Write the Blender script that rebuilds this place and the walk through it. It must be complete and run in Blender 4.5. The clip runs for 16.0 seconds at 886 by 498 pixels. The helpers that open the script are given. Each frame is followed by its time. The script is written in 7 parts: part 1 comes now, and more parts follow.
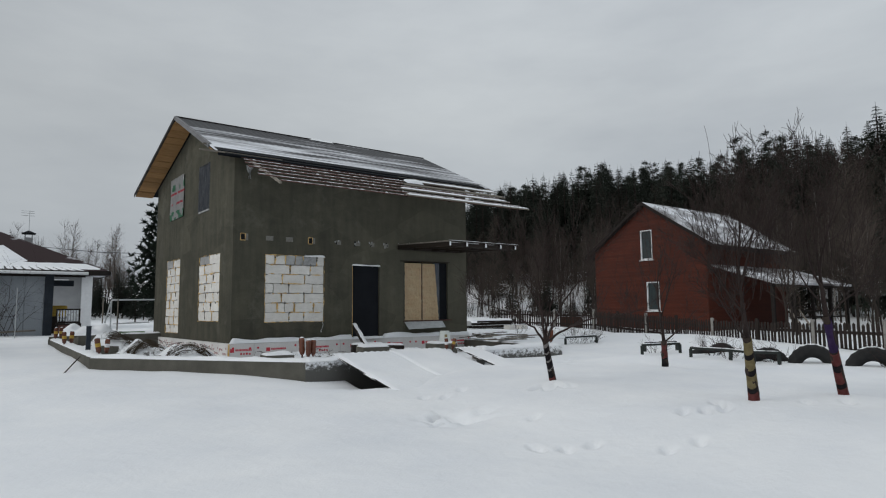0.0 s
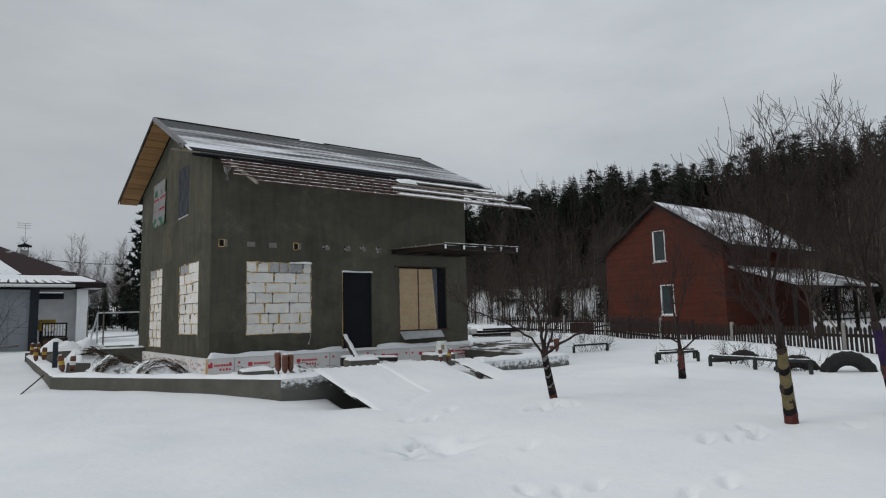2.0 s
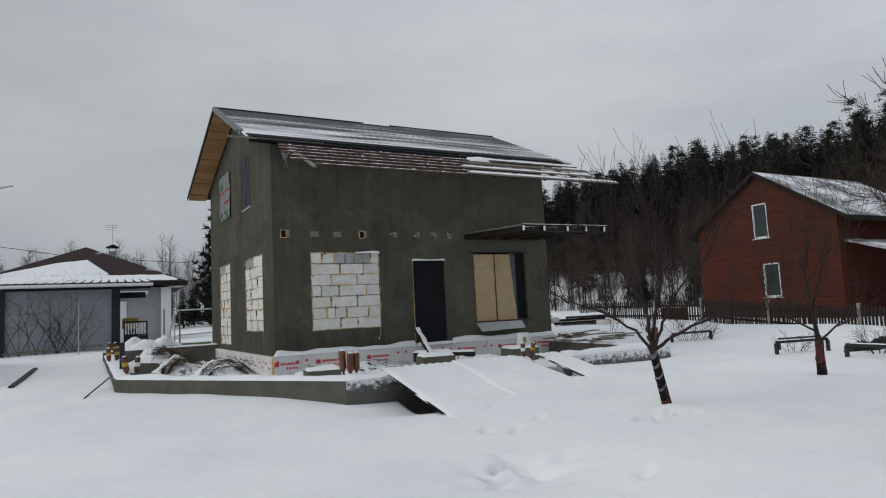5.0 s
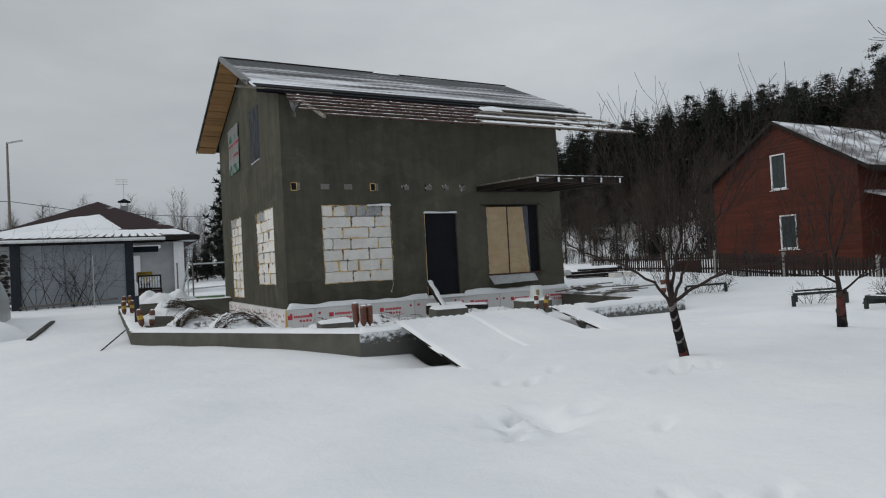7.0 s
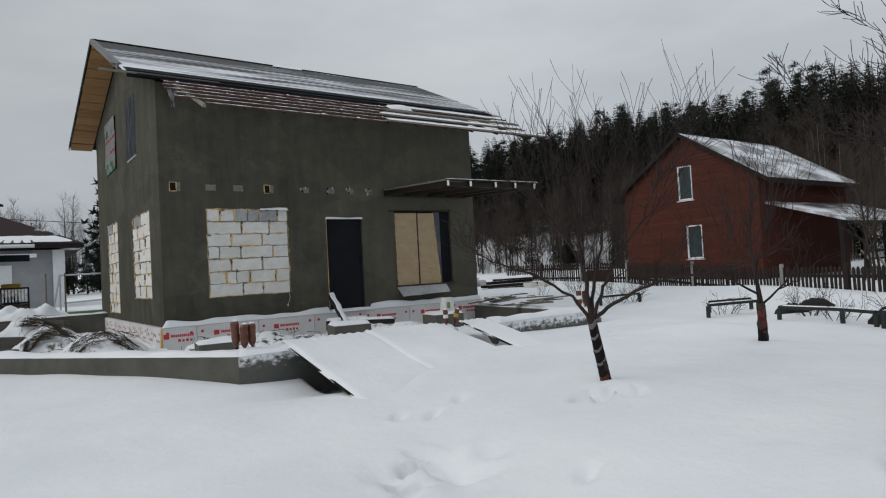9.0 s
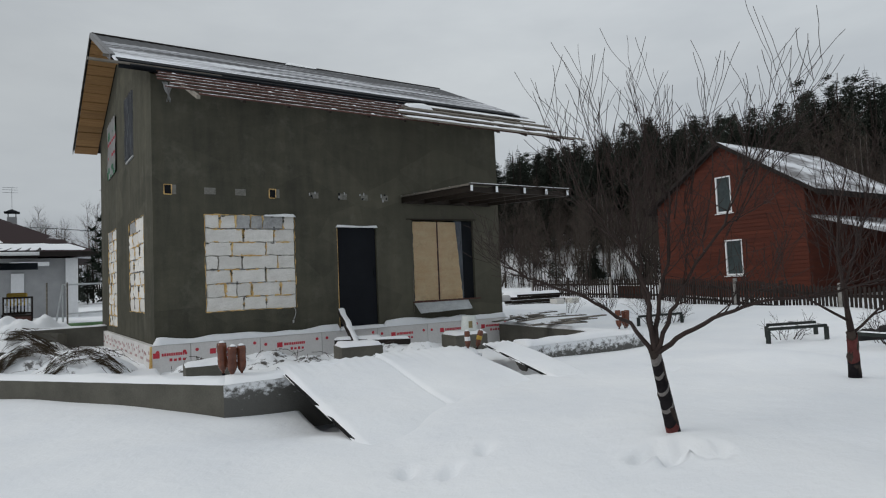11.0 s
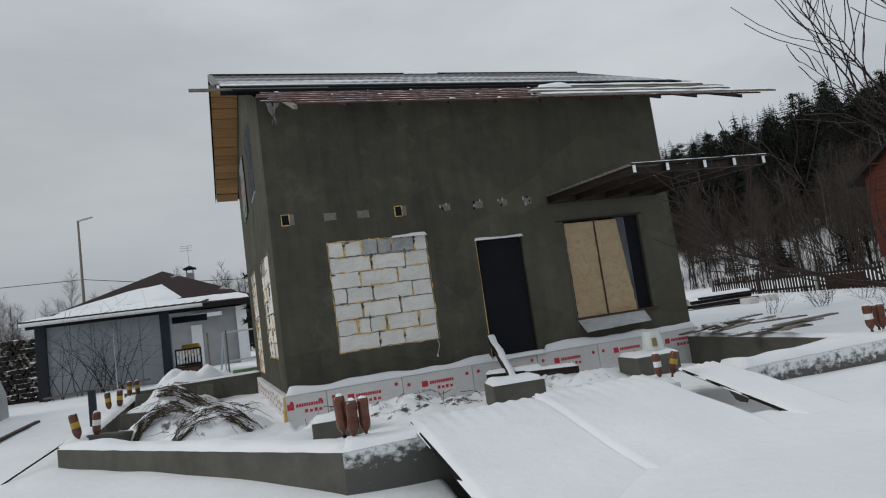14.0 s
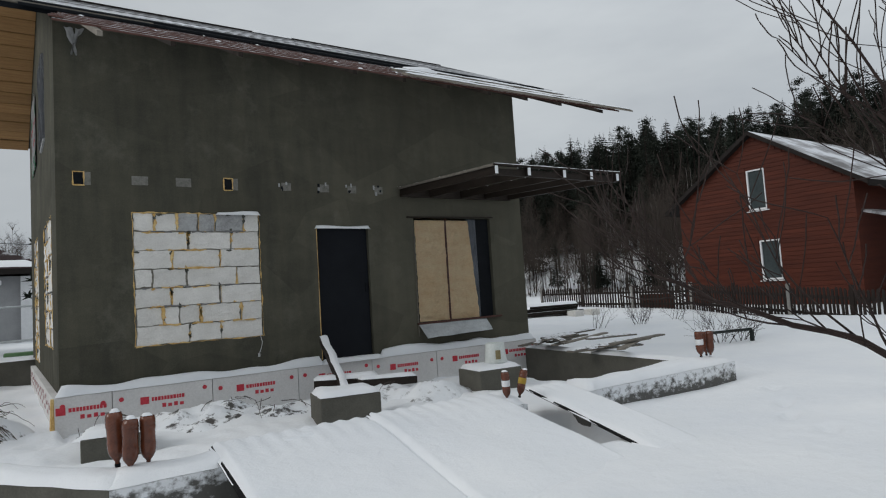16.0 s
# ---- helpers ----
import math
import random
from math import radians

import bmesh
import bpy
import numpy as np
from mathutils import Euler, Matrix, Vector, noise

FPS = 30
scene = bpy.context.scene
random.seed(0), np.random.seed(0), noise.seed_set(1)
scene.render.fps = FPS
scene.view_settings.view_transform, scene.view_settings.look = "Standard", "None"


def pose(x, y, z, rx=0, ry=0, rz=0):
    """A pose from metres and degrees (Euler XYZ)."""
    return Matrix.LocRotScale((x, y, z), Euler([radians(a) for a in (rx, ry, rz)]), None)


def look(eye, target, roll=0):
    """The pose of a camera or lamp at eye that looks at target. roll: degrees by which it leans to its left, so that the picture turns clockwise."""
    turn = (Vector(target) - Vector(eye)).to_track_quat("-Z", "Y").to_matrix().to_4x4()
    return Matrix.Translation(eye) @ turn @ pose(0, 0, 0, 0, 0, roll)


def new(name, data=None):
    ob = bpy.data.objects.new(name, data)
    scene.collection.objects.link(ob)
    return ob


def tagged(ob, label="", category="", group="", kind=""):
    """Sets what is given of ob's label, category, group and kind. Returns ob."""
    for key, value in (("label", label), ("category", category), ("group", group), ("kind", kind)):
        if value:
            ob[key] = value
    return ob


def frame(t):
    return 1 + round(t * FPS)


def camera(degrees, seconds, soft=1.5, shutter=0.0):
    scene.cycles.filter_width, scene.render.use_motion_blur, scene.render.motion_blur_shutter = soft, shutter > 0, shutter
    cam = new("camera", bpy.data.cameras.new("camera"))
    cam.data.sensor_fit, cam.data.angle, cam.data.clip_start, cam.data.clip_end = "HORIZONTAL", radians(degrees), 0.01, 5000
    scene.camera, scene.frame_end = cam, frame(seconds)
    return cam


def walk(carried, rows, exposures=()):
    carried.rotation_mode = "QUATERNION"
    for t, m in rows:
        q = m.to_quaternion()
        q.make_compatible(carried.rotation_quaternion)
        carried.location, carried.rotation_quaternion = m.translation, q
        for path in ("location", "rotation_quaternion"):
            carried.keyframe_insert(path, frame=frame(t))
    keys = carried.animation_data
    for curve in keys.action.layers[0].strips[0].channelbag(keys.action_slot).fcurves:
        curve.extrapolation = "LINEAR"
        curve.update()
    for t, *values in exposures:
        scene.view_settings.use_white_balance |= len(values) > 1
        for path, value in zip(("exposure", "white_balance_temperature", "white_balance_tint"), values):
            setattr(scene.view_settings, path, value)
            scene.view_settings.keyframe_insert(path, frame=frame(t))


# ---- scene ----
cam = camera(71.5, 16.0, soft=1.15)
PATH = [
    (0, (0.311, -0.687, 1.017), (1.49, 0.916, 1.215), -0.5),
    (0.5, (0.564, -0.541, 0.977), (1.723, 1.077, 1.172), -1.4),
    (1, (0.819, -0.338, 0.996), (2.06, 1.222, 1.158), -2.1),
    (1.5, (1.099, -0.207, 1.021), (2.301, 1.386, 1.157), -1.1),
    (2, (1.354, 0.032, 1.046), (2.501, 1.656, 1.267), -1.4),
    (2.5, (1.551, 0.275, 1.02), (2.756, 1.866, 1.158), -0.2),
    (3, (1.806, 0.505, 1.033), (2.906, 2.172, 1.137), -2.6),
    (3.5, (1.94, 0.836, 1.062), (2.943, 2.553, 1.274), -4.5),
    (6, (2.122, 1.246, 1.093), (3.058, 3.006, 1.25), -2.5),
    (6.5, (2.11, 1.282, 1.095), (3.079, 3.028, 1.212), -2.6),
    (7, (2.131, 1.363, 1.076), (3.039, 3.145, 1.121), -3.0),
    (7.5, (2.299, 1.53, 1.085), (3.127, 3.349, 1.16), -3.4),
    (8, (2.48, 1.697, 1.059), (3.334, 3.505, 1.106), -3.8),
    (8.5, (2.626, 1.967, 1.056), (3.73, 3.628, 1.209), -4.1),
    (9, (2.916, 2.196, 1.077), (4.051, 3.842, 1.139), -3.1),
    (11.5, (3.81, 3.507, 1.106), (4.853, 5.209, 1.234), -2.4),
    (12, (4.012, 3.751, 1.092), (4.99, 5.49, 1.221), -3.8),
    (12.5, (4.16, 4.055, 1.081), (5.163, 5.783, 1.178), -3.7),
    (13, (4.287, 4.303, 1.084), (5.275, 6.038, 1.194), -6.0),
    (13.5, (4.565, 4.606, 1.086), (5.512, 6.361, 1.247), -4.8),
    (14, (4.593, 4.951, 1.115), (5.226, 6.836, 1.326), -8.0),
    (14.5, (4.591, 5.129, 1.178), (5.47, 6.921, 1.302), -5.4),
    (15, (4.769, 5.363, 1.239), (5.619, 7.159, 1.472), -5.2),
    (15.5, (4.900, 5.604, 1.195), (5.947, 7.292, 1.422), -4.7),
    (16, (4.936, 5.863, 1.209), (6.033, 7.530, 1.347), -3.6),
]
# the film's own exposure rises a little as the dark house fills the picture
EXPOSURES = [(0, -0.08), (8, -0.06), (11.5, 0.0), (16, -0.02)]
walk(cam, [(t, look(eye, target, roll)) for t, eye, target, roll in PATH], EXPOSURES)

# ---- light ----
world = bpy.data.worlds.new("overcast")
scene.world = world
world.use_nodes = True
wn, wl = world.node_tree.nodes, world.node_tree.links
wn.clear()
w_out = wn.new("ShaderNodeOutputWorld")
w_bg = wn.new("ShaderNodeBackground")
w_sky = wn.new("ShaderNodeTexSky")
w_sky.sky_type = "NISHITA"
w_sky.sun_disc = False
w_sky.sun_elevation, w_sky.sun_rotation = radians(32), radians(-75)
w_sky.dust_density, w_sky.air_density = 4.0, 1.5
w_co = wn.new("ShaderNodeTexCoord")
w_sep = wn.new("ShaderNodeSeparateXYZ")
w_map = wn.new("ShaderNodeMapping")
w_map.inputs["Scale"].default_value = (1.0, 1.0, 3.2)
w_noise = wn.new("ShaderNodeTexNoise")
w_noise.inputs["Scale"].default_value = 1.7
w_noise.inputs["Detail"].default_value = 6
w_noise.inputs["Roughness"].default_value = 0.55
w_ramp = wn.new("ShaderNodeValToRGB")
w_ramp.color_ramp.elements[0].position, w_ramp.color_ramp.elements[0].color = 0.28, (0.80, 0.82, 0.85, 1)
w_ramp.color_ramp.elements[1].position, w_ramp.color_ramp.elements[1].color = 0.72, (1.12, 1.13, 1.13, 1)
w_grad = wn.new("ShaderNodeValToRGB")
w_grad.color_ramp.elements[0].position, w_grad.color_ramp.elements[0].color = 0.0, (0.455, 0.49, 0.53, 1)
w_grad.color_ramp.elements[1].position, w_grad.color_ramp.elements[1].color = 0.9, (0.86, 0.90, 0.93, 1)
w_mid = w_grad.color_ramp.elements.new(0.30)
w_mid.color = (0.56, 0.59, 0.612, 1)
w_mul = wn.new("ShaderNodeMix")
w_mul.data_type, w_mul.blend_type = "RGBA", "MULTIPLY"
w_mul.inputs["Factor"].default_value = 1.0
w_mix = wn.new("ShaderNodeMix")
w_mix.data_type = "RGBA"
w_mix.inputs["Factor"].default_value = 0.97
w_dim = wn.new("ShaderNodeMix")
w_dim.data_type, w_dim.blend_type = "RGBA", "MULTIPLY"
w_dim.inputs["Factor"].default_value = 1.0
w_dim.inputs["B"].default_value = (0.1, 0.1, 0.1, 1)
wl.new(w_co.outputs["Generated"], w_sep.inputs[0])
wl.new(w_co.outputs["Generated"], w_map.inputs[0])
wl.new(w_map.outputs[0], w_noise.inputs["Vector"])
wl.new(w_noise.outputs["Fac"], w_ramp.inputs[0])
wl.new(w_sep.outputs["Z"], w_grad.inputs[0])
w_side = wn.new("ShaderNodeMapRange")
w_side.inputs["From Min"].default_value, w_side.inputs["From Max"].default_value = -0.2, 0.9
w_side.inputs["To Min"].default_value, w_side.inputs["To Max"].default_value = 0.80, 1.03
wl.new(w_sep.outputs["X"], w_side.inputs["Value"])
wl.new(w_side.outputs[0], w_bg.inputs["Strength"])
wl.new(w_grad.outputs[0], w_mul.inputs["A"])
wl.new(w_ramp.outputs[0], w_mul.inputs["B"])
wl.new(w_sky.outputs[0], w_dim.inputs["A"])
wl.new(w_dim.outputs["Result"], w_mix.inputs["A"])
wl.new(w_mul.outputs["Result"], w_mix.inputs["B"])
wl.new(w_mix.outputs["Result"], w_bg.inputs["Color"])
wl.new(w_bg.outputs[0], w_out.inputs[0])

sun_data = bpy.data.lights.new("sun", "SUN")
sun_data.energy, sun_data.angle, sun_data.color = 0.85, radians(30), (1.0, 0.97, 0.93)
sun = new("sun", sun_data)
sun.matrix_world = look((-60, 12, 40), (0, 0, 0))


# ---- materials ----
def nodes_of(name):
    m = bpy.data.materials.new(name)
    m.use_nodes = True
    n, l = m.node_tree.nodes, m.node_tree.links
    return m, n, l, n["Principled BSDF"]


def noise_node(n, l, vec, scale, detail=5.0, rough=0.6):
    t = n.new("ShaderNodeTexNoise")
    t.inputs["Scale"].default_value, t.inputs["Detail"].default_value, t.inputs["Roughness"].default_value = scale, detail, rough
    l.new(vec, t.inputs["Vector"])
    return t.outputs["Fac"]


def ramp_node(n, l, fac, a, b, ca, cb):
    r = n.new("ShaderNodeValToRGB")
    r.color_ramp.elements[0].position, r.color_ramp.elements[1].position = a, b
    r.color_ramp.elements[0].color, r.color_ramp.elements[1].color = (*ca, 1), (*cb, 1)
    l.new(fac, r.inputs[0])
    return r.outputs[0]


def mix_node(n, l, fac, a, b, blend="MIX"):
    x = n.new("ShaderNodeMix")
    x.data_type, x.blend_type = "RGBA", blend
    for sock, v in (("Factor", fac), ("A", a), ("B", b)):
        if isinstance(v, (int, float)):
            x.inputs[sock].default_value = v
        elif isinstance(v, tuple):
            x.inputs[sock].default_value = (*v, 1)
        else:
            l.new(v, x.inputs[sock])
    return x.outputs["Result"]


def vec_of(n, l, stretch=(1, 1, 1), world_space=False):
    """Position in metres; stretch makes grain along an axis."""
    mp = n.new("ShaderNodeMapping")
    mp.inputs["Scale"].default_value = stretch
    if world_space:
        g = n.new("ShaderNodeNewGeometry")
        l.new(g.outputs["Position"], mp.inputs[0])
    else:
        g = n.new("ShaderNodeTexCoord")
        l.new(g.outputs["Object"], mp.inputs[0])
    return mp.outputs[0]


def mat(name, dark, light, scale=6.0, fine=60.0, rough=0.7, bump=0.3, depth=0.004, metal=0.0, stretch=(1, 1, 1), rand=0.0, spec=0.22, world_space=False):
    """Two-scale colour variation between dark and light, with fine relief."""
    m, n, l, p = nodes_of(name)
    v = vec_of(n, l, stretch, world_space)
    big = noise_node(n, l, v, scale, 4)
    small = noise_node(n, l, v, fine, 6, 0.7)
    c = ramp_node(n, l, big, 0.3, 0.7, dark, light)
    c = mix_node(n, l, 0.35, c, ramp_node(n, l, small, 0.3, 0.7, tuple(0.75 * q for q in dark), tuple(min(1.0, 1.12 * q) for q in light)))
    if rand:
        oi = n.new("ShaderNodeObjectInfo")
        h = n.new("ShaderNodeHueSaturation")
        mm = n.new("ShaderNodeMapRange")
        mm.inputs["To Min"].default_value, mm.inputs["To Max"].default_value = 1 - rand, 1 + rand
        l.new(oi.outputs["Random"], mm.inputs["Value"])
        l.new(mm.outputs[0], h.inputs["Value"])
        l.new(c, h.inputs["Color"])
        c = h.outputs[0]
    l.new(c, p.inputs["Base Color"])
    p.inputs["Roughness"].default_value, p.inputs["Metallic"].default_value = rough, metal
    p.inputs["Specular IOR Level"].default_value = spec
    b = n.new("ShaderNodeBump")
    b.inputs["Strength"].default_value, b.inputs["Distance"].default_value = bump, depth
    l.new(small, b.inputs["Height"])
    l.new(b.outputs[0], p.inputs["Normal"])
    return m


def snow_mat(name, dirt=0.0, lo=0.45, hi=0.62, dirt_col=(0.05, 0.045, 0.04), scale=3.0, stretch=(1, 1, 1), world_space=True, detail=9, fall=None):
    """Snow, with bare patches of what lies under it where dirt > 0."""
    m, n, l, p = nodes_of(name)
    v = vec_of(n, l, (1, 1, 1), world_space)
    big = noise_node(n, l, v, 0.6, 4)
    mid = noise_node(n, l, v, 5.0, 6, 0.6)
    fine = noise_node(n, l, v, 45.0, 6, 0.7)
    c = ramp_node(n, l, big, 0.3, 0.7, (0.74, 0.765, 0.80), (0.83, 0.845, 0.86))
    if dirt:
        v2 = vec_of(n, l, stretch, world_space)
        patch = noise_node(n, l, v2, scale, detail, 0.68)
        if fall:
            # blown snow sticks to the upper part of the face
            g = n.new("ShaderNodeNewGeometry")
            sp = n.new("ShaderNodeSeparateXYZ")
            l.new(g.outputs["Position"], sp.inputs[0])
            mr = n.new("ShaderNodeMapRange")
            mr.inputs["From Min"].default_value, mr.inputs["From Max"].default_value = fall[0], fall[1]
            mr.inputs["To Min"].default_value, mr.inputs["To Max"].default_value = fall[2], fall[3]
            l.new(sp.outputs["Z"], mr.inputs["Value"])
            ad = n.new("ShaderNodeMath")
            l.new(patch, ad.inputs[0])
            l.new(mr.outputs[0], ad.inputs[1])
            patch = ad.outputs[0]
        k = ramp_node(n, l, patch, lo, hi, (0, 0, 0), (dirt, dirt, dirt))
        soil = mix_node(n, l, fine, dirt_col, tuple(1.8 * q for q in dirt_col))
        c = mix_node(n, l, k, c, soil)
    l.new(c, p.inputs["Base Color"])
    p.inputs["Roughness"].default_value = 0.62
    p.inputs["Specular IOR Level"].default_value = 0.25
    b = n.new("ShaderNodeBump")
    b.inputs["Strength"].default_value, b.inputs["Distance"].default_value = 0.35, 0.05
    l.new(mid, b.inputs["Height"])
    b2 = n.new("ShaderNodeBump")
    b2.inputs["Strength"].default_value, b2.inputs["Distance"].default_value = 0.35, 0.008
    l.new(fine, b2.inputs["Height"])
    l.new(b.outputs[0], b2.inputs["Normal"])
    l.new(b2.outputs[0], p.inputs["Normal"])
    return m


M_SNOW = snow_mat("snow")
M_SNOW_THIN = snow_mat("thin_snow", 0.9, 0.52, 0.60, (0.06, 0.06, 0.055), 9.0)
M_SNOW_SOIL = snow_mat("snow_on_soil", 0.95, 0.52, 0.59, (0.03, 0.026, 0.022), 5.5)


def plaster_mat():
    """Grey-green cement render with trowel patches and darker damp bands."""
    m, n, l, p = nodes_of("render_plaster")
    v = vec_of(n, l, (1, 1, 1), True)
    big = noise_node(n, l, v, 0.55, 3)
    mid = noise_node(n, l, vec_of(n, l, (1.0, 1.0, 1.8), True), 2.2, 7, 0.68)
    fine = noise_node(n, l, v, 70, 6, 0.7)
    c = ramp_node(n, l, big, 0.3, 0.72, (0.040, 0.040, 0.031), (0.068, 0.065, 0.050))
    c = mix_node(n, l, 0.55, c, ramp_node(n, l, mid, 0.3, 0.72, (0.032, 0.033, 0.026), (0.098, 0.093, 0.072)))
    streak = noise_node(n, l, vec_of(n, l, (1.6, 1.6, 0.22), True), 2.6, 6, 0.6)
    c = mix_node(n, l, 0.32, c, ramp_node(n, l, streak, 0.38, 0.70, (0.030, 0.031, 0.024), (0.125, 0.115, 0.080)))
    blotch = noise_node(n, l, v, 1.3, 8, 0.75)
    c = mix_node(n, l, ramp_node(n, l, blotch, 0.54, 0.70, (0, 0, 0), (0.6, 0.6, 0.6)), c, (0.125, 0.120, 0.098))
    c = mix_node(n, l, 0.22, c, ramp_node(n, l, fine, 0.3, 0.7, (0.04, 0.04, 0.033), (0.13, 0.125, 0.10)))
    # paler towards the far end of the front, with a ragged edge
    g = n.new("ShaderNodeNewGeometry")
    sp = n.new("ShaderNodeSeparateXYZ")
    l.new(g.outputs["Position"], sp.inputs[0])
    ad = n.new("ShaderNodeMath")
    ad.operation = "MULTIPLY_ADD"
    l.new(mid, ad.inputs[0])
    ad.inputs[1].default_value = 1.1
    l.new(sp.outputs["X"], ad.inputs[2])
    mr = n.new("ShaderNodeMapRange")
    mr.inputs["From Min"].default_value, mr.inputs["From Max"].default_value = 8.3, 10.6
    mr.inputs["To Min"].default_value, mr.inputs["To Max"].default_value = 0.0, 0.34
    l.new(ad.outputs[0], mr.inputs["Value"])
    c = mix_node(n, l, mr.outputs[0], c, (0.125, 0.118, 0.090))
    # flat trowel fields, a board's length wide
    field = n.new("ShaderNodeTexVoronoi")
    field.inputs["Scale"].default_value = 0.9
    l.new(vec_of(n, l, (1.0, 1.0, 1.7), True), field.inputs["Vector"])
    hv = n.new("ShaderNodeSeparateColor")
    l.new(field.outputs["Color"], hv.inputs[0])
    c = mix_node(n, l, 0.5, c, ramp_node(n, l, hv.outputs[0], 0.0, 1.0, (0.62, 0.62, 0.62), (1.0, 1.0, 0.98)), "MULTIPLY")
    gain = n.new("ShaderNodeHueSaturation")
    gain.inputs["Value"].default_value = 1.22
    l.new(c, gain.inputs["Color"])
    l.new(gain.outputs[0], p.inputs["Base Color"])
    p.inputs["Roughness"].default_value = 0.9
    p.inputs["Specular IOR Level"].default_value = 0.12
    b = n.new("ShaderNodeBump")
    b.inputs["Strength"].default_value, b.inputs["Distance"].default_value = 0.5, 0.006
    l.new(fine, b.inputs["Height"])
    b2 = n.new("ShaderNodeBump")
    b2.inputs["Strength"].default_value, b2.inputs["Distance"].default_value = 0.35, 0.03
    l.new(mid, b2.inputs["Height"])
    l.new(b2.outputs[0], b.inputs["Normal"])
    l.new(b.outputs[0], p.inputs["Normal"])
    return m


def roof_snow_mat(name, base, base2, lo, hi, scale, stretch, metal=0.0, rough=0.4, drift=None):
    """Roof sheet with thin wind-blown snow lying on it in streaks."""
    m, n, l, p = nodes_of(name)
    v = vec_of(n, l, stretch, True)
    patch = noise_node(n, l, v, scale, 8, 0.62)
    if drift:
        # more snow caught near one height of the slope
        g = n.new("ShaderNodeNewGeometry")
        sp = n.new("ShaderNodeSeparateXYZ")
        l.new(g.outputs["Position"], sp.inputs[0])
        mr = n.new("ShaderNodeMapRange")
        mr.inputs["From Min"].default_value, mr.inputs["From Max"].default_value = drift[0], drift[1]
        mr.inputs["To Min"].default_value, mr.inputs["To Max"].default_value = drift[2], drift[3]
        l.new(sp.outputs["Z"], mr.inputs["Value"])
        ad = n.new("ShaderNodeMath")
        l.new(patch, ad.inputs[0])
        l.new(mr.outputs[0], ad.inputs[1])
        patch = ad.outputs[0]
    fine = noise_node(n, l, vec_of(n, l, (1, 1, 1), True), 40, 5, 0.7)
    k = ramp_node(n, l, patch, lo, hi, (0, 0, 0), (1, 1, 1))
    c = mix_node(n, l, k, mix_node(n, l, fine, base, base2), (0.74, 0.76, 0.80))
    l.new(c, p.inputs["Base Color"])
    r = ramp_node(n, l, patch, lo, hi, (rough, rough, rough), (0.8, 0.8, 0.8))
    l.new(r, p.inputs["Roughness"])
    p.inputs["Specular IOR Level"].default_value = 0.18
    b = n.new("ShaderNodeBump")
    b.inputs["Strength"].default_value, b.inputs["Distance"].default_value = 0.3, 0.02
    l.new(k, b.inputs["Height"])
    l.new(b.outputs[0], p.inputs["Normal"])
    return m


M_PLASTER = plaster_mat()
M_CONCRETE = mat("concrete", (0.075, 0.072, 0.062), (0.135, 0.130, 0.110), 2.5, 60, 0.9, 0.5, 0.006, world_space=True, spec=0.2)
M_CONC_SNOW = snow_mat("concrete_with_blown_snow", 0.95, 0.44, 0.62, (0.05, 0.048, 0.042), 11.0, (1, 1, 1.3), fall=(-0.24, 0.06, 0.30, -0.10))
M_BLOCK = mat("aerated_block", (0.60, 0.585, 0.55), (0.80, 0.785, 0.75), 4, 60, 0.9, 0.6, 0.005, rand=0.08, spec=0.2, world_space=True)
M_BLOCK_DARK = mat("stained_block", (0.22, 0.22, 0.22), (0.45, 0.46, 0.46), 5, 50, 0.9, 0.5, 0.004, rand=0.10, spec=0.2, world_space=True)
M_MORTAR = mat("joint_mortar", (0.08, 0.072, 0.06), (0.46, 0.43, 0.37), 9, 60, 0.95, 0.6, 0.006)
M_PU = mat("mounting_foam", (0.48, 0.25, 0.05), (0.78, 0.60, 0.30), 14, 60, 0.8, 0.7, 0.006)
M_XPS = mat("insulation_board", (0.60, 0.59, 0.58), (0.70, 0.69, 0.68), 3, 40, 0.6, 0.15, 0.002, rand=0.06)
M_REDPRINT = mat("red_print", (0.45, 0.03, 0.05), (0.58, 0.06, 0.08), 20, 90, 0.5, 0.1)
M_FADEDPRINT = mat("faded_red_print", (0.36, 0.20, 0.20), (0.48, 0.33, 0.33), 20, 90, 0.5, 0.1)
M_SMEAR = mat("dark_mortar_smear", (0.05, 0.052, 0.045), (0.14, 0.14, 0.12), 14, 60, 0.9, 0.5, world_space=True)
M_PATCH = mat("mortar_patch", (0.10, 0.098, 0.088), (0.25, 0.245, 0.22), 14, 60, 0.9, 0.5, world_space=True)
M_GREYPRINT = mat("grey_print", (0.16, 0.16, 0.16), (0.24, 0.24, 0.24), 20, 90, 0.5, 0.1)
M_DOOR = mat("dark_door_sheet", (0.007, 0.008, 0.011), (0.013, 0.015, 0.019), 2, 80, 0.7, 0.2, 0.002, world_space=True, spec=0.12)
M_PAPER = mat("kraft_covered_panel", (0.86, 0.60, 0.34), (0.97, 0.79, 0.54), 3.5, 25, 0.75, 0.8, 0.02, stretch=(1, 1, 2.5), world_space=True)
M_FILM = mat("grey_plastic_film", (0.04, 0.045, 0.055), (0.16, 0.175, 0.20), 4, 18, 0.3, 0.8, 0.03, stretch=(3, 3, 0.6))
M_BLACK = mat("black_film", (0.006, 0.007, 0.009), (0.014, 0.016, 0.019), 4, 30, 0.8, 0.5, 0.01, spec=0.1)
M_TIN = mat("galvanised_sheet", (0.30, 0.32, 0.33), (0.48, 0.50, 0.51), 6, 30, 0.45, 0.2, 0.003, metal=0.6)
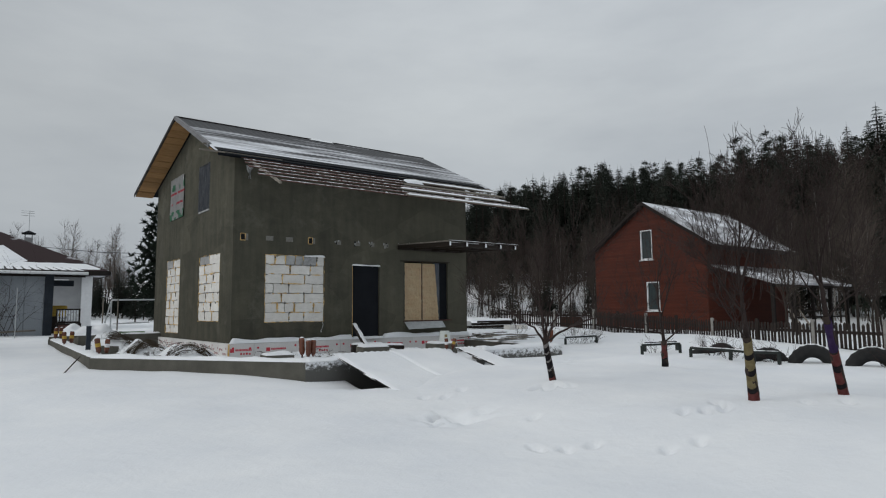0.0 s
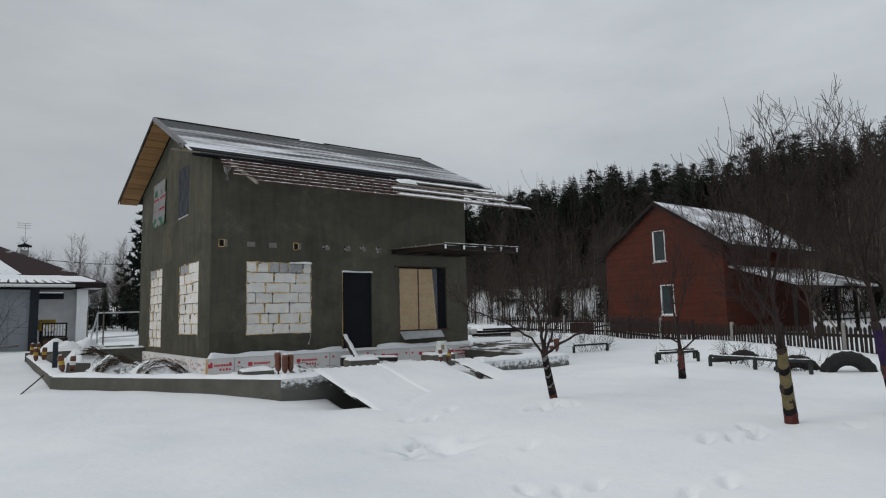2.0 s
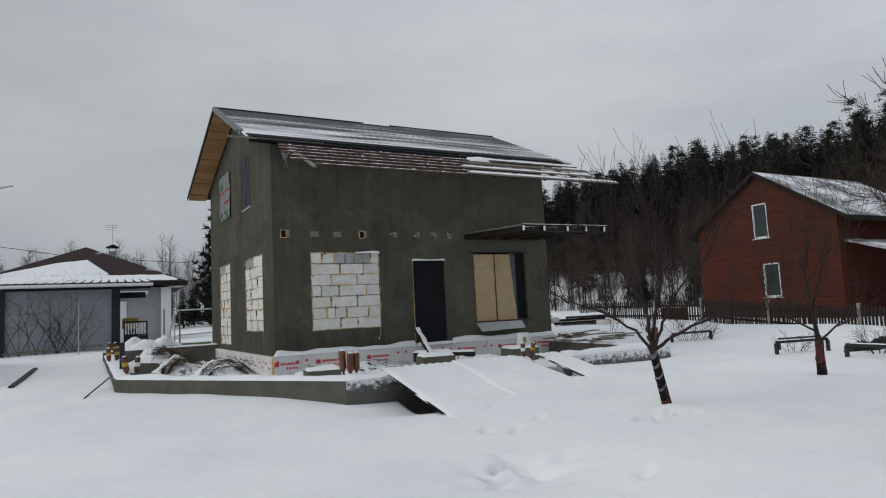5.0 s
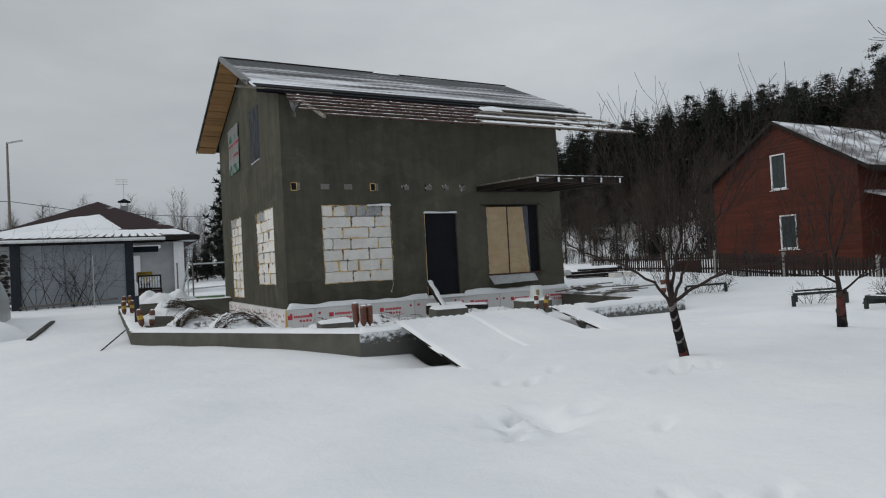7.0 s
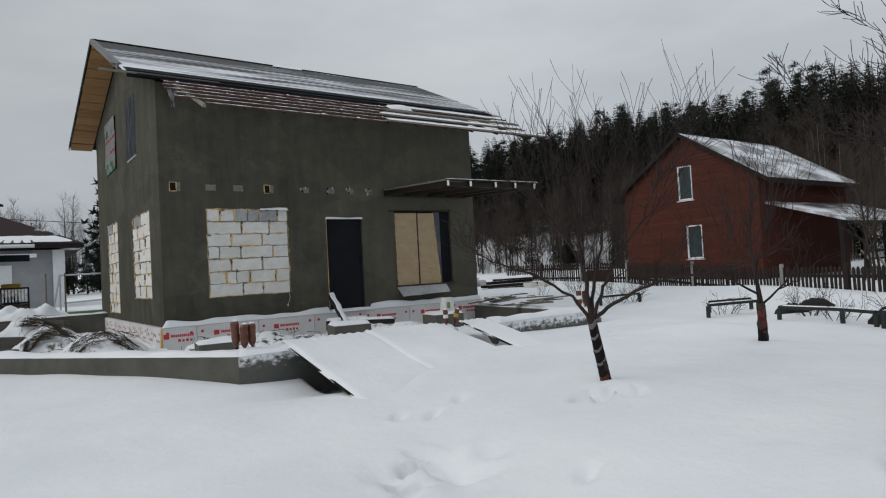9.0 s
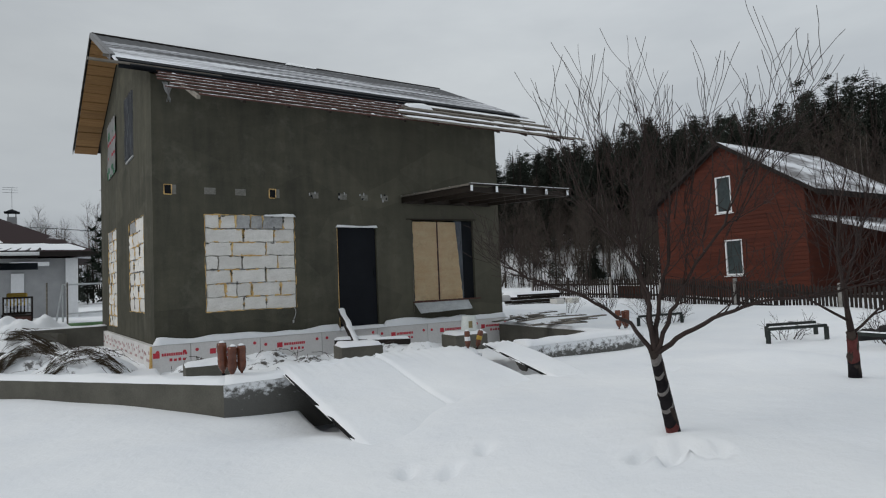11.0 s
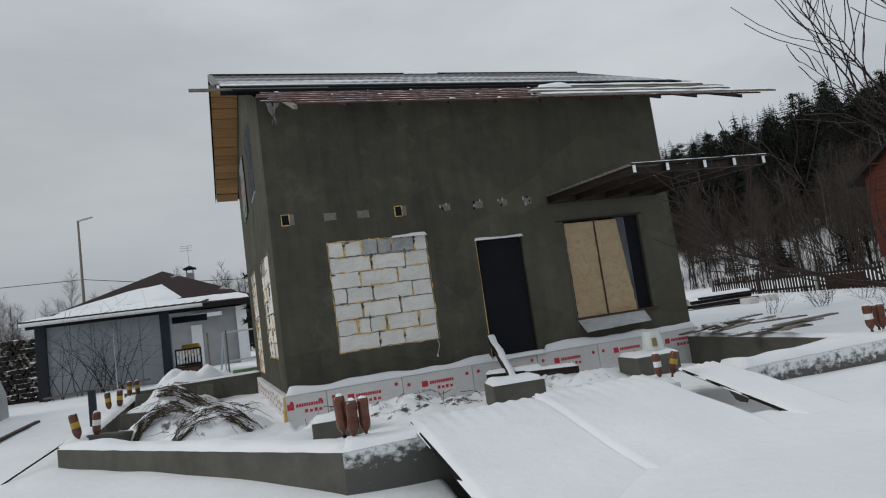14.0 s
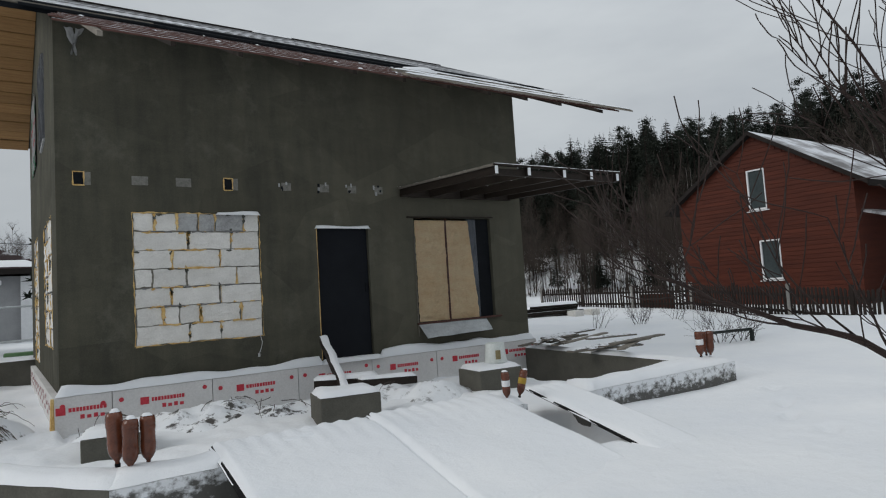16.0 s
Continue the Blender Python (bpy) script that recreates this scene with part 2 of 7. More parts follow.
M_SOFFIT = mat("raw_pine_board", (0.24, 0.125, 0.05), (0.40, 0.235, 0.10), 2.5, 20, 0.75, 0.4, 0.003, stretch=(0.6, 8, 8), rand=0.14)
M_BATTEN = mat("red_brown_batten", (0.065, 0.032, 0.027), (0.13, 0.066, 0.054), 5, 40, 0.8, 0.4, stretch=(0.5, 6, 6), rand=0.12)
M_FROST_BATTEN = snow_mat("frosted_batten", 0.95, 0.40, 0.56, (0.075, 0.036, 0.030), 7.0)
M_OLDWOOD = mat("weathered_board", (0.10, 0.09, 0.075), (0.26, 0.235, 0.20), 4, 30, 0.85, 0.5, 0.004, stretch=(0.8, 5, 5), rand=0.25)
M_DARKWOOD = mat("dark_stained_beam", (0.012, 0.009, 0.007), (0.030, 0.022, 0.017), 4, 35, 0.6, 0.4, 0.003, stretch=(5, 0.8, 5))
M_ROOF = roof_snow_mat("metal_roof_with_snow", (0.020, 0.021, 0.024), (0.044, 0.045, 0.049), 0.46, 0.70, 1.5, (0.22, 2.0, 1.5), rough=0.55, drift=(5.1, 6.6, 0.15, -0.13))
M_VERGE = mat("dull_grey_verge_trim", (0.11, 0.11, 0.115), (0.22, 0.22, 0.225), 5, 30, 0.6, 0.2)
M_WHITE_TRIM = mat("weathered_verge_trim", (0.34, 0.34, 0.34), (0.50, 0.50, 0.50), 5, 30, 0.6, 0.2)
M_REDSIDING = mat("red_brown_log_siding", (0.050, 0.011, 0.006), (0.100, 0.024, 0.012), 1.2, 25, 0.6, 0.3, 0.003, stretch=(0.5, 0.5, 5), rand=0.10, world_space=True)
M_DARKTRIM = mat("dark_roof_trim", (0.012, 0.010, 0.009), (0.026, 0.021, 0.019), 4, 30, 0.7, 0.2, spec=0.15)
M_ROOFSNOW = roof_snow_mat("roof_under_snow", (0.05, 0.045, 0.045), (0.10, 0.09, 0.09), 0.40, 0.58, 0.8, (0.6, 1.0, 1.0))
M_WINFRAME = mat("white_upvc", (0.68, 0.69, 0.70), (0.80, 0.81, 0.82), 8, 60, 0.4, 0.05)
M_GLASS = mat("dark_pane", (0.020, 0.028, 0.030), (0.05, 0.065, 0.066), 1.5, 10, 0.10, 0.02, spec=0.35)
M_FENCE = mat("dark_fence_wood", (0.012, 0.009, 0.008), (0.034, 0.025, 0.021), 5, 40, 0.8, 0.4, 0.003, stretch=(4, 4, 0.7), rand=0.25)
M_FENCE_GREY = mat("grey_fence_post", (0.16, 0.155, 0.145), (0.32, 0.31, 0.29), 5, 40, 0.8, 0.4, 0.003, rand=0.1)
M_BARK = mat("fruit_tree_bark", (0.020, 0.015, 0.013), (0.060, 0.044, 0.037), 12, 60, 0.85, 0.8, 0.008)
M_TWIG = mat("red_brown_twig", (0.018, 0.011, 0.010), (0.042, 0.028, 0.024), 10, 60, 0.7, 0.3)
M_WRAP_DARK = mat("dark_cloth_wrap", (0.012, 0.011, 0.013), (0.035, 0.030, 0.033), 12, 80, 0.95, 0.5)
M_WRAP_PALE = mat("grey_cloth_wrap", (0.22, 0.20, 0.195), (0.36, 0.34, 0.33), 12, 80, 0.95, 0.5)
M_WRAP_YEL = mat("yellow_cloth_wrap", (0.20, 0.16, 0.075), (0.32, 0.27, 0.15), 12, 80, 0.95, 0.5)
M_WRAP_RED = mat("red_cloth_wrap", (0.13, 0.035, 0.035), (0.24, 0.085, 0.08), 12, 80, 0.95, 0.5)
M_WRAP_VIO = mat("violet_cloth_wrap", (0.05, 0.03, 0.10), (0.10, 0.06, 0.16), 12, 80, 0.95, 0.5)
M_SPRUCE = mat("spruce_needles", (0.016, 0.021, 0.016), (0.040, 0.047, 0.037), 0.8, 9, 0.8, 0.5, 0.05, rand=0.3, spec=0.15)
M_PINE = mat("pine_needles", (0.010, 0.016, 0.011), (0.026, 0.036, 0.025), 0.8, 9, 0.8, 0.5, 0.05, rand=0.2, spec=0.15)
M_TRUNK = mat("dark_forest_trunk", (0.020, 0.016, 0.014), (0.050, 0.040, 0.034), 4, 30, 0.9, 0.5, rand=0.2)
M_BIRCH = mat("birch_bark", (0.11, 0.10, 0.095), (0.26, 0.245, 0.23), 4, 30, 0.8, 0.3, rand=0.3)
M_BRUSH = mat("bare_crown_twigs", (0.040, 0.032, 0.027), (0.080, 0.064, 0.054), 3, 20, 0.9, 0.3, rand=0.3)
M_DEADGRASS = mat("dead_grass", (0.030, 0.024, 0.017), (0.105, 0.080, 0.055), 9, 40, 0.9, 0.3)
M_TYRE = mat("old_tyre_rubber", (0.012, 0.012, 0.013), (0.030, 0.030, 0.030), 8, 60, 0.8, 0.4)
M_RAILPAINT = mat("dark_green_painted_bar", (0.015, 0.020, 0.018), (0.035, 0.042, 0.040), 8, 60, 0.6, 0.3)
M_PET = mat("brown_bottle_plastic", (0.065, 0.020, 0.011), (0.16, 0.050, 0.024), 14, 60, 0.22, 0.15, 0.003, rand=0.15, spec=0.5)
M_YELLOW = mat("yellow_paint", (0.32, 0.20, 0.03), (0.50, 0.34, 0.06), 14, 60, 0.5, 0.2)
M_PANEL = mat("grey_garage_panel", (0.25, 0.275, 0.30), (0.34, 0.37, 0.40), 1.2, 30, 0.5, 0.1, stretch=(1, 1, 1))
M_NAVY = mat("dark_blue_post", (0.012, 0.018, 0.026), (0.028, 0.036, 0.048), 4, 30, 0.5, 0.2)
M_WHITEWALL = mat("white_brick_wall", (0.29, 0.295, 0.30), (0.38, 0.385, 0.39), 2, 30, 0.8, 0.2)
M_SHINGLE = roof_snow_mat("brown_shingle_with_snow", (0.022, 0.013, 0.014), (0.045, 0.029, 0.030), 0.62, 0.68, 0.22, (1, 1, 2.2), rough=0.85)
M_STEEL = mat("galvanised_tube", (0.38, 0.40, 0.41), (0.55, 0.57, 0.58), 8, 60, 0.4, 0.1, metal=0.5)
M_BUCKET = mat("white_plastic_bucket", (0.58, 0.62, 0.60), (0.70, 0.73, 0.71), 6, 40, 0.45, 0.1)
M_SHEET = mat("black_corrugated_sheet", (0.010, 0.010, 0.011), (0.026, 0.026, 0.026), 6, 40, 0.7, 0.4)


# ---- mesh helpers ----
def thing(name, loc, label, category, group="", kind=""):
    e = new(name)
    e.empty_display_size = 0.1
    e.location = loc
    return tagged(e, label, category, group, kind)


def basis(ob):
    m = Matrix.LocRotScale(ob.location, ob.rotation_euler, ob.scale)
    return basis(ob.parent) @ m if ob.parent else m


def finish(bm, material, name, smooth=False):
    bmesh.ops.recalc_face_normals(bm, faces=bm.faces)
    me = bpy.data.meshes.new(name)
    bm.to_mesh(me)
    bm.free()
    for q in (material if isinstance(material, (list, tuple)) else [material]):
        me.materials.append(q)
    if smooth:
        for f in me.polygons:
            f.use_smooth = True
    return me


def part(name, bm, material, parent, label="", world_space=True, smooth=False):
    """One mesh object under a thing or a part. world_space: the vertices are in world coordinates."""
    if world_space:
        bm.transform(basis(parent).inverted())
    ob = new(name, finish(bm, material, name, smooth))
    ob.parent = parent
    return tagged(ob, label)


def solo(name, bm, material, label, category, group="", kind="", smooth=False):
    """A thing that is one mesh, in world coordinates; its origin goes to its base."""
    lo = Vector((min(v.co.x for v in bm.verts), min(v.co.y for v in bm.verts), min(v.co.z for v in bm.verts)))
    hi = Vector((max(v.co.x for v in bm.verts), max(v.co.y for v in bm.verts), lo.z))
    base = (lo + hi) / 2
    base.z = lo.z
    bm.transform(Matrix.Translation(-base))
    ob = new(name, finish(bm, material, name, smooth))
    ob.location = base
    return tagged(ob, label, category, group, kind)


def box(bm, x0, x1, y0, y1, z0, z1, m=None, bevel=0.0, mi=0):
    vs = [bm.verts.new((x, y, z)) for z in (z0, z1) for y in (y0, y1) for x in (x0, x1)]
    fs = [bm.faces.new([vs[i] for i in q]) for q in ((0, 2, 3, 1), (4, 5, 7, 6), (0, 1, 5, 4), (2, 6, 7, 3), (0, 4, 6, 2), (1, 3, 7, 5))]
    for f in fs:
        f.material_index = mi
    if bevel:
        es = list({e for f in fs for e in f.edges})
        got = bmesh.ops.bevel(bm, geom=es, offset=bevel, segments=2, affect="EDGES", profile=0.5)
        vs = list({v for f in got["faces"] for v in f.verts} | {v for v in vs if v.is_valid})
    if m is not None:
        for v in vs:
            v.co = m @ v.co
    return vs


def beam(bm, p, q, w, h, bevel=0.0, up=(0, 0, 1)):
    """A rectangular bar from p to q, w wide and h deep about the line."""
    p, q = Vector(p), Vector(q)
    d = (q - p)
    x = d.normalized()
    y = Vector(up).cross(x)
    y = y.normalized() if y.length > 1e-6 else Vector((1, 0, 0))
    z = x.cross(y)
    m = Matrix((x, y, z)).transposed().to_4x4()
    m.translation = p
    return box(bm, 0, d.length, -w / 2, w / 2, -h / 2, h / 2, m, bevel)


def tube(bm, pts, radii, n=6, mi=0, cap=True):
    """A tapered tube along points."""
    rings, pts = [], [Vector(p) for p in pts]
    ref = Vector((0.31, 0.17, 0.93))
    for i, p in enumerate(pts):
        d = (pts[min(i + 1, len(pts) - 1)] - pts[max(i - 1, 0)]).normalized()
        a = d.cross(ref if abs(d.dot(ref)) < 0.95 else Vector((1, 0, 0))).normalized()
        b = d.cross(a)
        rings.append([bm.verts.new(p + radii[i] * (math.cos(math.tau * k / n) * a + math.sin(math.tau * k / n) * b)) for k in range(n)])
    for r, s in zip(rings, rings[1:]):
        for k in range(n):
            f = bm.faces.new((r[k], r[(k + 1) % n], s[(k + 1) % n], s[k]))
            f.material_index = mi
    if cap:
        bm.faces.new(rings[0][::-1]).material_index = mi
        bm.faces.new(rings[-1]).material_index = mi


def snow_cap(bm, outline, thick, rng, cell=0.12, edge=0.05, lean=0.0):
    """A rounded layer of snow over a quad given by four corners (a, b, c, d) in order; a-b is the length."""
    a, b, c, d = [Vector(q) for q in outline]
    nu = max(2, int((b - a).length / cell))
    nv = max(3, int((d - a).length / cell) + 2)
    top = []
    for i in range(nu + 1):
        row = []
        for j in range(nv + 1):
            u, v = i / nu, j / nv
            p = (a * (1 - u) + b * u) * (1 - v) + (d * (1 - u) + c * u) * v
            e = min(1.0, min(u, 1 - u) * (b - a).length / edge, min(v, 1 - v) * (d - a).length / edge)
            h = thick * math.sqrt(max(0.0, 1 - (1 - e) ** 2)) * (0.8 + 0.5 * noise.noise(p * 2.3))
            row.append(bm.verts.new(p + Vector((0.02 * noise.noise(p * 5), 0.02 * noise.noise(p * 5 + Vector((9, 0, 0))), max(0.0, h) + 0.003))))
        top.append(row)
    for i in range(nu):
        for j in range(nv):
            bm.faces.new((top[i][j], top[i + 1][j], top[i + 1][j + 1], top[i][j + 1]))


# ---- ground ----
def smooth01(t):
    t = max(0.0, min(1.0, t))
    return t * t * (3 - 2 * t)


PRINTS = [(5.41, 6.34, -0.6, 0.20), (5.16, 6.05, -0.3, 0.17), (5.60, 6.55, -0.5, 0.05), (5.02, 5.86, 0.5, 0.05), (5.13, 4.20, 1.2, 0.09), (5.32, 3.95, 0.9, 0.08), (5.65, 3.85, 0.4, 0.07),
          (7.26, 6.34, 0.2, 0.09), (7.38, 6.26, 0.9, 0.10), (7.47, 6.20, 0.4, 0.12), (7.33, 6.12, 0.1, 0.07), (7.57, 6.08, 1.2, 0.09), (7.66, 5.98, 0.7, 0.06),
          (7.35, 3.55, 0.6, 0.12), (7.55, 3.42, 0.2, 0.10), (7.75, 3.62, 0.9, 0.11), (7.20, 3.75, 0.4, 0.08), (8.5, 2.9, 0.5, 0.08), (8.9, 2.6, 0.5, 0.08),
          (6.0, 7.6, 0.9, 0.06), (6.25, 7.35, 0.6, 0.06), (6.7, 7.5, 0.8, 0.05), (10.6, 8.6, 0.6, 0.07), (10.9, 9.1, 0.6, 0.07), (11.4, 9.4, 0.5, 0.07), (12.1, 9.9, 0.6, 0.07),
          (3.1, 3.0, 0.6, 0.05), (3.4, 2.6, 0.6, 0.06), (3.9, 2.2, 0.6, 0.06), (5.9, 3.1, 0.4, 0.08), (6.3, 3.0, 0.5, 0.07), (2.6, 1.6, 0.5, 0.05), (6.1, 5.2, 0.4, 0.05)]
TREES = [(7.71, 6.40), (8.05, 3.32), (11.02, 6.58), (9.28, 2.78)]


def in_terrace(x, y):
    """Inside the low walls around the house."""
    if y < 10.8 or y > 21.8 or x > 12.45:
        return False
    if y < 14.5:
        return (x - 5.3) * 3.85 + (y - 10.65) * 3.2 > 0.85
    return 2.2 < x < 5.2


def ground(x, y):
    left = min(0.66, 0.035 * max(0.0, y - 5.4))
    right = 0.29 * smooth01((x - 5.0) / 3.2) + 0.13 * smooth01((x - 12) / 8)
    z = -0.46 + max(left, right)
    v = Vector((x, y, 0))
    z += 0.035 * noise.noise(v * 0.45) + 0.018 * noise.noise(v * 1.3)
    hill = max(0.0, 0.97 * x + 0.10 * y - 47)
    z += 0.256 * hill * smooth01(hill / 18) if hill < 150 else 35.0
    if hill > 0:
        z += 0.5 * noise.noise(v * 0.09) * min(1, hill / 10)
    z += 0.02 * max(0.0, y - 45) * smooth01((y - 45) / 30) if y < 160 else 2.3
    # a bank of snow before the fence and the heap by the young trees
    z += 0.16 * math.exp(-((x - 19.2) ** 2 / 7 + (y - 12.5) ** 2 / 18))
    z += 0.14 * math.exp(-((x - 12.1) ** 2 + (y - 8.1) ** 2) / 0.5)
    for tx, ty in TREES:
        z += 0.05 * math.exp(-((x - tx) ** 2 + (y - ty) ** 2) / 0.18)
    if in_terrace(x, y):
        z = -0.12 + 0.06 * noise.noise(v * 1.7) + 0.03 * noise.noise(v * 5)
        z -= 0.34 * smooth01((x - 10.9) / 0.5) * smooth01((y - 11.25) / 0.5)
        if y > 13.7 and x > 5.1:
            z -= 0.12 * smooth01((y - 13.7) / 0.7)
    # hollow beneath the ramp and wind scour along the low wall
    z -= 0.16 * math.exp(-(((x - 6.0) / 0.9) ** 2 + ((y - 10.0) / 0.75) ** 2))
    z -= 0.32 * smooth01((x - 6.15) / 0.25) * smooth01((10.9 - y) / 0.2) * smooth01((y - 9.1) / 0.8) * smooth01((8.55 - x) / 0.2)
    z -= 0.28 * smooth01((x - 8.75) / 0.2) * smooth01((10.9 - y) / 0.2) * smooth01((y - 9.6) / 0.6) * smooth01((9.85 - x) / 0.2)
    if 2 < x < 13 and 1 < y < 11:
        z -= 0.15 * math.exp(-(((x - 5.5) / 0.55) ** 2 + ((y - 6.15) / 0.38) ** 2)) * (0.6 + noise.noise(v * 4))
        for px, py, a, deep in PRINTS:
            dx, dy = x - px, y - py
            if abs(dx) < 0.4 and abs(dy) < 0.4:
                u, w = dx * math.cos(a) + dy * math.sin(a), -dx * math.sin(a) + dy * math.cos(a)
                q = (u / 0.14) ** 2 + (w / 0.062) ** 2
                z += deep * (-math.exp(-q * q) + 0.10 * math.exp(-((math.sqrt(q) - 1.6) / 0.5) ** 2))
    return z


def steps(a, b, d):
    return list(np.arange(a, b, d))


GX = [-400, -250, -150, -90, -60, -40, -28] + steps(-20, -4, 1.0) + steps(-4, 2, 0.2) + steps(2, 9.6, 0.055) + steps(9.6, 14, 0.12) + steps(14, 26, 0.3) + steps(26, 60, 1.2) + steps(60, 130, 4) + [135, 150, 180, 230, 300, 420]
GY = [-300, -180, -100, -60, -35] + steps(-22, -4, 1.5) + steps(-4, 1.5, 0.25) + steps(1.5, 11.2, 0.055) + steps(11.2, 15, 0.1) + steps(15, 24, 0.25) + steps(24, 60, 1.2) + steps(60, 140, 4) + [145, 170, 220, 300, 420]
gv = [(x, y, ground(x, y)) for y in GY for x in GX]
nx = len(GX)
gf = [(j * nx + i, j * nx + i + 1, (j + 1) * nx + i + 1, (j + 1) * nx + i) for j in range(len(GY) - 1) for i in range(nx - 1)]
gm = bpy.data.meshes.new("ground")
gm.from_pydata(gv, [], gf)
for f in gm.polygons:
    f.use_smooth = True
gm.materials.append(M_SNOW)
tagged(new("ground", gm), "snow-covered ground with footprints and drifts", "ground", kind="structure")


# ---- the unfinished house ----
HX0, HX1, HY0, HY1, HZ0 = 5.112, 12.5, 14.645, 21.85, 0.25
RIDGE_Y, RIDGE_Z, SLOPE, REAR_SLOPE = 18.0, 6.70, 0.480, 0.338
RX0, RX1 = 4.56, 13.32  # roof ends, before the skew
SKEW = Matrix(((1, -0.044, 0, 0.044 * HY0), (0, 1, 0, 0), (0, 0, 1, 0), (0, 0, 0, 1)))


def roof_z(y):
    return RIDGE_Z - (SLOPE * (RIDGE_Y - y) if y < RIDGE_Y else REAR_SLOPE * (y - RIDGE_Y))


house = thing("house", (8.8, 18.2, -0.35), "unfinished two-storey house in grey cement render with a snowy metal roof", "house")


def hpart(name, bm, material, parent=None, label="", smooth=False):
    bm.transform(SKEW)
    return part(name, bm, material, parent or house, label, True, smooth)


def wall_cells(bm, axis, fixed, thick, u0, u1, z0, top, holes, extra=()):
    """A wall along x or y with rectangular holes (u0, u1, z0, z1); top(u) is its upper edge."""
    us = sorted({u0, u1, *[h[0] for h in holes], *[h[1] for h in holes], *extra})
    for a, b in zip(us, us[1:]):
        cuts = sorted((h[2], h[3]) for h in holes if h[0] <= a + 1e-6 and h[1] >= b - 1e-6)
        z, spans = z0, []
        for lo, hi in cuts:
            spans.append((z, z, lo, lo))
            z = hi
        spans.append((z, z, top(a), top(b)))
        for za, zb, ta, tb in spans:
            co = []
            for f in (fixed, fixed + thick):
                for u, z1 in ((a, za), (b, zb), (b, tb), (a, ta)):
                    co.append((u, f, z1) if axis == "x" else (f, u, z1))
            vs = [bm.verts.new(c) for c in co]
            for q in ((0, 1, 2, 3), (7, 6, 5, 4), (0, 4, 5, 1), (1, 5, 6, 2), (2, 6, 7, 3), (3, 7, 4, 0)):
                bm.faces.new([vs[i] for i in q])
    bmesh.ops.remove_doubles(bm, verts=bm.verts, dist=1e-4)


FRONT_HOLES = [(5.945, 7.58, 0.75, 2.49), (8.44, 9.31, 0.28, 2.30), (10.16, 11.76, 0.70, 2.47)]
SIDE_HOLES = [(15.55, 17.22, 0.78, 2.55), (19.05, 20.44, 0.40, 2.64), (18.83, 20.22, 3.94, 5.20), (16.52, 17.35, 3.86, 5.12)]
bm = bmesh.new()
wall_cells(bm, "x", HY0, 0.35, HX0, HX1, HZ0, lambda u: roof_z(HY0) - 0.20, FRONT_HOLES)
hpart("front_wall", bm, M_PLASTER, label="grey-green cement render")
bm = bmesh.new()
wall_cells(bm, "y", HX0 - 0.002, 0.35, HY0 + 0.003, HY1, HZ0 + 0.002, lambda u: roof_z(u) - 0.20, SIDE_HOLES, (RIDGE_Y,))
hpart("gable_wall", bm, M_PLASTER, label="grey-green cement render")
bm = bmesh.new()
wall_cells(bm, "y", HX1 - 0.35, 0.352, HY0 + 0.003, HY1, HZ0 + 0.002, lambda u: roof_z(u) - 0.20, [], (RIDGE_Y,))
hpart("far_gable_wall", bm, M_PLASTER)
bm = bmesh.new()
wall_cells(bm, "x", HY1 - 0.35, 0.352, HX0 + 0.36, HX1 - 0.36, HZ0, lambda u: roof_z(HY1) - 0.20, [])
hpart("rear_wall", bm, M_PLASTER)
# floor slab and upper floor keep the inside dark
bm = bmesh.new()
box(bm, HX0 + 0.01, HX1 - 0.01, HY0 + 0.01, HY1 - 0.01, -0.4, HZ0 - 0.004)
hpart("floor_slab", bm, M_CONCRETE)

# plinth of insulation boards
rng = random.Random(5)


def foam_board(x0, x1, face, side):
    """One insulation board of the plinth; side: on the gable, else on the front."""
    bm = bmesh.new()
    if side:
        box(bm, face, face + 0.09, x0, x1, -0.38, 0.245, None, 0.004)
    else:
        box(bm, x0, x1, face, face + 0.09, -0.38, 0.245, None, 0.004)
    return hpart("insulation_board", bm, M_XPS)


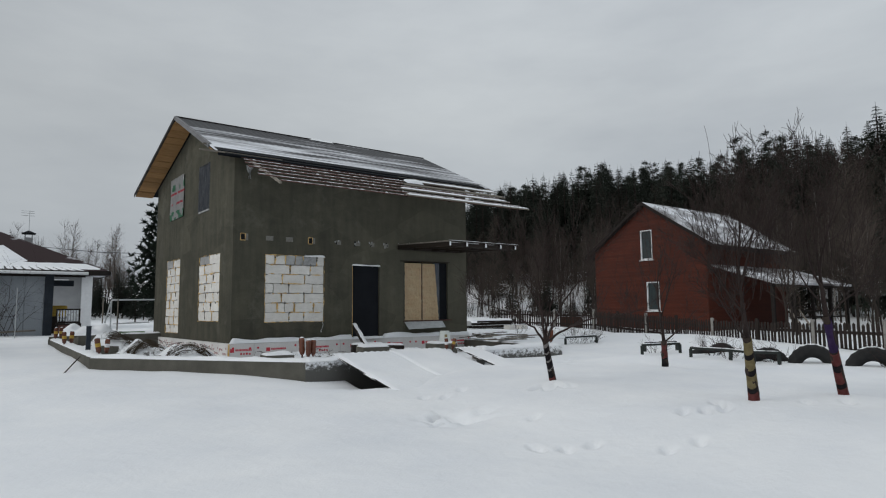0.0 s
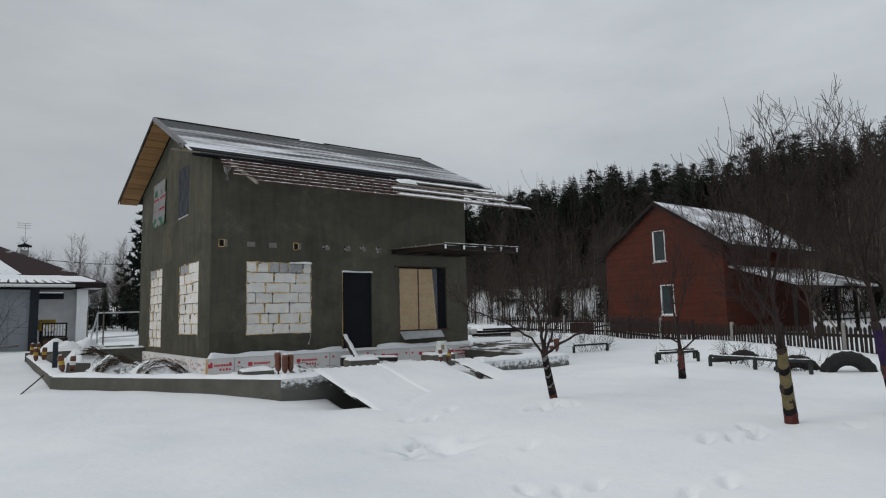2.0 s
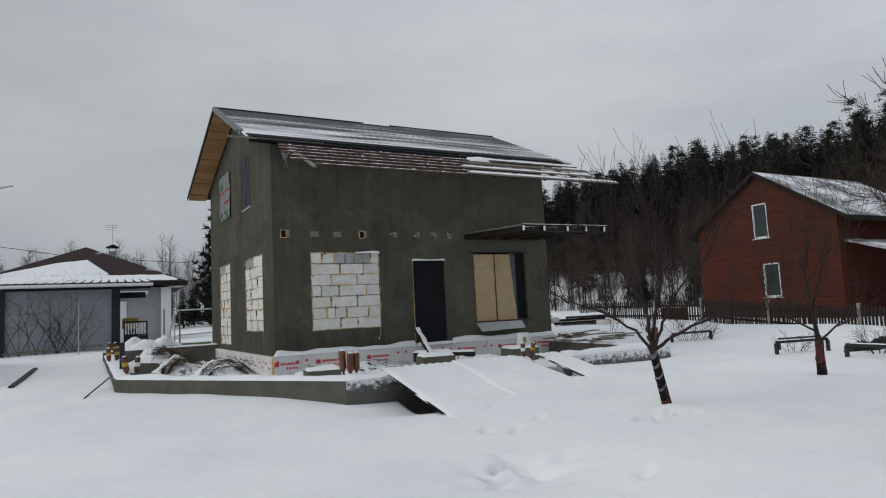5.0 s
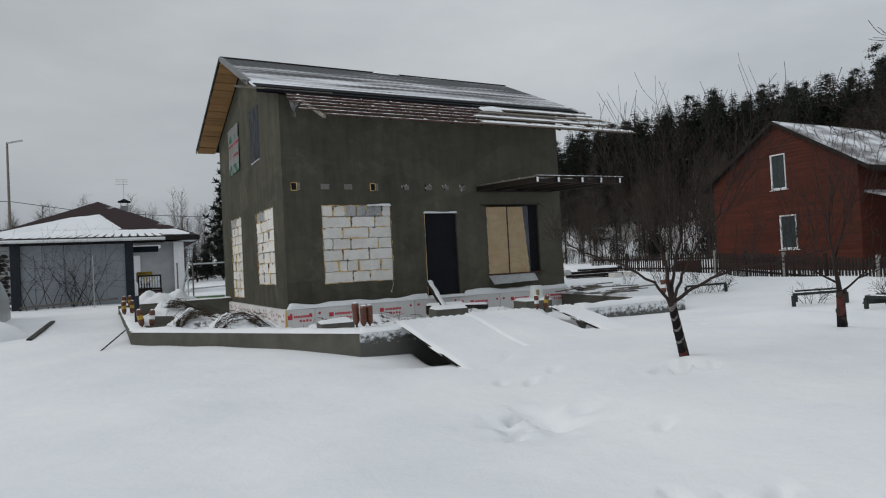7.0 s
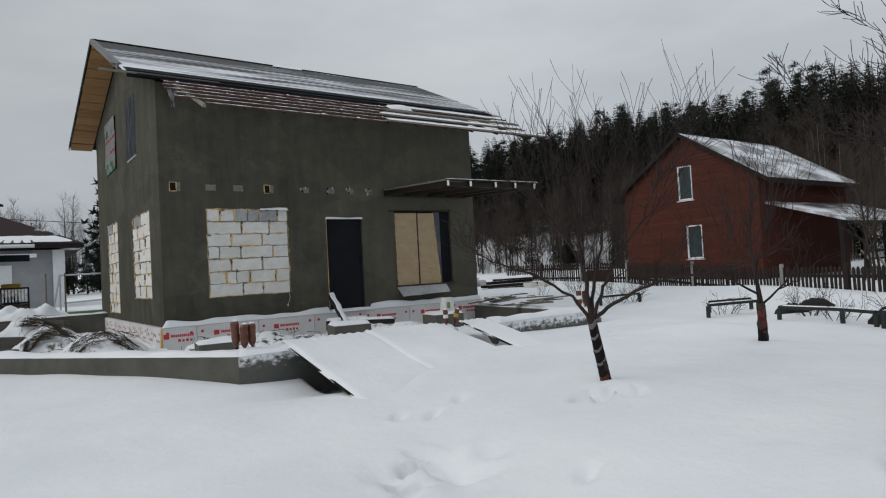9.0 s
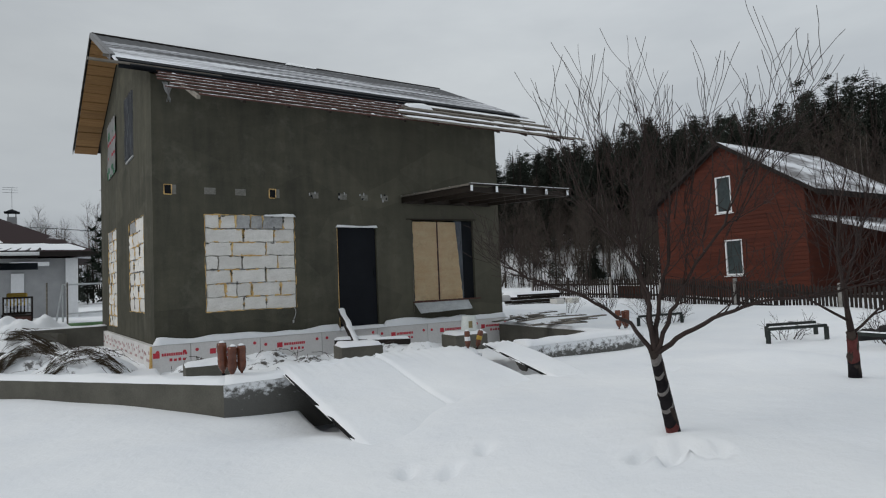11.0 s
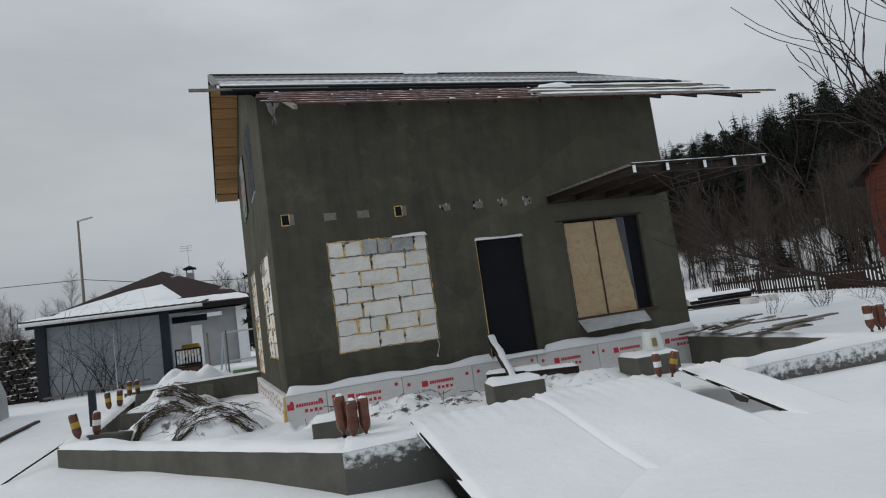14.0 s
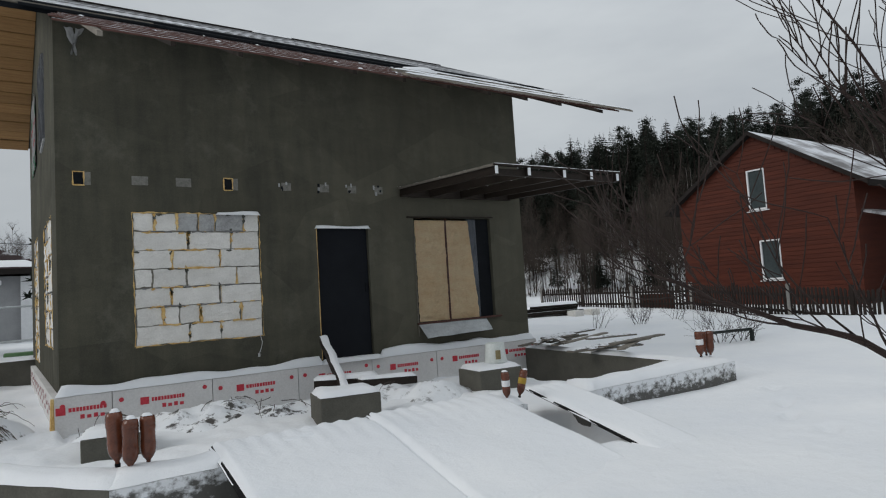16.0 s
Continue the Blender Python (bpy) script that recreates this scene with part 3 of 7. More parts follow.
def print_marks(board, x0, x1, face, side, seed):
    """Red lettering-like bars, a square mark and fixing discs printed on a board."""
    r = random.Random(seed)
    bm = bmesh.new()

    def flat(u0, u1, z0, z1):
        if side:
            box(bm, face - 0.003, face + 0.002, u0, u1, z0, z1)
        else:
            box(bm, u0, u1, face - 0.003, face + 0.002, z0, z1)
    sgn = -1 if side else 1
    mid = (x0 + x1) / 2 - sgn * 0.28
    flat(*sorted((mid, mid + sgn * (0.04 if side else 0.10))), 0.035, 0.125)
    hpart("printed_square", bm, M_FADEDPRINT if side else M_REDPRINT, board, "red printed square")
    u = mid + sgn * 0.13
    for _ in range(5 if side else 11):
        w = r.uniform(0.012, 0.016) if side else r.uniform(0.022, 0.034)
        bm = bmesh.new()
        flat(*sorted((u, u + sgn * w)), 0.062, 0.11)
        hpart("letter_bar", bm, M_FADEDPRINT if side else M_REDPRINT, board)
        u += sgn * (w + 0.008)
    for q in range(4):
        bm = bmesh.new()
        a = mid + sgn * (0.25 + 0.07 * q)
        flat(*sorted((a, a + sgn * 0.045)), -0.03, 0.02 - 0.01 * (q % 2))
        hpart("letter_bar", bm, M_FADEDPRINT if side else M_REDPRINT, board)
    for k in range(2):
        bm = bmesh.new()
        c = (x0 + 0.10 + k * (x1 - x0 - 0.20), r.uniform(0.10, 0.17))
        ring = []
        for a in range(12):
            du, dz = 0.028 * math.cos(math.tau * a / 12), 0.028 * math.sin(math.tau * a / 12)
            ring.append(((face - 0.006, c[0] + du, c[1] + dz) if side else (c[0] + du, face - 0.006, c[1] + dz)))
        vs = [bm.verts.new(q) for q in ring]
        f = bm.faces.new(vs)
        ex = bmesh.ops.extrude_face_region(bm, geom=[f])
        for v in ex["geom"]:
            if isinstance(v, bmesh.types.BMVert):
                v.co += Vector((0.008, 0, 0)) if side else Vector((0, 0.008, 0))
        hpart("fixing_disc", bm, M_FADEDPRINT if side else M_REDPRINT, board, "red plastic fixing disc")


FACE_Y, FACE_X = 14.52, 5.03
u, k = FACE_X, 0
while u < HX1:
    w = 0.62 if k == 0 else 1.18
    b = foam_board(u + 0.004, min(u + w, HX1 + 0.05) - 0.004, FACE_Y, False)
    print_marks(b, u, min(u + w, HX1 + 0.05), FACE_Y, False, k)
    u, k = u + w, k + 1
u = FACE_Y + 0.095
while u < HY1:
    w = 0.60
    b = foam_board(u + 0.004, min(u + w, HY1) - 0.004, FACE_X, True)
    print_marks(b, u, min(u + w, HY1), FACE_X, True, k)
    u, k = u + w, k + 1
bm = bmesh.new()
tube(bm, [(FACE_X - 0.004, FACE_Y - 0.004, -0.38), (FACE_X - 0.006, FACE_Y - 0.002, -0.1), (FACE_X - 0.002, FACE_Y - 0.005, 0.24)], [0.02, 0.026, 0.018], 6)
hpart("corner_foam", bm, M_PU, label="yellow mounting foam seam")
for a, b in ((5.06, 8.42), (9.36, 12.52)):
    bm = bmesh.new()
    snow_cap(bm, ((a, FACE_Y - 0.01, 0.246), (b, FACE_Y - 0.01, 0.246), (b, HY0 - 0.003, 0.246), (a, HY0 - 0.003, 0.246)), 0.15, rng, 0.06, 0.11)
    hpart("ledge_snow", bm, M_SNOW, label="snow lying on the plinth ledge", smooth=True)
bm = bmesh.new()
snow_cap(bm, ((8.40, FACE_Y - 0.06, 0.246), (9.38, FACE_Y - 0.06, 0.246), (9.38, HY0 + 0.06, 0.246), (8.40, HY0 + 0.06, 0.246)), 0.07, rng, 0.06, 0.06)
hpart("threshold_snow", bm, M_SNOW, smooth=True)


# walled-up windows
def block_window(name, rows, u0, u1, z0, z1, side, seed, label):
    """A window opening filled with aerated blocks; rows of joint fractions, top row first."""
    r = random.Random(seed)
    if side:
        P = lambda u, d, z: (HX0 + d, u, z)
    else:
        P = lambda u, d, z: (u, HY0 + d, z)
    bm = bmesh.new()
    a, b = P(u0 - 0.02, 0.035, z0 - 0.02), P(u1 + 0.02, 0.25, z1 + 0.02)
    box(bm, min(a[0], b[0]), max(a[0], b[0]), min(a[1], b[1]), max(a[1], b[1]), a[2], b[2])
    win = hpart(name, bm, M_MORTAR, label=label)
    h = (z1 - z0) / len(rows)
    for i, joints in enumerate(rows):
        top = z1 - i * h
        for s, e in zip(joints, joints[1:]):
            bm = bmesh.new()
            ua, ub = u0 + s * (u1 - u0) + 0.004 + r.uniform(0, 0.016), u0 + e * (u1 - u0) - 0.004 - r.uniform(0, 0.016)
            d = r.uniform(-0.004, 0.016)
            za, zb = top - h + 0.003 + r.uniform(0, 0.011), top - 0.003 - r.uniform(0, 0.011)
            a, b = P(ua, d, za), P(ub, d + 0.1, zb)
            box(bm, a[0], b[0], a[1], b[1], a[2], b[2])
            bmesh.ops.subdivide_edges(bm, edges=bm.edges[:], cuts=6, use_grid_fill=True)
            for v in bm.verts:
                c = v.co.copy()
                v.co += 0.014 * Vector((noise.noise(c * 7), noise.noise(c * 7 + Vector((5, 0, 0))) * 0.4, noise.noise(c * 7 + Vector((0, 5, 0)))))
                v.co += 0.011 * Vector((noise.noise(c * 23), noise.noise(c * 23 + Vector((5, 0, 0))) * 0.5, noise.noise(c * 23 + Vector((0, 5, 0)))))
            dark = i == 0 and 0.3 < s < 0.7 and r.random() < 0.7
            hpart("block", bm, M_BLOCK_DARK if dark else M_BLOCK, win)
            # foam squeezed out of some joints
            if i > 0 and r.random() < 0.35:
                f = bmesh.new()
                q0 = r.uniform(0.0, 0.5)
                q1 = q0 + r.uniform(0.25, 0.5)
                pts = [P(ua + (ub - ua) * (q0 + (q1 - q0) * q / 7), d + 0.002, zb + 0.004 + r.uniform(-0.010, 0.010)) for q in range(8)]
                tube(f, pts, [0.002] + [r.uniform(0.002, 0.014) for _ in range(6)] + [0.002], 5)
                hpart("foam_bead", f, M_PU, win, "yellow mounting foam")
            if s > 0 and r.random() < 0.6:
                f = bmesh.new()
                pts = [P(ua - 0.01 + r.uniform(-0.012, 0.012), d - 0.002, za + (zb - za) * q / 4) for q in range(5)]
                tube(f, pts, [r.choice((0.002, 0.004, 0.008, 0.016, 0.024)) for _ in pts], 6)
                hpart("foam_bead", f, M_PU, win, "yellow mounting foam")
    # chipped corners and smears of dark mortar along the joints
    for _ in range(8 * len(rows)):
        i = r.randrange(0, len(rows))
        joints = rows[i]
        jn = r.choice(joints[1:-1]) if len(joints) > 2 and r.random() < 0.6 else r.random()
        c = (min(u1 - 0.03, max(u0 + 0.03, u0 + jn * (u1 - u0))), z1 - i * h + (r.uniform(-0.16, 0.0) if jn in joints else r.uniform(-0.03, 0.012)))
        wide, tall = (0.030, 0.060) if jn in joints else (0.055, 0.020)
        f = bmesh.new()
        k = 11
        ring = [P(c[0] + r.uniform(0.2, 1.0) * wide * math.cos(math.tau * q / k), -0.004, c[1] + r.uniform(0.2, 1.0) * tall * math.sin(math.tau * q / k)) for q in range(k)]
        face = f.faces.new([f.verts.new(q) for q in ring])
        ex = bmesh.ops.extrude_face_region(f, geom=[face])
        for v in ex["geom"]:
            if isinstance(v, bmesh.types.BMVert):
                v.co += Vector(P(0, 0.03, 0)) - Vector(P(0, 0, 0))
        foamy = r.random() < 0.45
        hpart("foam_blob" if foamy else "mortar_smear", f, M_PU if foamy else M_SMEAR, win, "yellow mounting foam" if foamy else "dark mortar smear")
    # foam round the edge
    for pa, pb in (((u0, z0), (u0, z1)), ((u1, z0), (u1, z1)), ((u0, z0), (u1, z0)), ((u0, z1), (u1, z1))):
        f = bmesh.new()
        n = 26
        pts = [P(pa[0] + (pb[0] - pa[0]) * q / n + r.uniform(-0.008, 0.008), 0.0, pa[1] + (pb[1] - pa[1]) * q / n + r.uniform(-0.008, 0.008)) for q in range(n + 1)]
        tube(f, pts, [r.choice((0.002, 0.002, 0.004, 0.007, 0.012)) for _ in pts], 5)
        hpart("foam_bead", f, M_PU, win, "yellow mounting foam")
    # foam along the bed joints
    for i in range(1, len(rows)):
        for _ in range(4):
            f = bmesh.new()
            s = r.uniform(0, 0.8)
            pts = [P(u0 + (s + 0.04 * q) * (u1 - u0), -0.001, z1 - i * h + r.uniform(-0.008, 0.008)) for q in range(5)]
            tube(f, pts, [r.uniform(0.002, 0.016) for _ in pts], 5)
            dk = r.random() < 0.45
            hpart("mortar_smear" if dk else "foam_bead", f, M_GREYPRINT if dk else M_PU, win, "dark mortar smear" if dk else "yellow mounting foam")
    return win


ROWS_FRONT = [(0, 0.16, 0.33, 0.49, 0.63, 0.87, 1), (0, 0.41, 0.76, 1), (0, 0.28, 0.66, 1), (0, 0.13, 0.39, 0.79, 1), (0, 0.27, 0.65, 1), (0, 0.21, 0.33, 0.49, 0.82, 1), (0, 0.40, 0.65, 1)]
bwin = block_window("walled_up_window", ROWS_FRONT, 5.945, 7.58, 0.75, 2.48, False, 11, "window opening filled with pale aerated blocks")
ROWS_SIDE = [(0, 0.5, 1), (0, 0.36, 0.72, 1), (0, 0.3, 0.62, 1), (0, 0.36, 0.7, 1), (0, 0.28, 0.64, 1), (0, 0.4, 0.72, 1), (0, 0.32, 0.66, 1)]
block_window("walled_up_window", ROWS_SIDE, 15.55, 17.22, 0.78, 2.55, True, 12, "window opening filled with pale aerated blocks")
block_window("walled_up_window", ROWS_SIDE + ROWS_SIDE[1:3], 19.05, 20.44, 0.40, 2.64, True, 13, "window opening filled with pale aerated blocks")
bm = bmesh.new()
snow_cap(bm, ((6.98, HY0 - 0.05, 2.46), (7.59, HY0 - 0.05, 2.46), (7.59, HY0 + 0.02, 2.46), (6.98, HY0 + 0.02, 2.46)), 0.06, rng, 0.03, 0.04)
hpart("window_snow", bm, M_SNOW, bwin, "snow", smooth=True)
bm = bmesh.new()
tube(bm, [(7.53, HY0 - 0.01, 0.76), (7.55, HY0 - 0.03, 0.66), (7.53, HY0 - 0.02, 0.57), (7.50, HY0 - 0.02, 0.50)], [0.006] * 4, 5)
box(bm, 7.485, 7.515, HY0 - 0.03, HY0 - 0.01, 0.46, 0.51, None, 0.004)
hpart("hanging_cable", bm, M_WHITE_TRIM, bwin, "pale cable end")

# door opening, closed with a dark sheet
bm = bmesh.new()
box(bm, 8.45, 9.30, HY0 + 0.05, HY0 + 0.09, 0.26, 2.29, None, 0.006)
door = hpart("door", bm, M_DOOR, label="dark sheet closing the door opening")
bm = bmesh.new()
tube(bm, [(8.445, HY0 - 0.002, 0.3), (8.44, HY0 - 0.004, 0.9), (8.446, HY0 - 0.002, 1.6), (8.442, HY0 - 0.003, 2.28)], [0.004, 0.008, 0.003, 0.006], 5)
hpart("foam_bead", bm, M_PU, door, "yellow mounting foam")
bm = bmesh.new()
box(bm, 9.235, 9.26, HY0 + 0.028, HY0 + 0.05, 1.28, 1.42, None, 0.004)
hpart("door_latch", bm, M_BLACK, door)
bm = bmesh.new()
snow_cap(bm, ((8.42, HY0 - 0.04, 2.275), (9.33, HY0 - 0.04, 2.275), (9.33, HY0 + 0.06, 2.275), (8.42, HY0 + 0.06, 2.275)), 0.055, rng, 0.03, 0.03)
hpart("lintel_snow", bm, M_SNOW, door, "snow", smooth=True)

# window closed with paper-covered panels
wtop, wbot = 2.46, 0.71
bm = bmesh.new()
box(bm, 10.165, 11.755, HY0 + 0.16, HY0 + 0.2, wbot, wtop)
pwin = hpart("boarded_window", bm, M_BLACK, label="window closed with tan paper-covered panels and black film")


def quilted(x0, x1, y, seed, slant):
    """A slightly billowing panel with seams."""
    bm = bmesh.new()
    nxx, nz = 26, 72
    g = []
    for j in range(nz + 1):
        row = []
        for i in range(nxx + 1):
            x, z = x0 + (x1 - x0) * i / nxx, wbot + 0.02 + (wtop - wbot - 0.05) * j / nz
            bulge = 0.018 * math.sin(math.pi * i / nxx) * (0.6 + 0.4 * abs(math.sin(math.pi * j * 7 / nz))) + 0.016 * noise.noise(Vector((x * 5 + seed, z * 5, 0))) + 0.026 * abs(noise.noise(Vector((x * 9 + z * 4, z * 9 - x * 5, seed)))) + 0.008 * noise.noise(Vector((x * 24, z * 16, seed)))
            row.append(bm.verts.new((x + slant * (0.5 - j / nz) * i / nxx, y - bulge, z)))
        g.append(row)
    for j in range(nz):
        for i in range(nxx):
            bm.faces.new((g[j][i], g[j][i + 1], g[j + 1][i + 1], g[j + 1][i]))
    bmesh.ops.solidify(bm, geom=bm.faces[:], thickness=0.015)
    return bm


hpart("paper_panel", quilted(10.18, 10.79, HY0 + 0.018, 1, 0.02), M_PAPER, pwin, "tan paper-covered panel", True)
hpart("paper_panel", quilted(10.80, 11.345, HY0 + 0.02, 5, 0.14), M_PAPER, pwin, "tan paper-covered panel", True)
bm = bmesh.new()
beam(bm, (10.79, HY0 + 0.006, wbot), (10.79, HY0 + 0.006, wtop), 0.028, 0.02, 0.003, (0, 1, 0))
hpart("lath", bm, M_BATTEN, pwin)
bm = bmesh.new()
box(bm, 11.25, 11.47, HY0 + 0.045, HY0 + 0.06, wbot, wtop, None, 0.008)
hpart("film_strip", bm, M_FILM, pwin, "grey plastic film")
bm = bmesh.new()
box(bm, 11.475, 11.755, HY0 + 0.06, HY0 + 0.09, wbot - 0.02, wtop, None, 0.006)
hpart("film_strip", bm, M_BLACK, pwin, "black film")
bm = bmesh.new()
beam(bm, (10.02, HY0 - 0.012, 2.475), (11.82, HY0 - 0.012, 2.49), 0.03, 0.022, 0.003)
hpart("head_lath", bm, M_DARKWOOD, pwin)
bm = bmesh.new()
beam(bm, (10.12, HY0 - 0.02, 0.705), (11.86, HY0 - 0.03, 0.72), 0.05, 0.03, 0.004)
hpart("sill_lath", bm, M_BATTEN, pwin, "red-brown lath")
bm = bmesh.new()
vs = [bm.verts.new(q) for q in ((10.13, HY0 - 0.03, 0.69), (11.52, HY0 - 0.03, 0.70), (11.50, HY0 - 0.20, 0.50), (10.17, HY0 - 0.20, 0.47))]
bm.faces.new(vs)
bmesh.ops.subdivide_edges(bm, edges=bm.edges[:], cuts=5, use_grid_fill=True)
for v in bm.verts:
    v.co.y += 0.015 * noise.noise(v.co * 5)
    v.co.z += 0.012 * noise.noise(v.co * 4)
bmesh.ops.solidify(bm, geom=bm.faces[:], thickness=0.008)
hpart("sill_flashing", bm, M_TIN, pwin, "bent galvanised sheet")
bm = bmesh.new()
beam(bm, (10.15, HY0 - 0.015, 2.2), (10.13, HY0 - 0.02, 0.5), 0.014, 0.014, 0, (0, 1, 0))
hpart("edge_lath", bm, M_OLDWOOD, pwin)

# junction pockets in the render
for i, (x, foam) in enumerate(((5.353, 1), (6.01, 0), (6.62, 0), (7.17, 1), (7.97, 2), (8.57, 2), (9.03, 2), (9.50, 2))):
    bm = bmesh.new()
    w = 0.06 if foam != 2 else 0.035
    h = 0.085 if foam == 1 else 0.06
    box(bm, x - w, x + w, HY0 - 0.004, HY0 + 0.02, 2.90 - h, 2.90 + h, None, 0.003)
    # no hollow is cut: black colour stands for the shade inside foam-ringed pockets
    pk = hpart("junction_pocket", bm, M_BLACK if foam == 1 else M_PATCH)
    bm = bmesh.new()
    s = -1 if i == 2 else 1
    box(bm, min(x + s * w, x + s * (w + 0.075)), max(x + s * w, x + s * (w + 0.075)), HY0 - 0.006, HY0 + 0.01, 2.90 - h * 0.95, 2.90 + h, None, 0.003)
    hpart("mortar_patch", bm, M_PATCH, pk, "pale mortar patch")
    if foam == 2:
        for q in range(4):
            bm = bmesh.new()
            cx, cz = x + rng.uniform(-0.07, 0.07), 2.90 + rng.uniform(-0.07, 0.07)
            box(bm, cx - rng.uniform(0.008, 0.02), cx + rng.uniform(0.008, 0.02), HY0 - 0.010, HY0 + 0.004, cz - rng.uniform(0.01, 0.035), cz + rng.uniform(0.01, 0.035), None, 0.003)
            # the holes are black pieces on the wall, their darkness put into the colour
            hpart("mortar_chip", bm, (M_BLACK, M_BLOCK_DARK)[q % 2], pk, "dark hole" if q % 2 == 0 else "pale mortar chip")
    if foam == 1:
        bm = bmesh.new()
        q = [(x - w, 2.9 - h), (x + w, 2.9 - h), (x + w, 2.9 + h), (x - w, 2.9 + h), (x - w, 2.9 - h)]
        pts = []
        for (ax, az), (bx, bz) in zip(q, q[1:]):
            pts += [(ax + (bx - ax) * t / 5, HY0 - 0.006, az + (bz - az) * t / 5) for t in range(5)]
        pts.append(pts[0])
        tube(bm, pts, [rng.uniform(0.004, 0.012) for _ in pts], 5)
        hpart("foam_bead", bm, M_PU, pk, "yellow mounting foam ring")

# upper windows on the gable: a film sheet and a printed tarpaulin
def hung_sheet(y0, y1, z0, z1, depth, seed, amp):
    bm = bmesh.new()
    g = []
    for j in range(21):
        row = []
        for i in range(17):
            y, z = y0 + (y1 - y0) * i / 16, z0 + (z1 - z0) * j / 20
            row.append(bm.verts.new((HX0 + depth + amp * math.sin(i * 1.9 + seed + 0.6 * math.sin(j * 0.4)) + 0.01 * noise.noise(Vector((y * 4, z * 3, seed))), y, z)))
        g.append(row)
    for j in range(20):
        for i in range(16):
            f = bm.faces.new((g[j][i], g[j][i + 1], g[j + 1][i + 1], g[j + 1][i]))
    return bm, g


bm, g = hung_sheet(16.50, 17.37, 3.84, 5.14, -0.02, 1, 0.03)
bmesh.ops.solidify(bm, geom=bm.faces[:], thickness=0.004)
uw = hpart("film_covered_window", bm, M_FILM, label="window covered with creased dark film", smooth=True)
bm = bmesh.new()
box(bm, HX0 - 0.03, HX0 + 0.05, 16.50, 17.37, 3.80, 3.84, None, 0.006)
hpart("sill", bm, M_BLOCK_DARK, uw)
for m_i, (name, material, label) in enumerate((("printed_tarpaulin", M_WHITE_TRIM, "white, green and red printed tarpaulin over a window"),)):
    bm, g = hung_sheet(18.80, 20.25, 3.92, 5.24, -0.025, 4, 0.012)
    for f in bm.faces:
        c = f.calc_center_median()
        v = (c.z - 3.92) / 1.32
        q = noise.noise(Vector((c.y * 3, c.z * 4, 2)))
        f.material_index = 2 if v < 0.22 and q > 0.0 or 0.68 < v < 0.85 and q > 0.12 else 1 if (0.34 < v < 0.42 or 0.58 < v < 0.66) and q > -0.2 else 0
    bmesh.ops.solidify(bm, geom=bm.faces[:], thickness=0.004)
    M_GREENPRINT = mat("green_print", (0.03, 0.16, 0.08), (0.06, 0.26, 0.14), 12, 60, 0.5, 0.1)
    hpart(name, bm, [M_WHITE_TRIM, M_REDPRINT, M_GREENPRINT], label=label, smooth=True)


# roof
def slope_pt(x, y, off):
    return (x, y, roof_z(y) + off)


def roof_slab(bm, x0, x1, ya, yb, off0, off1, nx_=1, ny_=1, wave=0.0):
    """A slab that follows the roof slope between two y, from off0 to off1 above its plane."""
    for o in (off0, off1):
        g = [[bm.verts.new((x0 + (x1 - x0) * i / nx_, ya + (yb - ya) * j / ny_, roof_z(ya + (yb - ya) * j / ny_) + o + (wave * (1 if i % 2 else -1)))) for j in range(ny_ + 1)] for i in range(nx_ + 1)]
        for i in range(nx_):
            for j in range(ny_):
                bm.faces.new((g[i][j], g[i + 1][j], g[i + 1][j + 1], g[i][j + 1]))
        if o == off0:
            low = g
    n_i, n_j = nx_, ny_
    for i in range(n_i):
        bm.faces.new((low[i][0], low[i + 1][0], g[i + 1][0], g[i][0]))
        bm.faces.new((low[i][n_j], low[i + 1][n_j], g[i + 1][n_j], g[i][n_j]))
    for j in range(n_j):
        bm.faces.new((low[0][j], low[0][j + 1], g[0][j + 1], g[0][j]))
        bm.faces.new((low[n_i][j], low[n_i][j + 1], g[n_i][j + 1], g[n_i][j]))


bm = bmesh.new()
roof_slab(bm, RX0, RX1, 14.36, RIDGE_Y, -0.035, 0.0, 92, 26, 0.005)
roof = hpart("roof", bm, M_ROOF, label="dark ribbed metal sheets with thin snow")
bm = bmesh.new()
roof_slab(bm, RX0 + 0.02, RX1 - 0.3, 14.33, 14.62, 0.006, 0.014)
roof_slab(bm, RX0 + 0.02, RX1 - 0.3, 14.315, 14.33, -0.12, 0.014)
hpart("eaves_flashing", bm, M_BLACK, roof, "dark eaves flashing")
bm = bmesh.new()
roof_slab(bm, RX0, RX1, RIDGE_Y, 22.62, -0.035, 0.0, 92, 2, 0.012)
hpart("rear_roof_sheet", bm, M_ROOF, roof)
bm = bmesh.new()
tube(bm, [(RX0, RIDGE_Y, RIDGE_Z + 0.005), (RX1, RIDGE_Y, RIDGE_Z - 0.005)], [0.03, 0.03], 8)
hpart("ridge_cap", bm, M_DARKTRIM, roof)
for x0, x1 in ((8.7, 9.6),):
    bm = bmesh.new()
    snow_cap(bm, (slope_pt(x0, RIDGE_Y - 0.14, 0.015), slope_pt(x1, RIDGE_Y - 0.14, 0.015), slope_pt(x1, RIDGE_Y + 0.1, 0.0), slope_pt(x0, RIDGE_Y + 0.1, 0.0)), 0.07, rng, 0.1, 0.06)
    hpart("ridge_snow", bm, M_SNOW, roof, "snow", smooth=True)
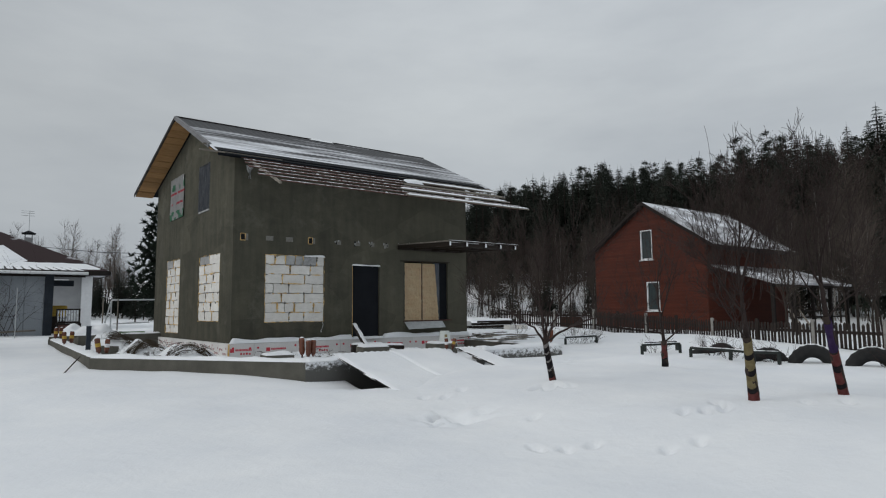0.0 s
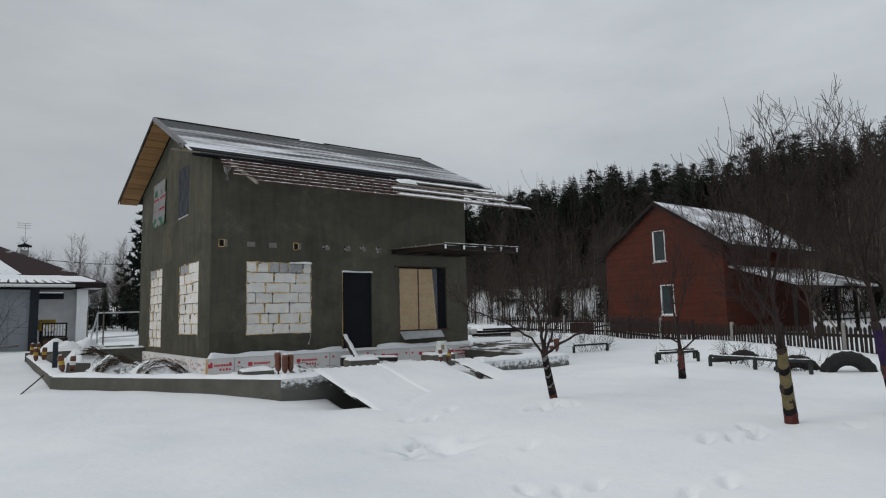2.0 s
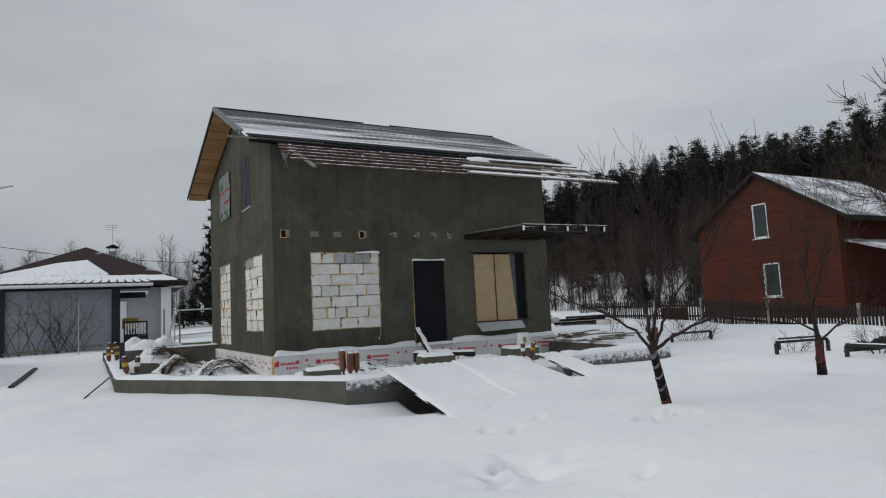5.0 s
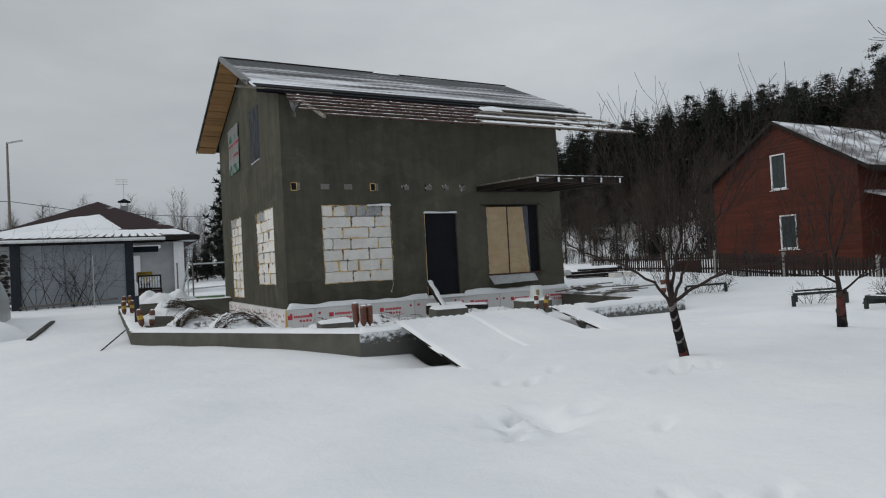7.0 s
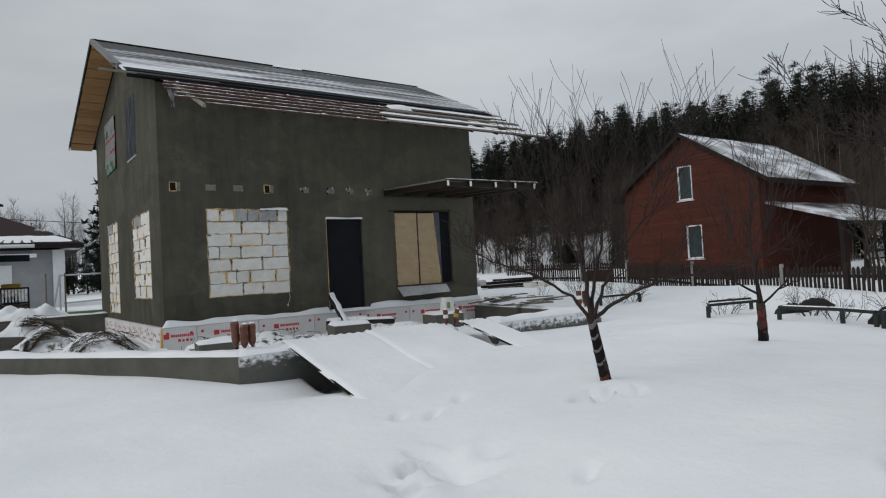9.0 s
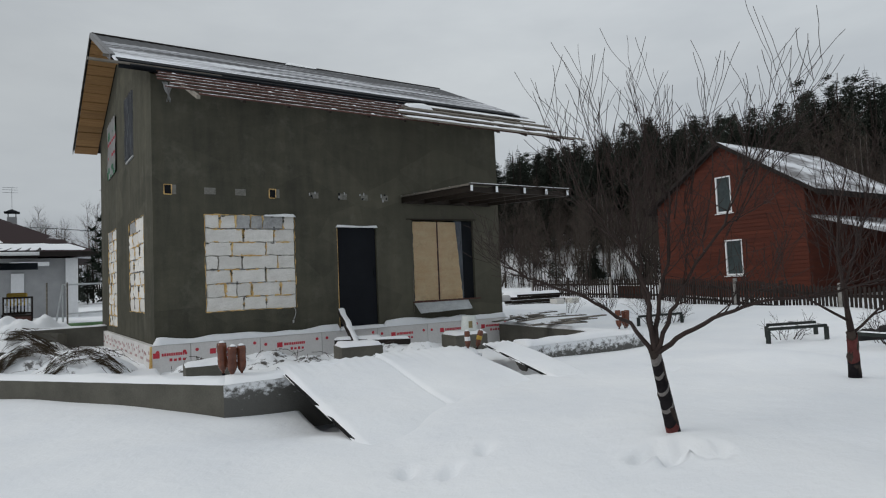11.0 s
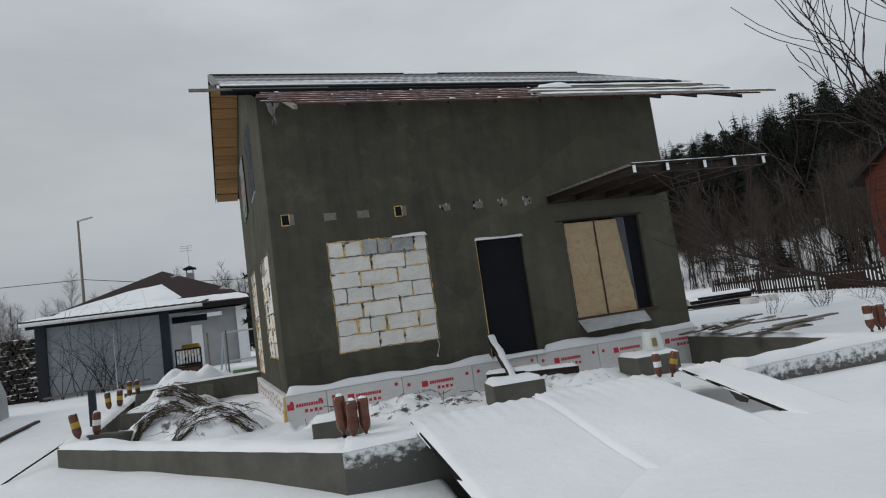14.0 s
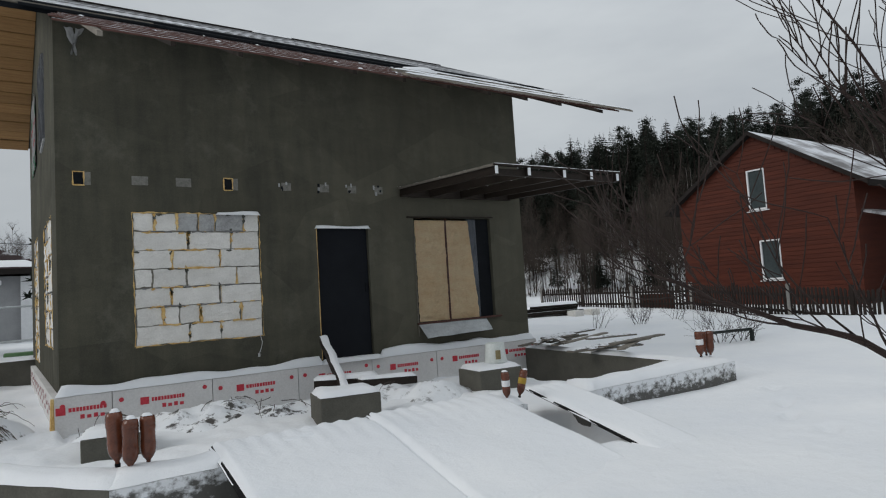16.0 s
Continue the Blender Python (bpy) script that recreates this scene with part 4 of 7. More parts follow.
# verge trims at the gable
for ya, yb in ((14.9, RIDGE_Y), (RIDGE_Y, 22.68)):
    bm = bmesh.new()
    roof_slab(bm, RX0 - 0.02, RX0 + 0.05, ya, yb, 0.012, 0.022)
    roof_slab(bm, RX0 - 0.032, RX0 - 0.02, ya, yb, -0.10, 0.022)
    hpart("verge_trim", bm, M_VERGE if ya < RIDGE_Y else M_DARKTRIM, roof)
# soffit boards under the gable overhang
y = 14.45
while y < 22.60:
    w = rng.choice((0.30, 0.335, 0.36))
    bm = bmesh.new()
    j = rng.uniform(-0.012, 0.012)
    roof_slab(bm, RX0 + 0.005, HX0 - 0.004, y, min(y + w - 0.028, 22.62), -0.10 + j, -0.075 + j)
    hpart("soffit_board", bm, M_SOFFIT, roof)
    y += w
bm = bmesh.new()
roof_slab(bm, RX0, RX1, 14.5, RIDGE_Y - 0.01, -0.072, -0.04)
roof_slab(bm, RX0 + 0.01, RX1, RIDGE_Y + 0.01, 22.6, -0.072, -0.04)
hpart("underlay", bm, M_BLACK, roof, "black underlay membrane")
# rafters and open battens of the front overhang
for i in range(11):
    x = 5.36 + i * 0.70
    bm = bmesh.new()
    ye = 12.44 if i in (0, 10) else 12.62
    roof_slab(bm, x - 0.025, x + 0.025, ye + 0.02 * rng.random(), 15.2, -0.155, -0.10)
    hpart("rafter", bm, M_DARKWOOD if 0 < i else M_OLDWOOD, roof, "weathered end rafter" if i == 0 else "")
for i, y in enumerate((12.46, 12.78, 13.10, 13.42, 13.74, 14.04, 14.26)):
    bm = bmesh.new()
    xa = 5.02 + rng.uniform(-0.05, 0.12) + (0.25 if i == 0 else 0)
    xb = 12.75 + rng.uniform(-0.1, 0.35)
    roof_slab(bm, xa, xb, y, y + 0.05, -0.090, -0.066, 60)
    for f in bm.faces:
        c = f.calc_center_median()
        if c.z > roof_z(c.y) - 0.070:
            f.material_index = 1
    bt = hpart("batten", bm, [M_BATTEN, M_FROST_BATTEN], roof)
    for k in range(11):
        x = 5.36 + k * 0.70
        if xa + 0.05 < x < xb - 0.1 and rng.random() < 0.3:
            bm = bmesh.new()
            w = rng.uniform(0.012, 0.045)
            snow_cap(bm, (slope_pt(x - w, y, -0.064), slope_pt(x + w, y, -0.064), slope_pt(x + w, y + 0.05, -0.064), slope_pt(x - w, y + 0.05, -0.064)), 0.018, rng, 0.02, 0.03)
            hpart("batten_snow", bm, M_SNOW, bt, "lump of snow", smooth=True)
# a second layer of sheets and boards lying on the battens
bm = bmesh.new()
roof_slab(bm, 4.75, 13.1, 14.18, 14.40, -0.055, -0.02)
hpart("eaves_membrane", bm, M_BLACK, roof, "black membrane edge")
for x0, x1, ya, yb, snowy in ((8.75, 13.02, 12.38, 12.50, True), (8.95, 12.7, 12.95, 13.07, True), (9.4, 13.1, 13.45, 13.62, False), (9.9, 13.15, 13.95, 14.12, True), (9.7, 13.25, 14.25, 14.5, False)):
    bm = bmesh.new()
    roof_slab(bm, x0, x1, ya, yb, -0.05, -0.02)
    bd = hpart("loose_board", bm, M_OLDWOOD, roof)
    if snowy:
        bm = bmesh.new()
        snow_cap(bm, (slope_pt(x0, ya, -0.018), slope_pt(x1, ya, -0.018), slope_pt(x1, yb, -0.018), slope_pt(x0, yb, -0.018)), 0.022, rng, 0.07, 0.03)
        hpart("board_snow", bm, M_SNOW, bd, "snow", smooth=True)
bm = bmesh.new()
snow_cap(bm, (slope_pt(9.7, 13.8, -0.05), slope_pt(10.3, 13.8, -0.05), slope_pt(10.2, 14.1, -0.05), slope_pt(9.75, 14.1, -0.05)), 0.10, rng, 0.06, 0.2)
hpart("snow_lump", bm, M_SNOW, roof, "snow", smooth=True)
# torn membrane rags at the corner
for x in (5.24, 5.36):
    bm = bmesh.new()
    g = [[bm.verts.new((x + 0.05 * (i / 4 - 0.5) * (1 - 0.85 * j / 6) * 2 + 0.008 * math.sin(j * 2 + i) + (0.012 if x < 5.3 else -0.016) * j, 14.12 + 0.02 * math.sin(i * 2 + j), 4.66 - (0.05 + 0.055 * j) * (1 if i < 3 or x < 5.3 else 0.7))) for i in range(5)] for j in range(7)]
    for j in range(6):
        for i in range(4):
            bm.faces.new((g[j][i], g[j][i + 1], g[j + 1][i + 1], g[j + 1][i]))
    bmesh.ops.solidify(bm, geom=bm.faces[:], thickness=0.004)
    hpart("torn_membrane", bm, M_WHITE_TRIM, roof, "torn pale membrane rag", True)
# purlin ends at the gable
for y in (14.32, 15.05):
    bm = bmesh.new()
    beam(bm, (RX0 - (0.42 if y < 14.5 else 0.12), y, roof_z(y) - 0.035), (6.2, y, roof_z(y) - 0.035), 0.06, 0.035, 0.003)
    hpart("lath_end", bm, M_OLDWOOD, roof)

# porch canopy frame
def canopy_pt(f, g, up=0.0):
    """A point of the canopy: f along the front, g from the front edge back to the wall; up above its top plane."""
    front = Vector((9.84 + 2.30 * f, 12.10 - 0.05 * f, 2.815))
    back = Vector((9.94 + 2.28 * f, HY0 - 0.012, 2.945))
    return front.lerp(back, g) + Vector((0, 0, up))


bm = bmesh.new()
beam(bm, canopy_pt(0, 0.03, -0.075), canopy_pt(1.02, 0.03, -0.075), 0.045, 0.09, 0.004)
canopy = hpart("canopy_frame", bm, M_DARKWOOD, label="dark-stained timber porch canopy frame with snow")
bm = bmesh.new()
beam(bm, canopy_pt(-0.01, 0.985, -0.075), canopy_pt(1.0, 0.985, -0.075), 0.05, 0.13, 0.004)
hpart("wall_plate", bm, M_DARKWOOD, canopy)
for f in (0.0, 0.24, 0.52, 0.75, 0.985):
    bm = bmesh.new()
    beam(bm, canopy_pt(f, 0, -0.06), canopy_pt(f, 0.985, -0.065), 0.05, 0.12, 0.004)
    jo = hpart("joist", bm, M_DARKWOOD, canopy)
    bm = bmesh.new()
    c = canopy_pt(f, 0, -0.055)
    box(bm, c.x - 0.024, c.x + 0.024, c.y - 0.012, c.y + 0.001, c.z - 0.055, c.z + 0.05, None, 0.004)
    hpart("snowy_beam_end", bm, M_SNOW, jo, "snow-plastered beam end")
for g in (0.0, 0.25, 0.5, 0.75, 0.96):
    bm = bmesh.new()
    beam(bm, canopy_pt(-0.02, g + 0.012, 0.012), canopy_pt(1.04 + 0.05 * (g > 0.3), g + 0.012, 0.012), 0.07, 0.022, 0.003)
    lt = hpart("lath", bm, M_DARKWOOD, canopy)
    bm = bmesh.new()
    a, b = canopy_pt(-0.02, g + 0.012, 0.0235), canopy_pt(1.04, g + 0.012, 0.0235)
    s = Vector((0, 0.03, 0))
    snow_cap(bm, (a - s, b - s, b + s, a + s), 0.012, rng, 0.05, 0.02)
    hpart("lath_snow", bm, M_SNOW_THIN, lt, "thin snow", smooth=True)
bm = bmesh.new()
beam(bm, canopy_pt(-0.018, 0.0, 0.006), canopy_pt(-0.018, 0.985, 0.006), 0.03, 0.035, 0.003)
hpart("edge_lath", bm, M_OLDWOOD, canopy, "pale edge lath")


# ---- terrace walls ----
def low_wall(name, p, q, thick, z0, z1a, z1b, face_mat, label, snow=0.08, blown=False):
    """A low concrete wall from p to q (plan, its outer face), thick to the left of that line, with snow on top."""
    p, q = Vector((*p, 0)), Vector((*q, 0))
    d = (q - p).normalized()
    nrm = Vector((-d.y, d.x, 0)) * thick
    w = thing(name, ((p + q) / 2)[:2] + (z0,), label, "low wall", kind="structure")
    bm = bmesh.new()
    vs = [bm.verts.new((c.x, c.y, z)) for z, zz in ((0, 0), (1, 1)) for c, z in ((p, z1a if zz else z0), (q, z1b if zz else z0), (q + nrm, z1b if zz else z0), (p + nrm, z1a if zz else z0))]
    for f in ((3, 2, 1, 0), (4, 5, 6, 7), (0, 1, 5, 4), (1, 2, 6, 5), (2, 3, 7, 6), (3, 0, 4, 7)):
        bm.faces.new([vs[i] for i in f])
    part("wall_body", bm, face_mat, w)
    bm = bmesh.new()
    a, b, c, e = p.copy(), q.copy(), q + nrm, p + nrm
    for v, z in ((a, z1a), (b, z1b), (c, z1b), (e, z1a)):
        v.z = z
    snow_cap(bm, (a, b, c, e), snow, rng, 0.07, 0.12)
    part("snow_cap", bm, M_SNOW, w, "snow", smooth=True)
    return w


low_wall("terrace_wall", (2.09, 14.55), (5.30, 10.62), 0.34, -0.6, 0.06, 0.03, M_CONCRETE, "low grey concrete terrace wall topped with snow")
low_wall("terrace_wall", (5.30, 10.62), (8.95, 10.62), 0.34, -0.6, 0.03, 0.05, M_CONC_SNOW, "low grey concrete terrace wall topped with snow", 0.10)
low_wall("terrace_wall", (9.75, 10.58), (12.40, 10.55), 0.42, -0.6, 0.06, 0.08, M_CONC_SNOW, "low grey concrete terrace wall topped with snow", 0.10)
low_wall("terrace_wall", (12.40, 10.56), (12.62, 14.5), 0.34, -0.6, 0.07, 0.10, M_CONCRETE, "low grey concrete terrace wall topped with snow", 0.05)
low_wall("terrace_wall", (1.80, 21.6), (2.09, 14.55), 0.32, -0.6, 0.24, 0.08, M_CONCRETE, "low grey concrete terrace wall topped with snow", 0.06)
low_wall("terrace_wall", (4.86, 21.2), (1.82, 21.5), 0.30, -0.6, 0.36, 0.33, M_CONCRETE, "low grey concrete terrace wall dusted with snow", 0.05)

# concrete post pads before the house
for i, (x, y, z, w, a) in enumerate(((5.22, 12.50, 0.06, 0.62, -6), (7.36, 12.05, 0.17, 0.66, -10), (9.66, 12.36, 0.15, 0.66, -4))):
    m = pose(x, y, 0, 0, 0, a)
    t = thing("concrete_pad", (x, y, -0.3), "grey concrete post pad with snow on top", "concrete pad", "post pads before the house")
    bm = bmesh.new()
    box(bm, 0, w, 0, 0.55, -0.35, z, m, 0.012)
    part("pad", bm, M_CONCRETE, t)
    bm = bmesh.new()
    snow_cap(bm, [m @ Vector(q) for q in ((0.0, 0.0, z), (w, 0.0, z), (w, 0.55, z), (0.0, 0.55, z))], 0.07, rng, 0.05, 0.1)
    part("snow_cap", bm, M_SNOW, t, "snow", smooth=True)


# ---- corrugated sheets laid as ramps ----
def ramp(name, tl, tr, br, bl, waves, label, snow=0.07, bare=1.1):
    tl, tr, br, bl = [Vector(q) for q in (tl, tr, br, bl)]
    t = thing(name, tuple((bl + br) / 2), label, "ramp sheet", "sheets laid as ramps")
    nu, nv = waves * 6, 14
    def surf(u, v):
        p = (tl * (1 - u) + tr * u) * (1 - v) + (bl * (1 - u) + br * u) * v
        return p + Vector((0, 0, 0.02 * math.sin(math.tau * u * waves)))
    bm = bmesh.new()
    g = [[bm.verts.new(surf(i / nu, j / 4)) for j in range(5)] for i in range(nu + 1)]
    for i in range(nu):
        for j in range(4):
            bm.faces.new((g[i][j], g[i + 1][j], g[i + 1][j + 1], g[i][j + 1]))
    bmesh.ops.solidify(bm, geom=bm.faces[:], thickness=0.022)
    part("corrugated_sheet", bm, M_SHEET, t, "black corrugated sheet")
    bm = bmesh.new()
    g, cover = [], []
    for i in range(nu + 1):
        row = []
        cover.append([])
        for j in range(nv + 1):
            u, v = i / nu, j / nv
            p = surf(u, v) - Vector((0, 0, 0.02 * math.sin(math.tau * u * waves) * (1 - math.exp(-v * 14) * 0.4)))
            e = max(0.0, min(1.0, (u * nu - bare - 1.36 * bare * noise.noise(Vector((v * 11, waves, tl.x)))) / 1.6, ((1 - u) * nu + 0.3) / 1.6, v * nv / 1.0 + 0.1))
            cover[-1].append(e)
            lump = 0.8 + 0.5 * noise.noise(p * 1.6)
            row.append(bm.verts.new(p + Vector((0, 0, 0.006 + snow * math.sqrt(max(0, 1 - (1 - e) ** 2)) * lump))))
        g.append(row)
    for i in range(nu):
        for j in range(nv):
            if max(cover[i][j], cover[i + 1][j], cover[i + 1][j + 1], cover[i][j + 1]) > 0:
                bm.faces.new((g[i][j], g[i + 1][j], g[i + 1][j + 1], g[i][j + 1]))
    bmesh.ops.delete(bm, geom=[v for v in bm.verts if not v.link_faces], context="VERTS")
    part("snow_layer", bm, M_SNOW, t, "snow", smooth=True)
    return t


ramp("ramp_sheet", (6.00, 10.92, 0.12), (7.36, 10.95, 0.12), (7.30, 7.9, -0.52), (6.03, 7.9, -0.52), 9, "black corrugated sheet under snow leaning on the terrace wall")
ramp("ramp_sheet", (7.34, 10.93, 0.145), (8.72, 10.95, 0.13), (8.78, 7.9, -0.50), (7.29, 7.9, -0.505), 9, "black corrugated sheet under snow leaning on the terrace wall", 0.07, 0.7)
ramp("ramp_sheet", (9.18, 10.92, 0.13), (9.72, 10.98, 0.13), (9.62, 9.0, -0.25), (9.08, 9.1, -0.25), 4, "narrow corrugated sheet under snow leaning on the terrace wall", 0.05)


# ---- young fruit trees ----
def limb(bm, p, d, length, r, rng, depth, up=0.25, mi=0, tips=None, wob=0.16, n=5):
    """A crooked tapering branch with side shoots."""
    pts, radii, q, seg = [Vector(p)], [r], Vector(p), 6
    d = Vector(d).normalized()
    for i in range(seg):
        d = (d + Vector((rng.uniform(-wob, wob), rng.uniform(-wob, wob), rng.uniform(-wob, wob) + up * 0.25))).normalized()
        q = q + d * length / seg
        pts.append(q.copy())
        radii.append(max(0.0022, r * (1 - 0.72 * (i + 1) / seg)))
        if depth > 0 and i >= 1:
            for _ in range(1 if rng.random() < 0.5 else 2):
                s = d.cross(Vector((rng.uniform(-1, 1), rng.uniform(-1, 1), rng.uniform(-1, 1)))).normalized()
                limb(bm, q, d * 0.65 + s * rng.uniform(0.5, 0.9) + Vector((0, 0, up)), length * rng.uniform(0.35, 0.62), radii[-1] * 0.62, rng, depth - 1, up, mi, tips, wob, 4)
    tube(bm, pts, radii, n if r > 0.008 else 4, mi)


def young_tree(x, y, lean, trunk_h, r0, limbs, wraps, seed, label, shoots=0, shoot_len=1.2, depth=2, size=1.0, paths=()):
    """paths: the course of each main limb from the fork; else limbs start out from a leader."""
    r = random.Random(seed)
    z = ground(x, y) - 0.05
    t = thing("fruit_tree", (x, y, z), label, "tree", "young fruit trees")
    fork = Vector((x + lean[0], y + lean[1], z + trunk_h))
    base = Vector((x, y, z))
    pts = [base.lerp(fork, k / 6) + Vector((0.012 * math.sin(k * 1.7), 0.012 * math.cos(k * 2.1), 0)) for k in range(7)]
    bm = bmesh.new()
    tube(bm, pts, [r0 * (1.25 - 0.35 * k / 6) for k in range(7)], 10)
    part("trunk", bm, M_BARK, t, smooth=True)
    bm = bmesh.new()
    tips = []
    for pts, ra, rb in paths:
        pts = [fork - Vector((0, 0, 0.04))] + [Vector(q) for q in pts]
        line = []
        for a, b in zip(pts, pts[1:]):
            for k in range(4):
                line.append(a.lerp(b, k / 4) + Vector((r.uniform(-0.012, 0.012), r.uniform(-0.012, 0.012), r.uniform(-0.01, 0.01))))
        line.append(pts[-1])
        m = len(line) - 1
        tube(bm, line, [ra + (rb - ra) * (k / m) ** 0.7 for k in range(m + 1)], 7)
        for k in range(max(4, int(0.35 * m)), m + 1):
            d = (line[k] - line[k - 1]).normalized()
            rad = ra + (rb - ra) * (k / m) ** 0.7
            for _ in range(2 if k > 0.7 * m else 1):
                side = Vector((r.uniform(-1, 1), r.uniform(-1, 1), r.uniform(-0.2, 0.8)))
                limb(bm, line[k], d * 0.5 + side, r.uniform(0.25, 0.75), max(0.004, rad * 0.4), r, 1, 0.3, 0, None, 0.15, 4)
            if line[k].z > z + 1.50:
                tips.append(line[k])
    leader = Vector((-0.06, 0.04, 0.85 if trunk_h > 0.6 else 0.6))
    if not paths:
        tube(bm, [fork - Vector((0, 0, 0.05)), fork + leader * 0.5 + Vector((0.02, 0.01, 0)), fork + leader], [r0 * 0.8, r0 * 0.48, r0 * 0.26], 8)
    for k, (d, length, rr) in enumerate(sorted(limbs, key=lambda q: q[0][2])):
        limb(bm, fork - Vector((0, 0, 0.03)) + leader * (0.95 * k / len(limbs)), d, length * size, rr * 0.62, r, depth, 0.22)
    part("crown", bm, M_TWIG, t, "bare crooked branches", smooth=True)
    if shoots:
        for k in range(shoots):
            bm = bmesh.new()
            a = r.uniform(0, math.tau)
            rad = r.uniform(0.1, 0.65)
            p = r.choice(tips) + Vector((0.12 * math.cos(a), 0.12 * math.sin(a), 0.02)) if tips else fork + Vector((rad * math.cos(a), rad * math.sin(a), r.uniform(0.7, 1.5) * size))
            out = (p - fork) * 0.75 if tips else Vector((0.35 * rad * math.cos(a), 0.35 * rad * math.sin(a), 0))
            limb(bm, p, (out.x + 0.1 * math.cos(a), out.y + 0.1 * math.sin(a), 0.85), shoot_len * size * r.uniform(0.6, 1.25), 0.0055, r, 1 if tips or r.random() < 0.4 else 0, 0.30, 0, None, 0.13)
            part("shoot", bm, M_TWIG, t, smooth=True)
    # bands of cloth wound round the trunk, following its lean
    for z0, z1, material, nm in wraps:
        bm = bmesh.new()
        a, b = base.lerp(fork, z0), base.lerp(fork, z1)
        n = 12
        ring = []
        for lvl, c in enumerate((a, a.lerp(b, 0.5), b)):
            rr = r0 * 1.25 - 0.35 * r0 * (z0 if lvl == 0 else z1) + 0.006
            ring.append([bm.verts.new(c + Vector((rr * math.cos(math.tau * k / n), rr * math.sin(math.tau * k / n), 0.055 * math.sin(math.tau * k / n + 1.3) + 0.012 * noise.noise(Vector((k, lvl, z0 * 9)))))) for k in range(n)])
        for p_, q_ in zip(ring, ring[1:]):
            for k in range(n):
                bm.faces.new((p_[k], p_[(k + 1) % n], q_[(k + 1) % n], q_[k]))
        bmesh.ops.solidify(bm, geom=bm.faces[:], thickness=0.004)
        part("cloth_band", bm, material, t, nm, smooth=True)
    return t


DK, PL, YE, RE, VI = (M_WRAP_DARK, "dark cloth band"), (M_WRAP_PALE, "pale grey cloth band"), (M_WRAP_YEL, "yellow cloth band"), (M_WRAP_RED, "red cloth band"), (M_WRAP_VIO, "violet cloth band")
young_tree(7.71, 6.40, (-0.115, 0.05), 0.68, 0.038, [],
           [(0.02, 0.12, *DK), (0.12, 0.20, *RE), (0.20, 0.36, *DK), (0.36, 0.405, *PL), (0.405, 0.56, *DK), (0.56, 0.60, *PL), (0.60, 0.74, *DK), (0.74, 0.79, *PL), (0.79, 0.90, *DK), (0.90, 0.98, *PL)], 21,
           "young bare fruit tree with dark and grey cloth on its trunk", 32, 0.9, paths=(
               (((7.48, 6.58, 0.72), (7.26, 6.87, 0.95), (7.05, 7.15, 1.08), (6.88, 7.38, 1.22)), 0.022, 0.006),
               (((7.585, 6.47, 0.85), (7.56, 6.50, 1.10), (7.57, 6.52, 1.40), (7.53, 6.55, 1.95)), 0.030, 0.008),
               (((7.64, 6.42, 0.90), (7.72, 6.36, 1.25), (7.85, 6.42, 1.75)), 0.024, 0.007),
               (((7.74, 6.27, 0.64), (7.90, 6.06, 0.78), (8.06, 5.85, 0.86), (8.32, 5.52, 0.90), (8.52, 5.22, 1.00)), 0.024, 0.006),
               (((7.68, 6.33, 0.80), (7.76, 6.24, 1.06), (7.93, 6.02, 1.45), (8.03, 5.88, 1.85)), 0.022, 0.006),
               (((7.50, 6.40, 0.95), (7.38, 6.52, 1.30), (7.22, 6.72, 1.70)), 0.018, 0.006)))
young_tree(8.05, 3.32, (-0.05, 0.02), 0.82, 0.050,
           [((-0.5, 0.4, 1), 1.8, 0.03), ((0.1, 0.1, 1), 1.9, 0.034), ((0.5, -0.3, 1), 1.8, 0.03), ((-0.9, 0.2, 0.7), 1.4, 0.022), ((0.7, 0.4, 0.8), 1.5, 0.022)],
           [(0.03, 0.22, *RE), (0.22, 0.30, *DK), (0.30, 0.48, *YE), (0.48, 0.56, *DK), (0.56, 0.72, *YE), (0.72, 0.80, *DK), (0.80, 0.98, *YE)], 22,
           "young bare fruit tree with yellow and red cloth on its trunk", 34, 1.5, depth=3, size=0.66)
young_tree(11.02, 6.58, (0.0, 0.0), 0.55, 0.05,
           [((-0.9, 0.6, 0.6), 1.0, 0.028), ((0, 0.1, 1), 1.5, 0.036), ((0.4, -0.3, 1), 1.3, 0.03), ((0.9, -0.6, 0.5), 1.0, 0.028)],
           [(0.04, 0.46, *DK), (0.46, 0.92, *RE)], 23, "young bare fruit tree with a red cloth band on its trunk", 22, 0.9)
young_tree(9.28, 2.78, (-0.12, 0.1), 1.05, 0.046,
           [((-0.3, 0.3, 1), 1.8, 0.03), ((0.3, 0, 1), 1.9, 0.03), ((0.8, -0.4, 0.8), 1.6, 0.024), ((-0.8, 0.3, 0.8), 1.5, 0.022)],
           [(0.03, 0.16, *RE), (0.16, 0.22, *DK), (0.22, 0.36, *RE), (0.36, 0.44, *DK), (0.44, 0.58, *RE), (0.60, 0.95, *VI)], 24,
           "young bare fruit tree with red and violet cloth on its trunk", 34, 1.5, depth=3, size=0.66)


# ---- red house behind the fence ----
rhouse = thing("red_house", (31.0, 18.4, 0.0), "red-brown timber-clad house with a snowy gable roof", "house")
QX, QY0, QY1, QP = 27.2, 15.1, 21.65, 18.35


def q_top(y):
    return 6.28 - 0.665 * abs(y - QP)


RH_HOLES = [(18.02, 18.64, 3.52, 4.97), (17.69, 18.37, 0.93, 2.32)]
bm = bmesh.new()
wall_cells(bm, "y", QX, 0.25, QY0, QY1, -0.3, q_top, RH_HOLES, (QP,))
part("gable_wall", bm, M_REDSIDING, rhouse, "red-brown boarding")
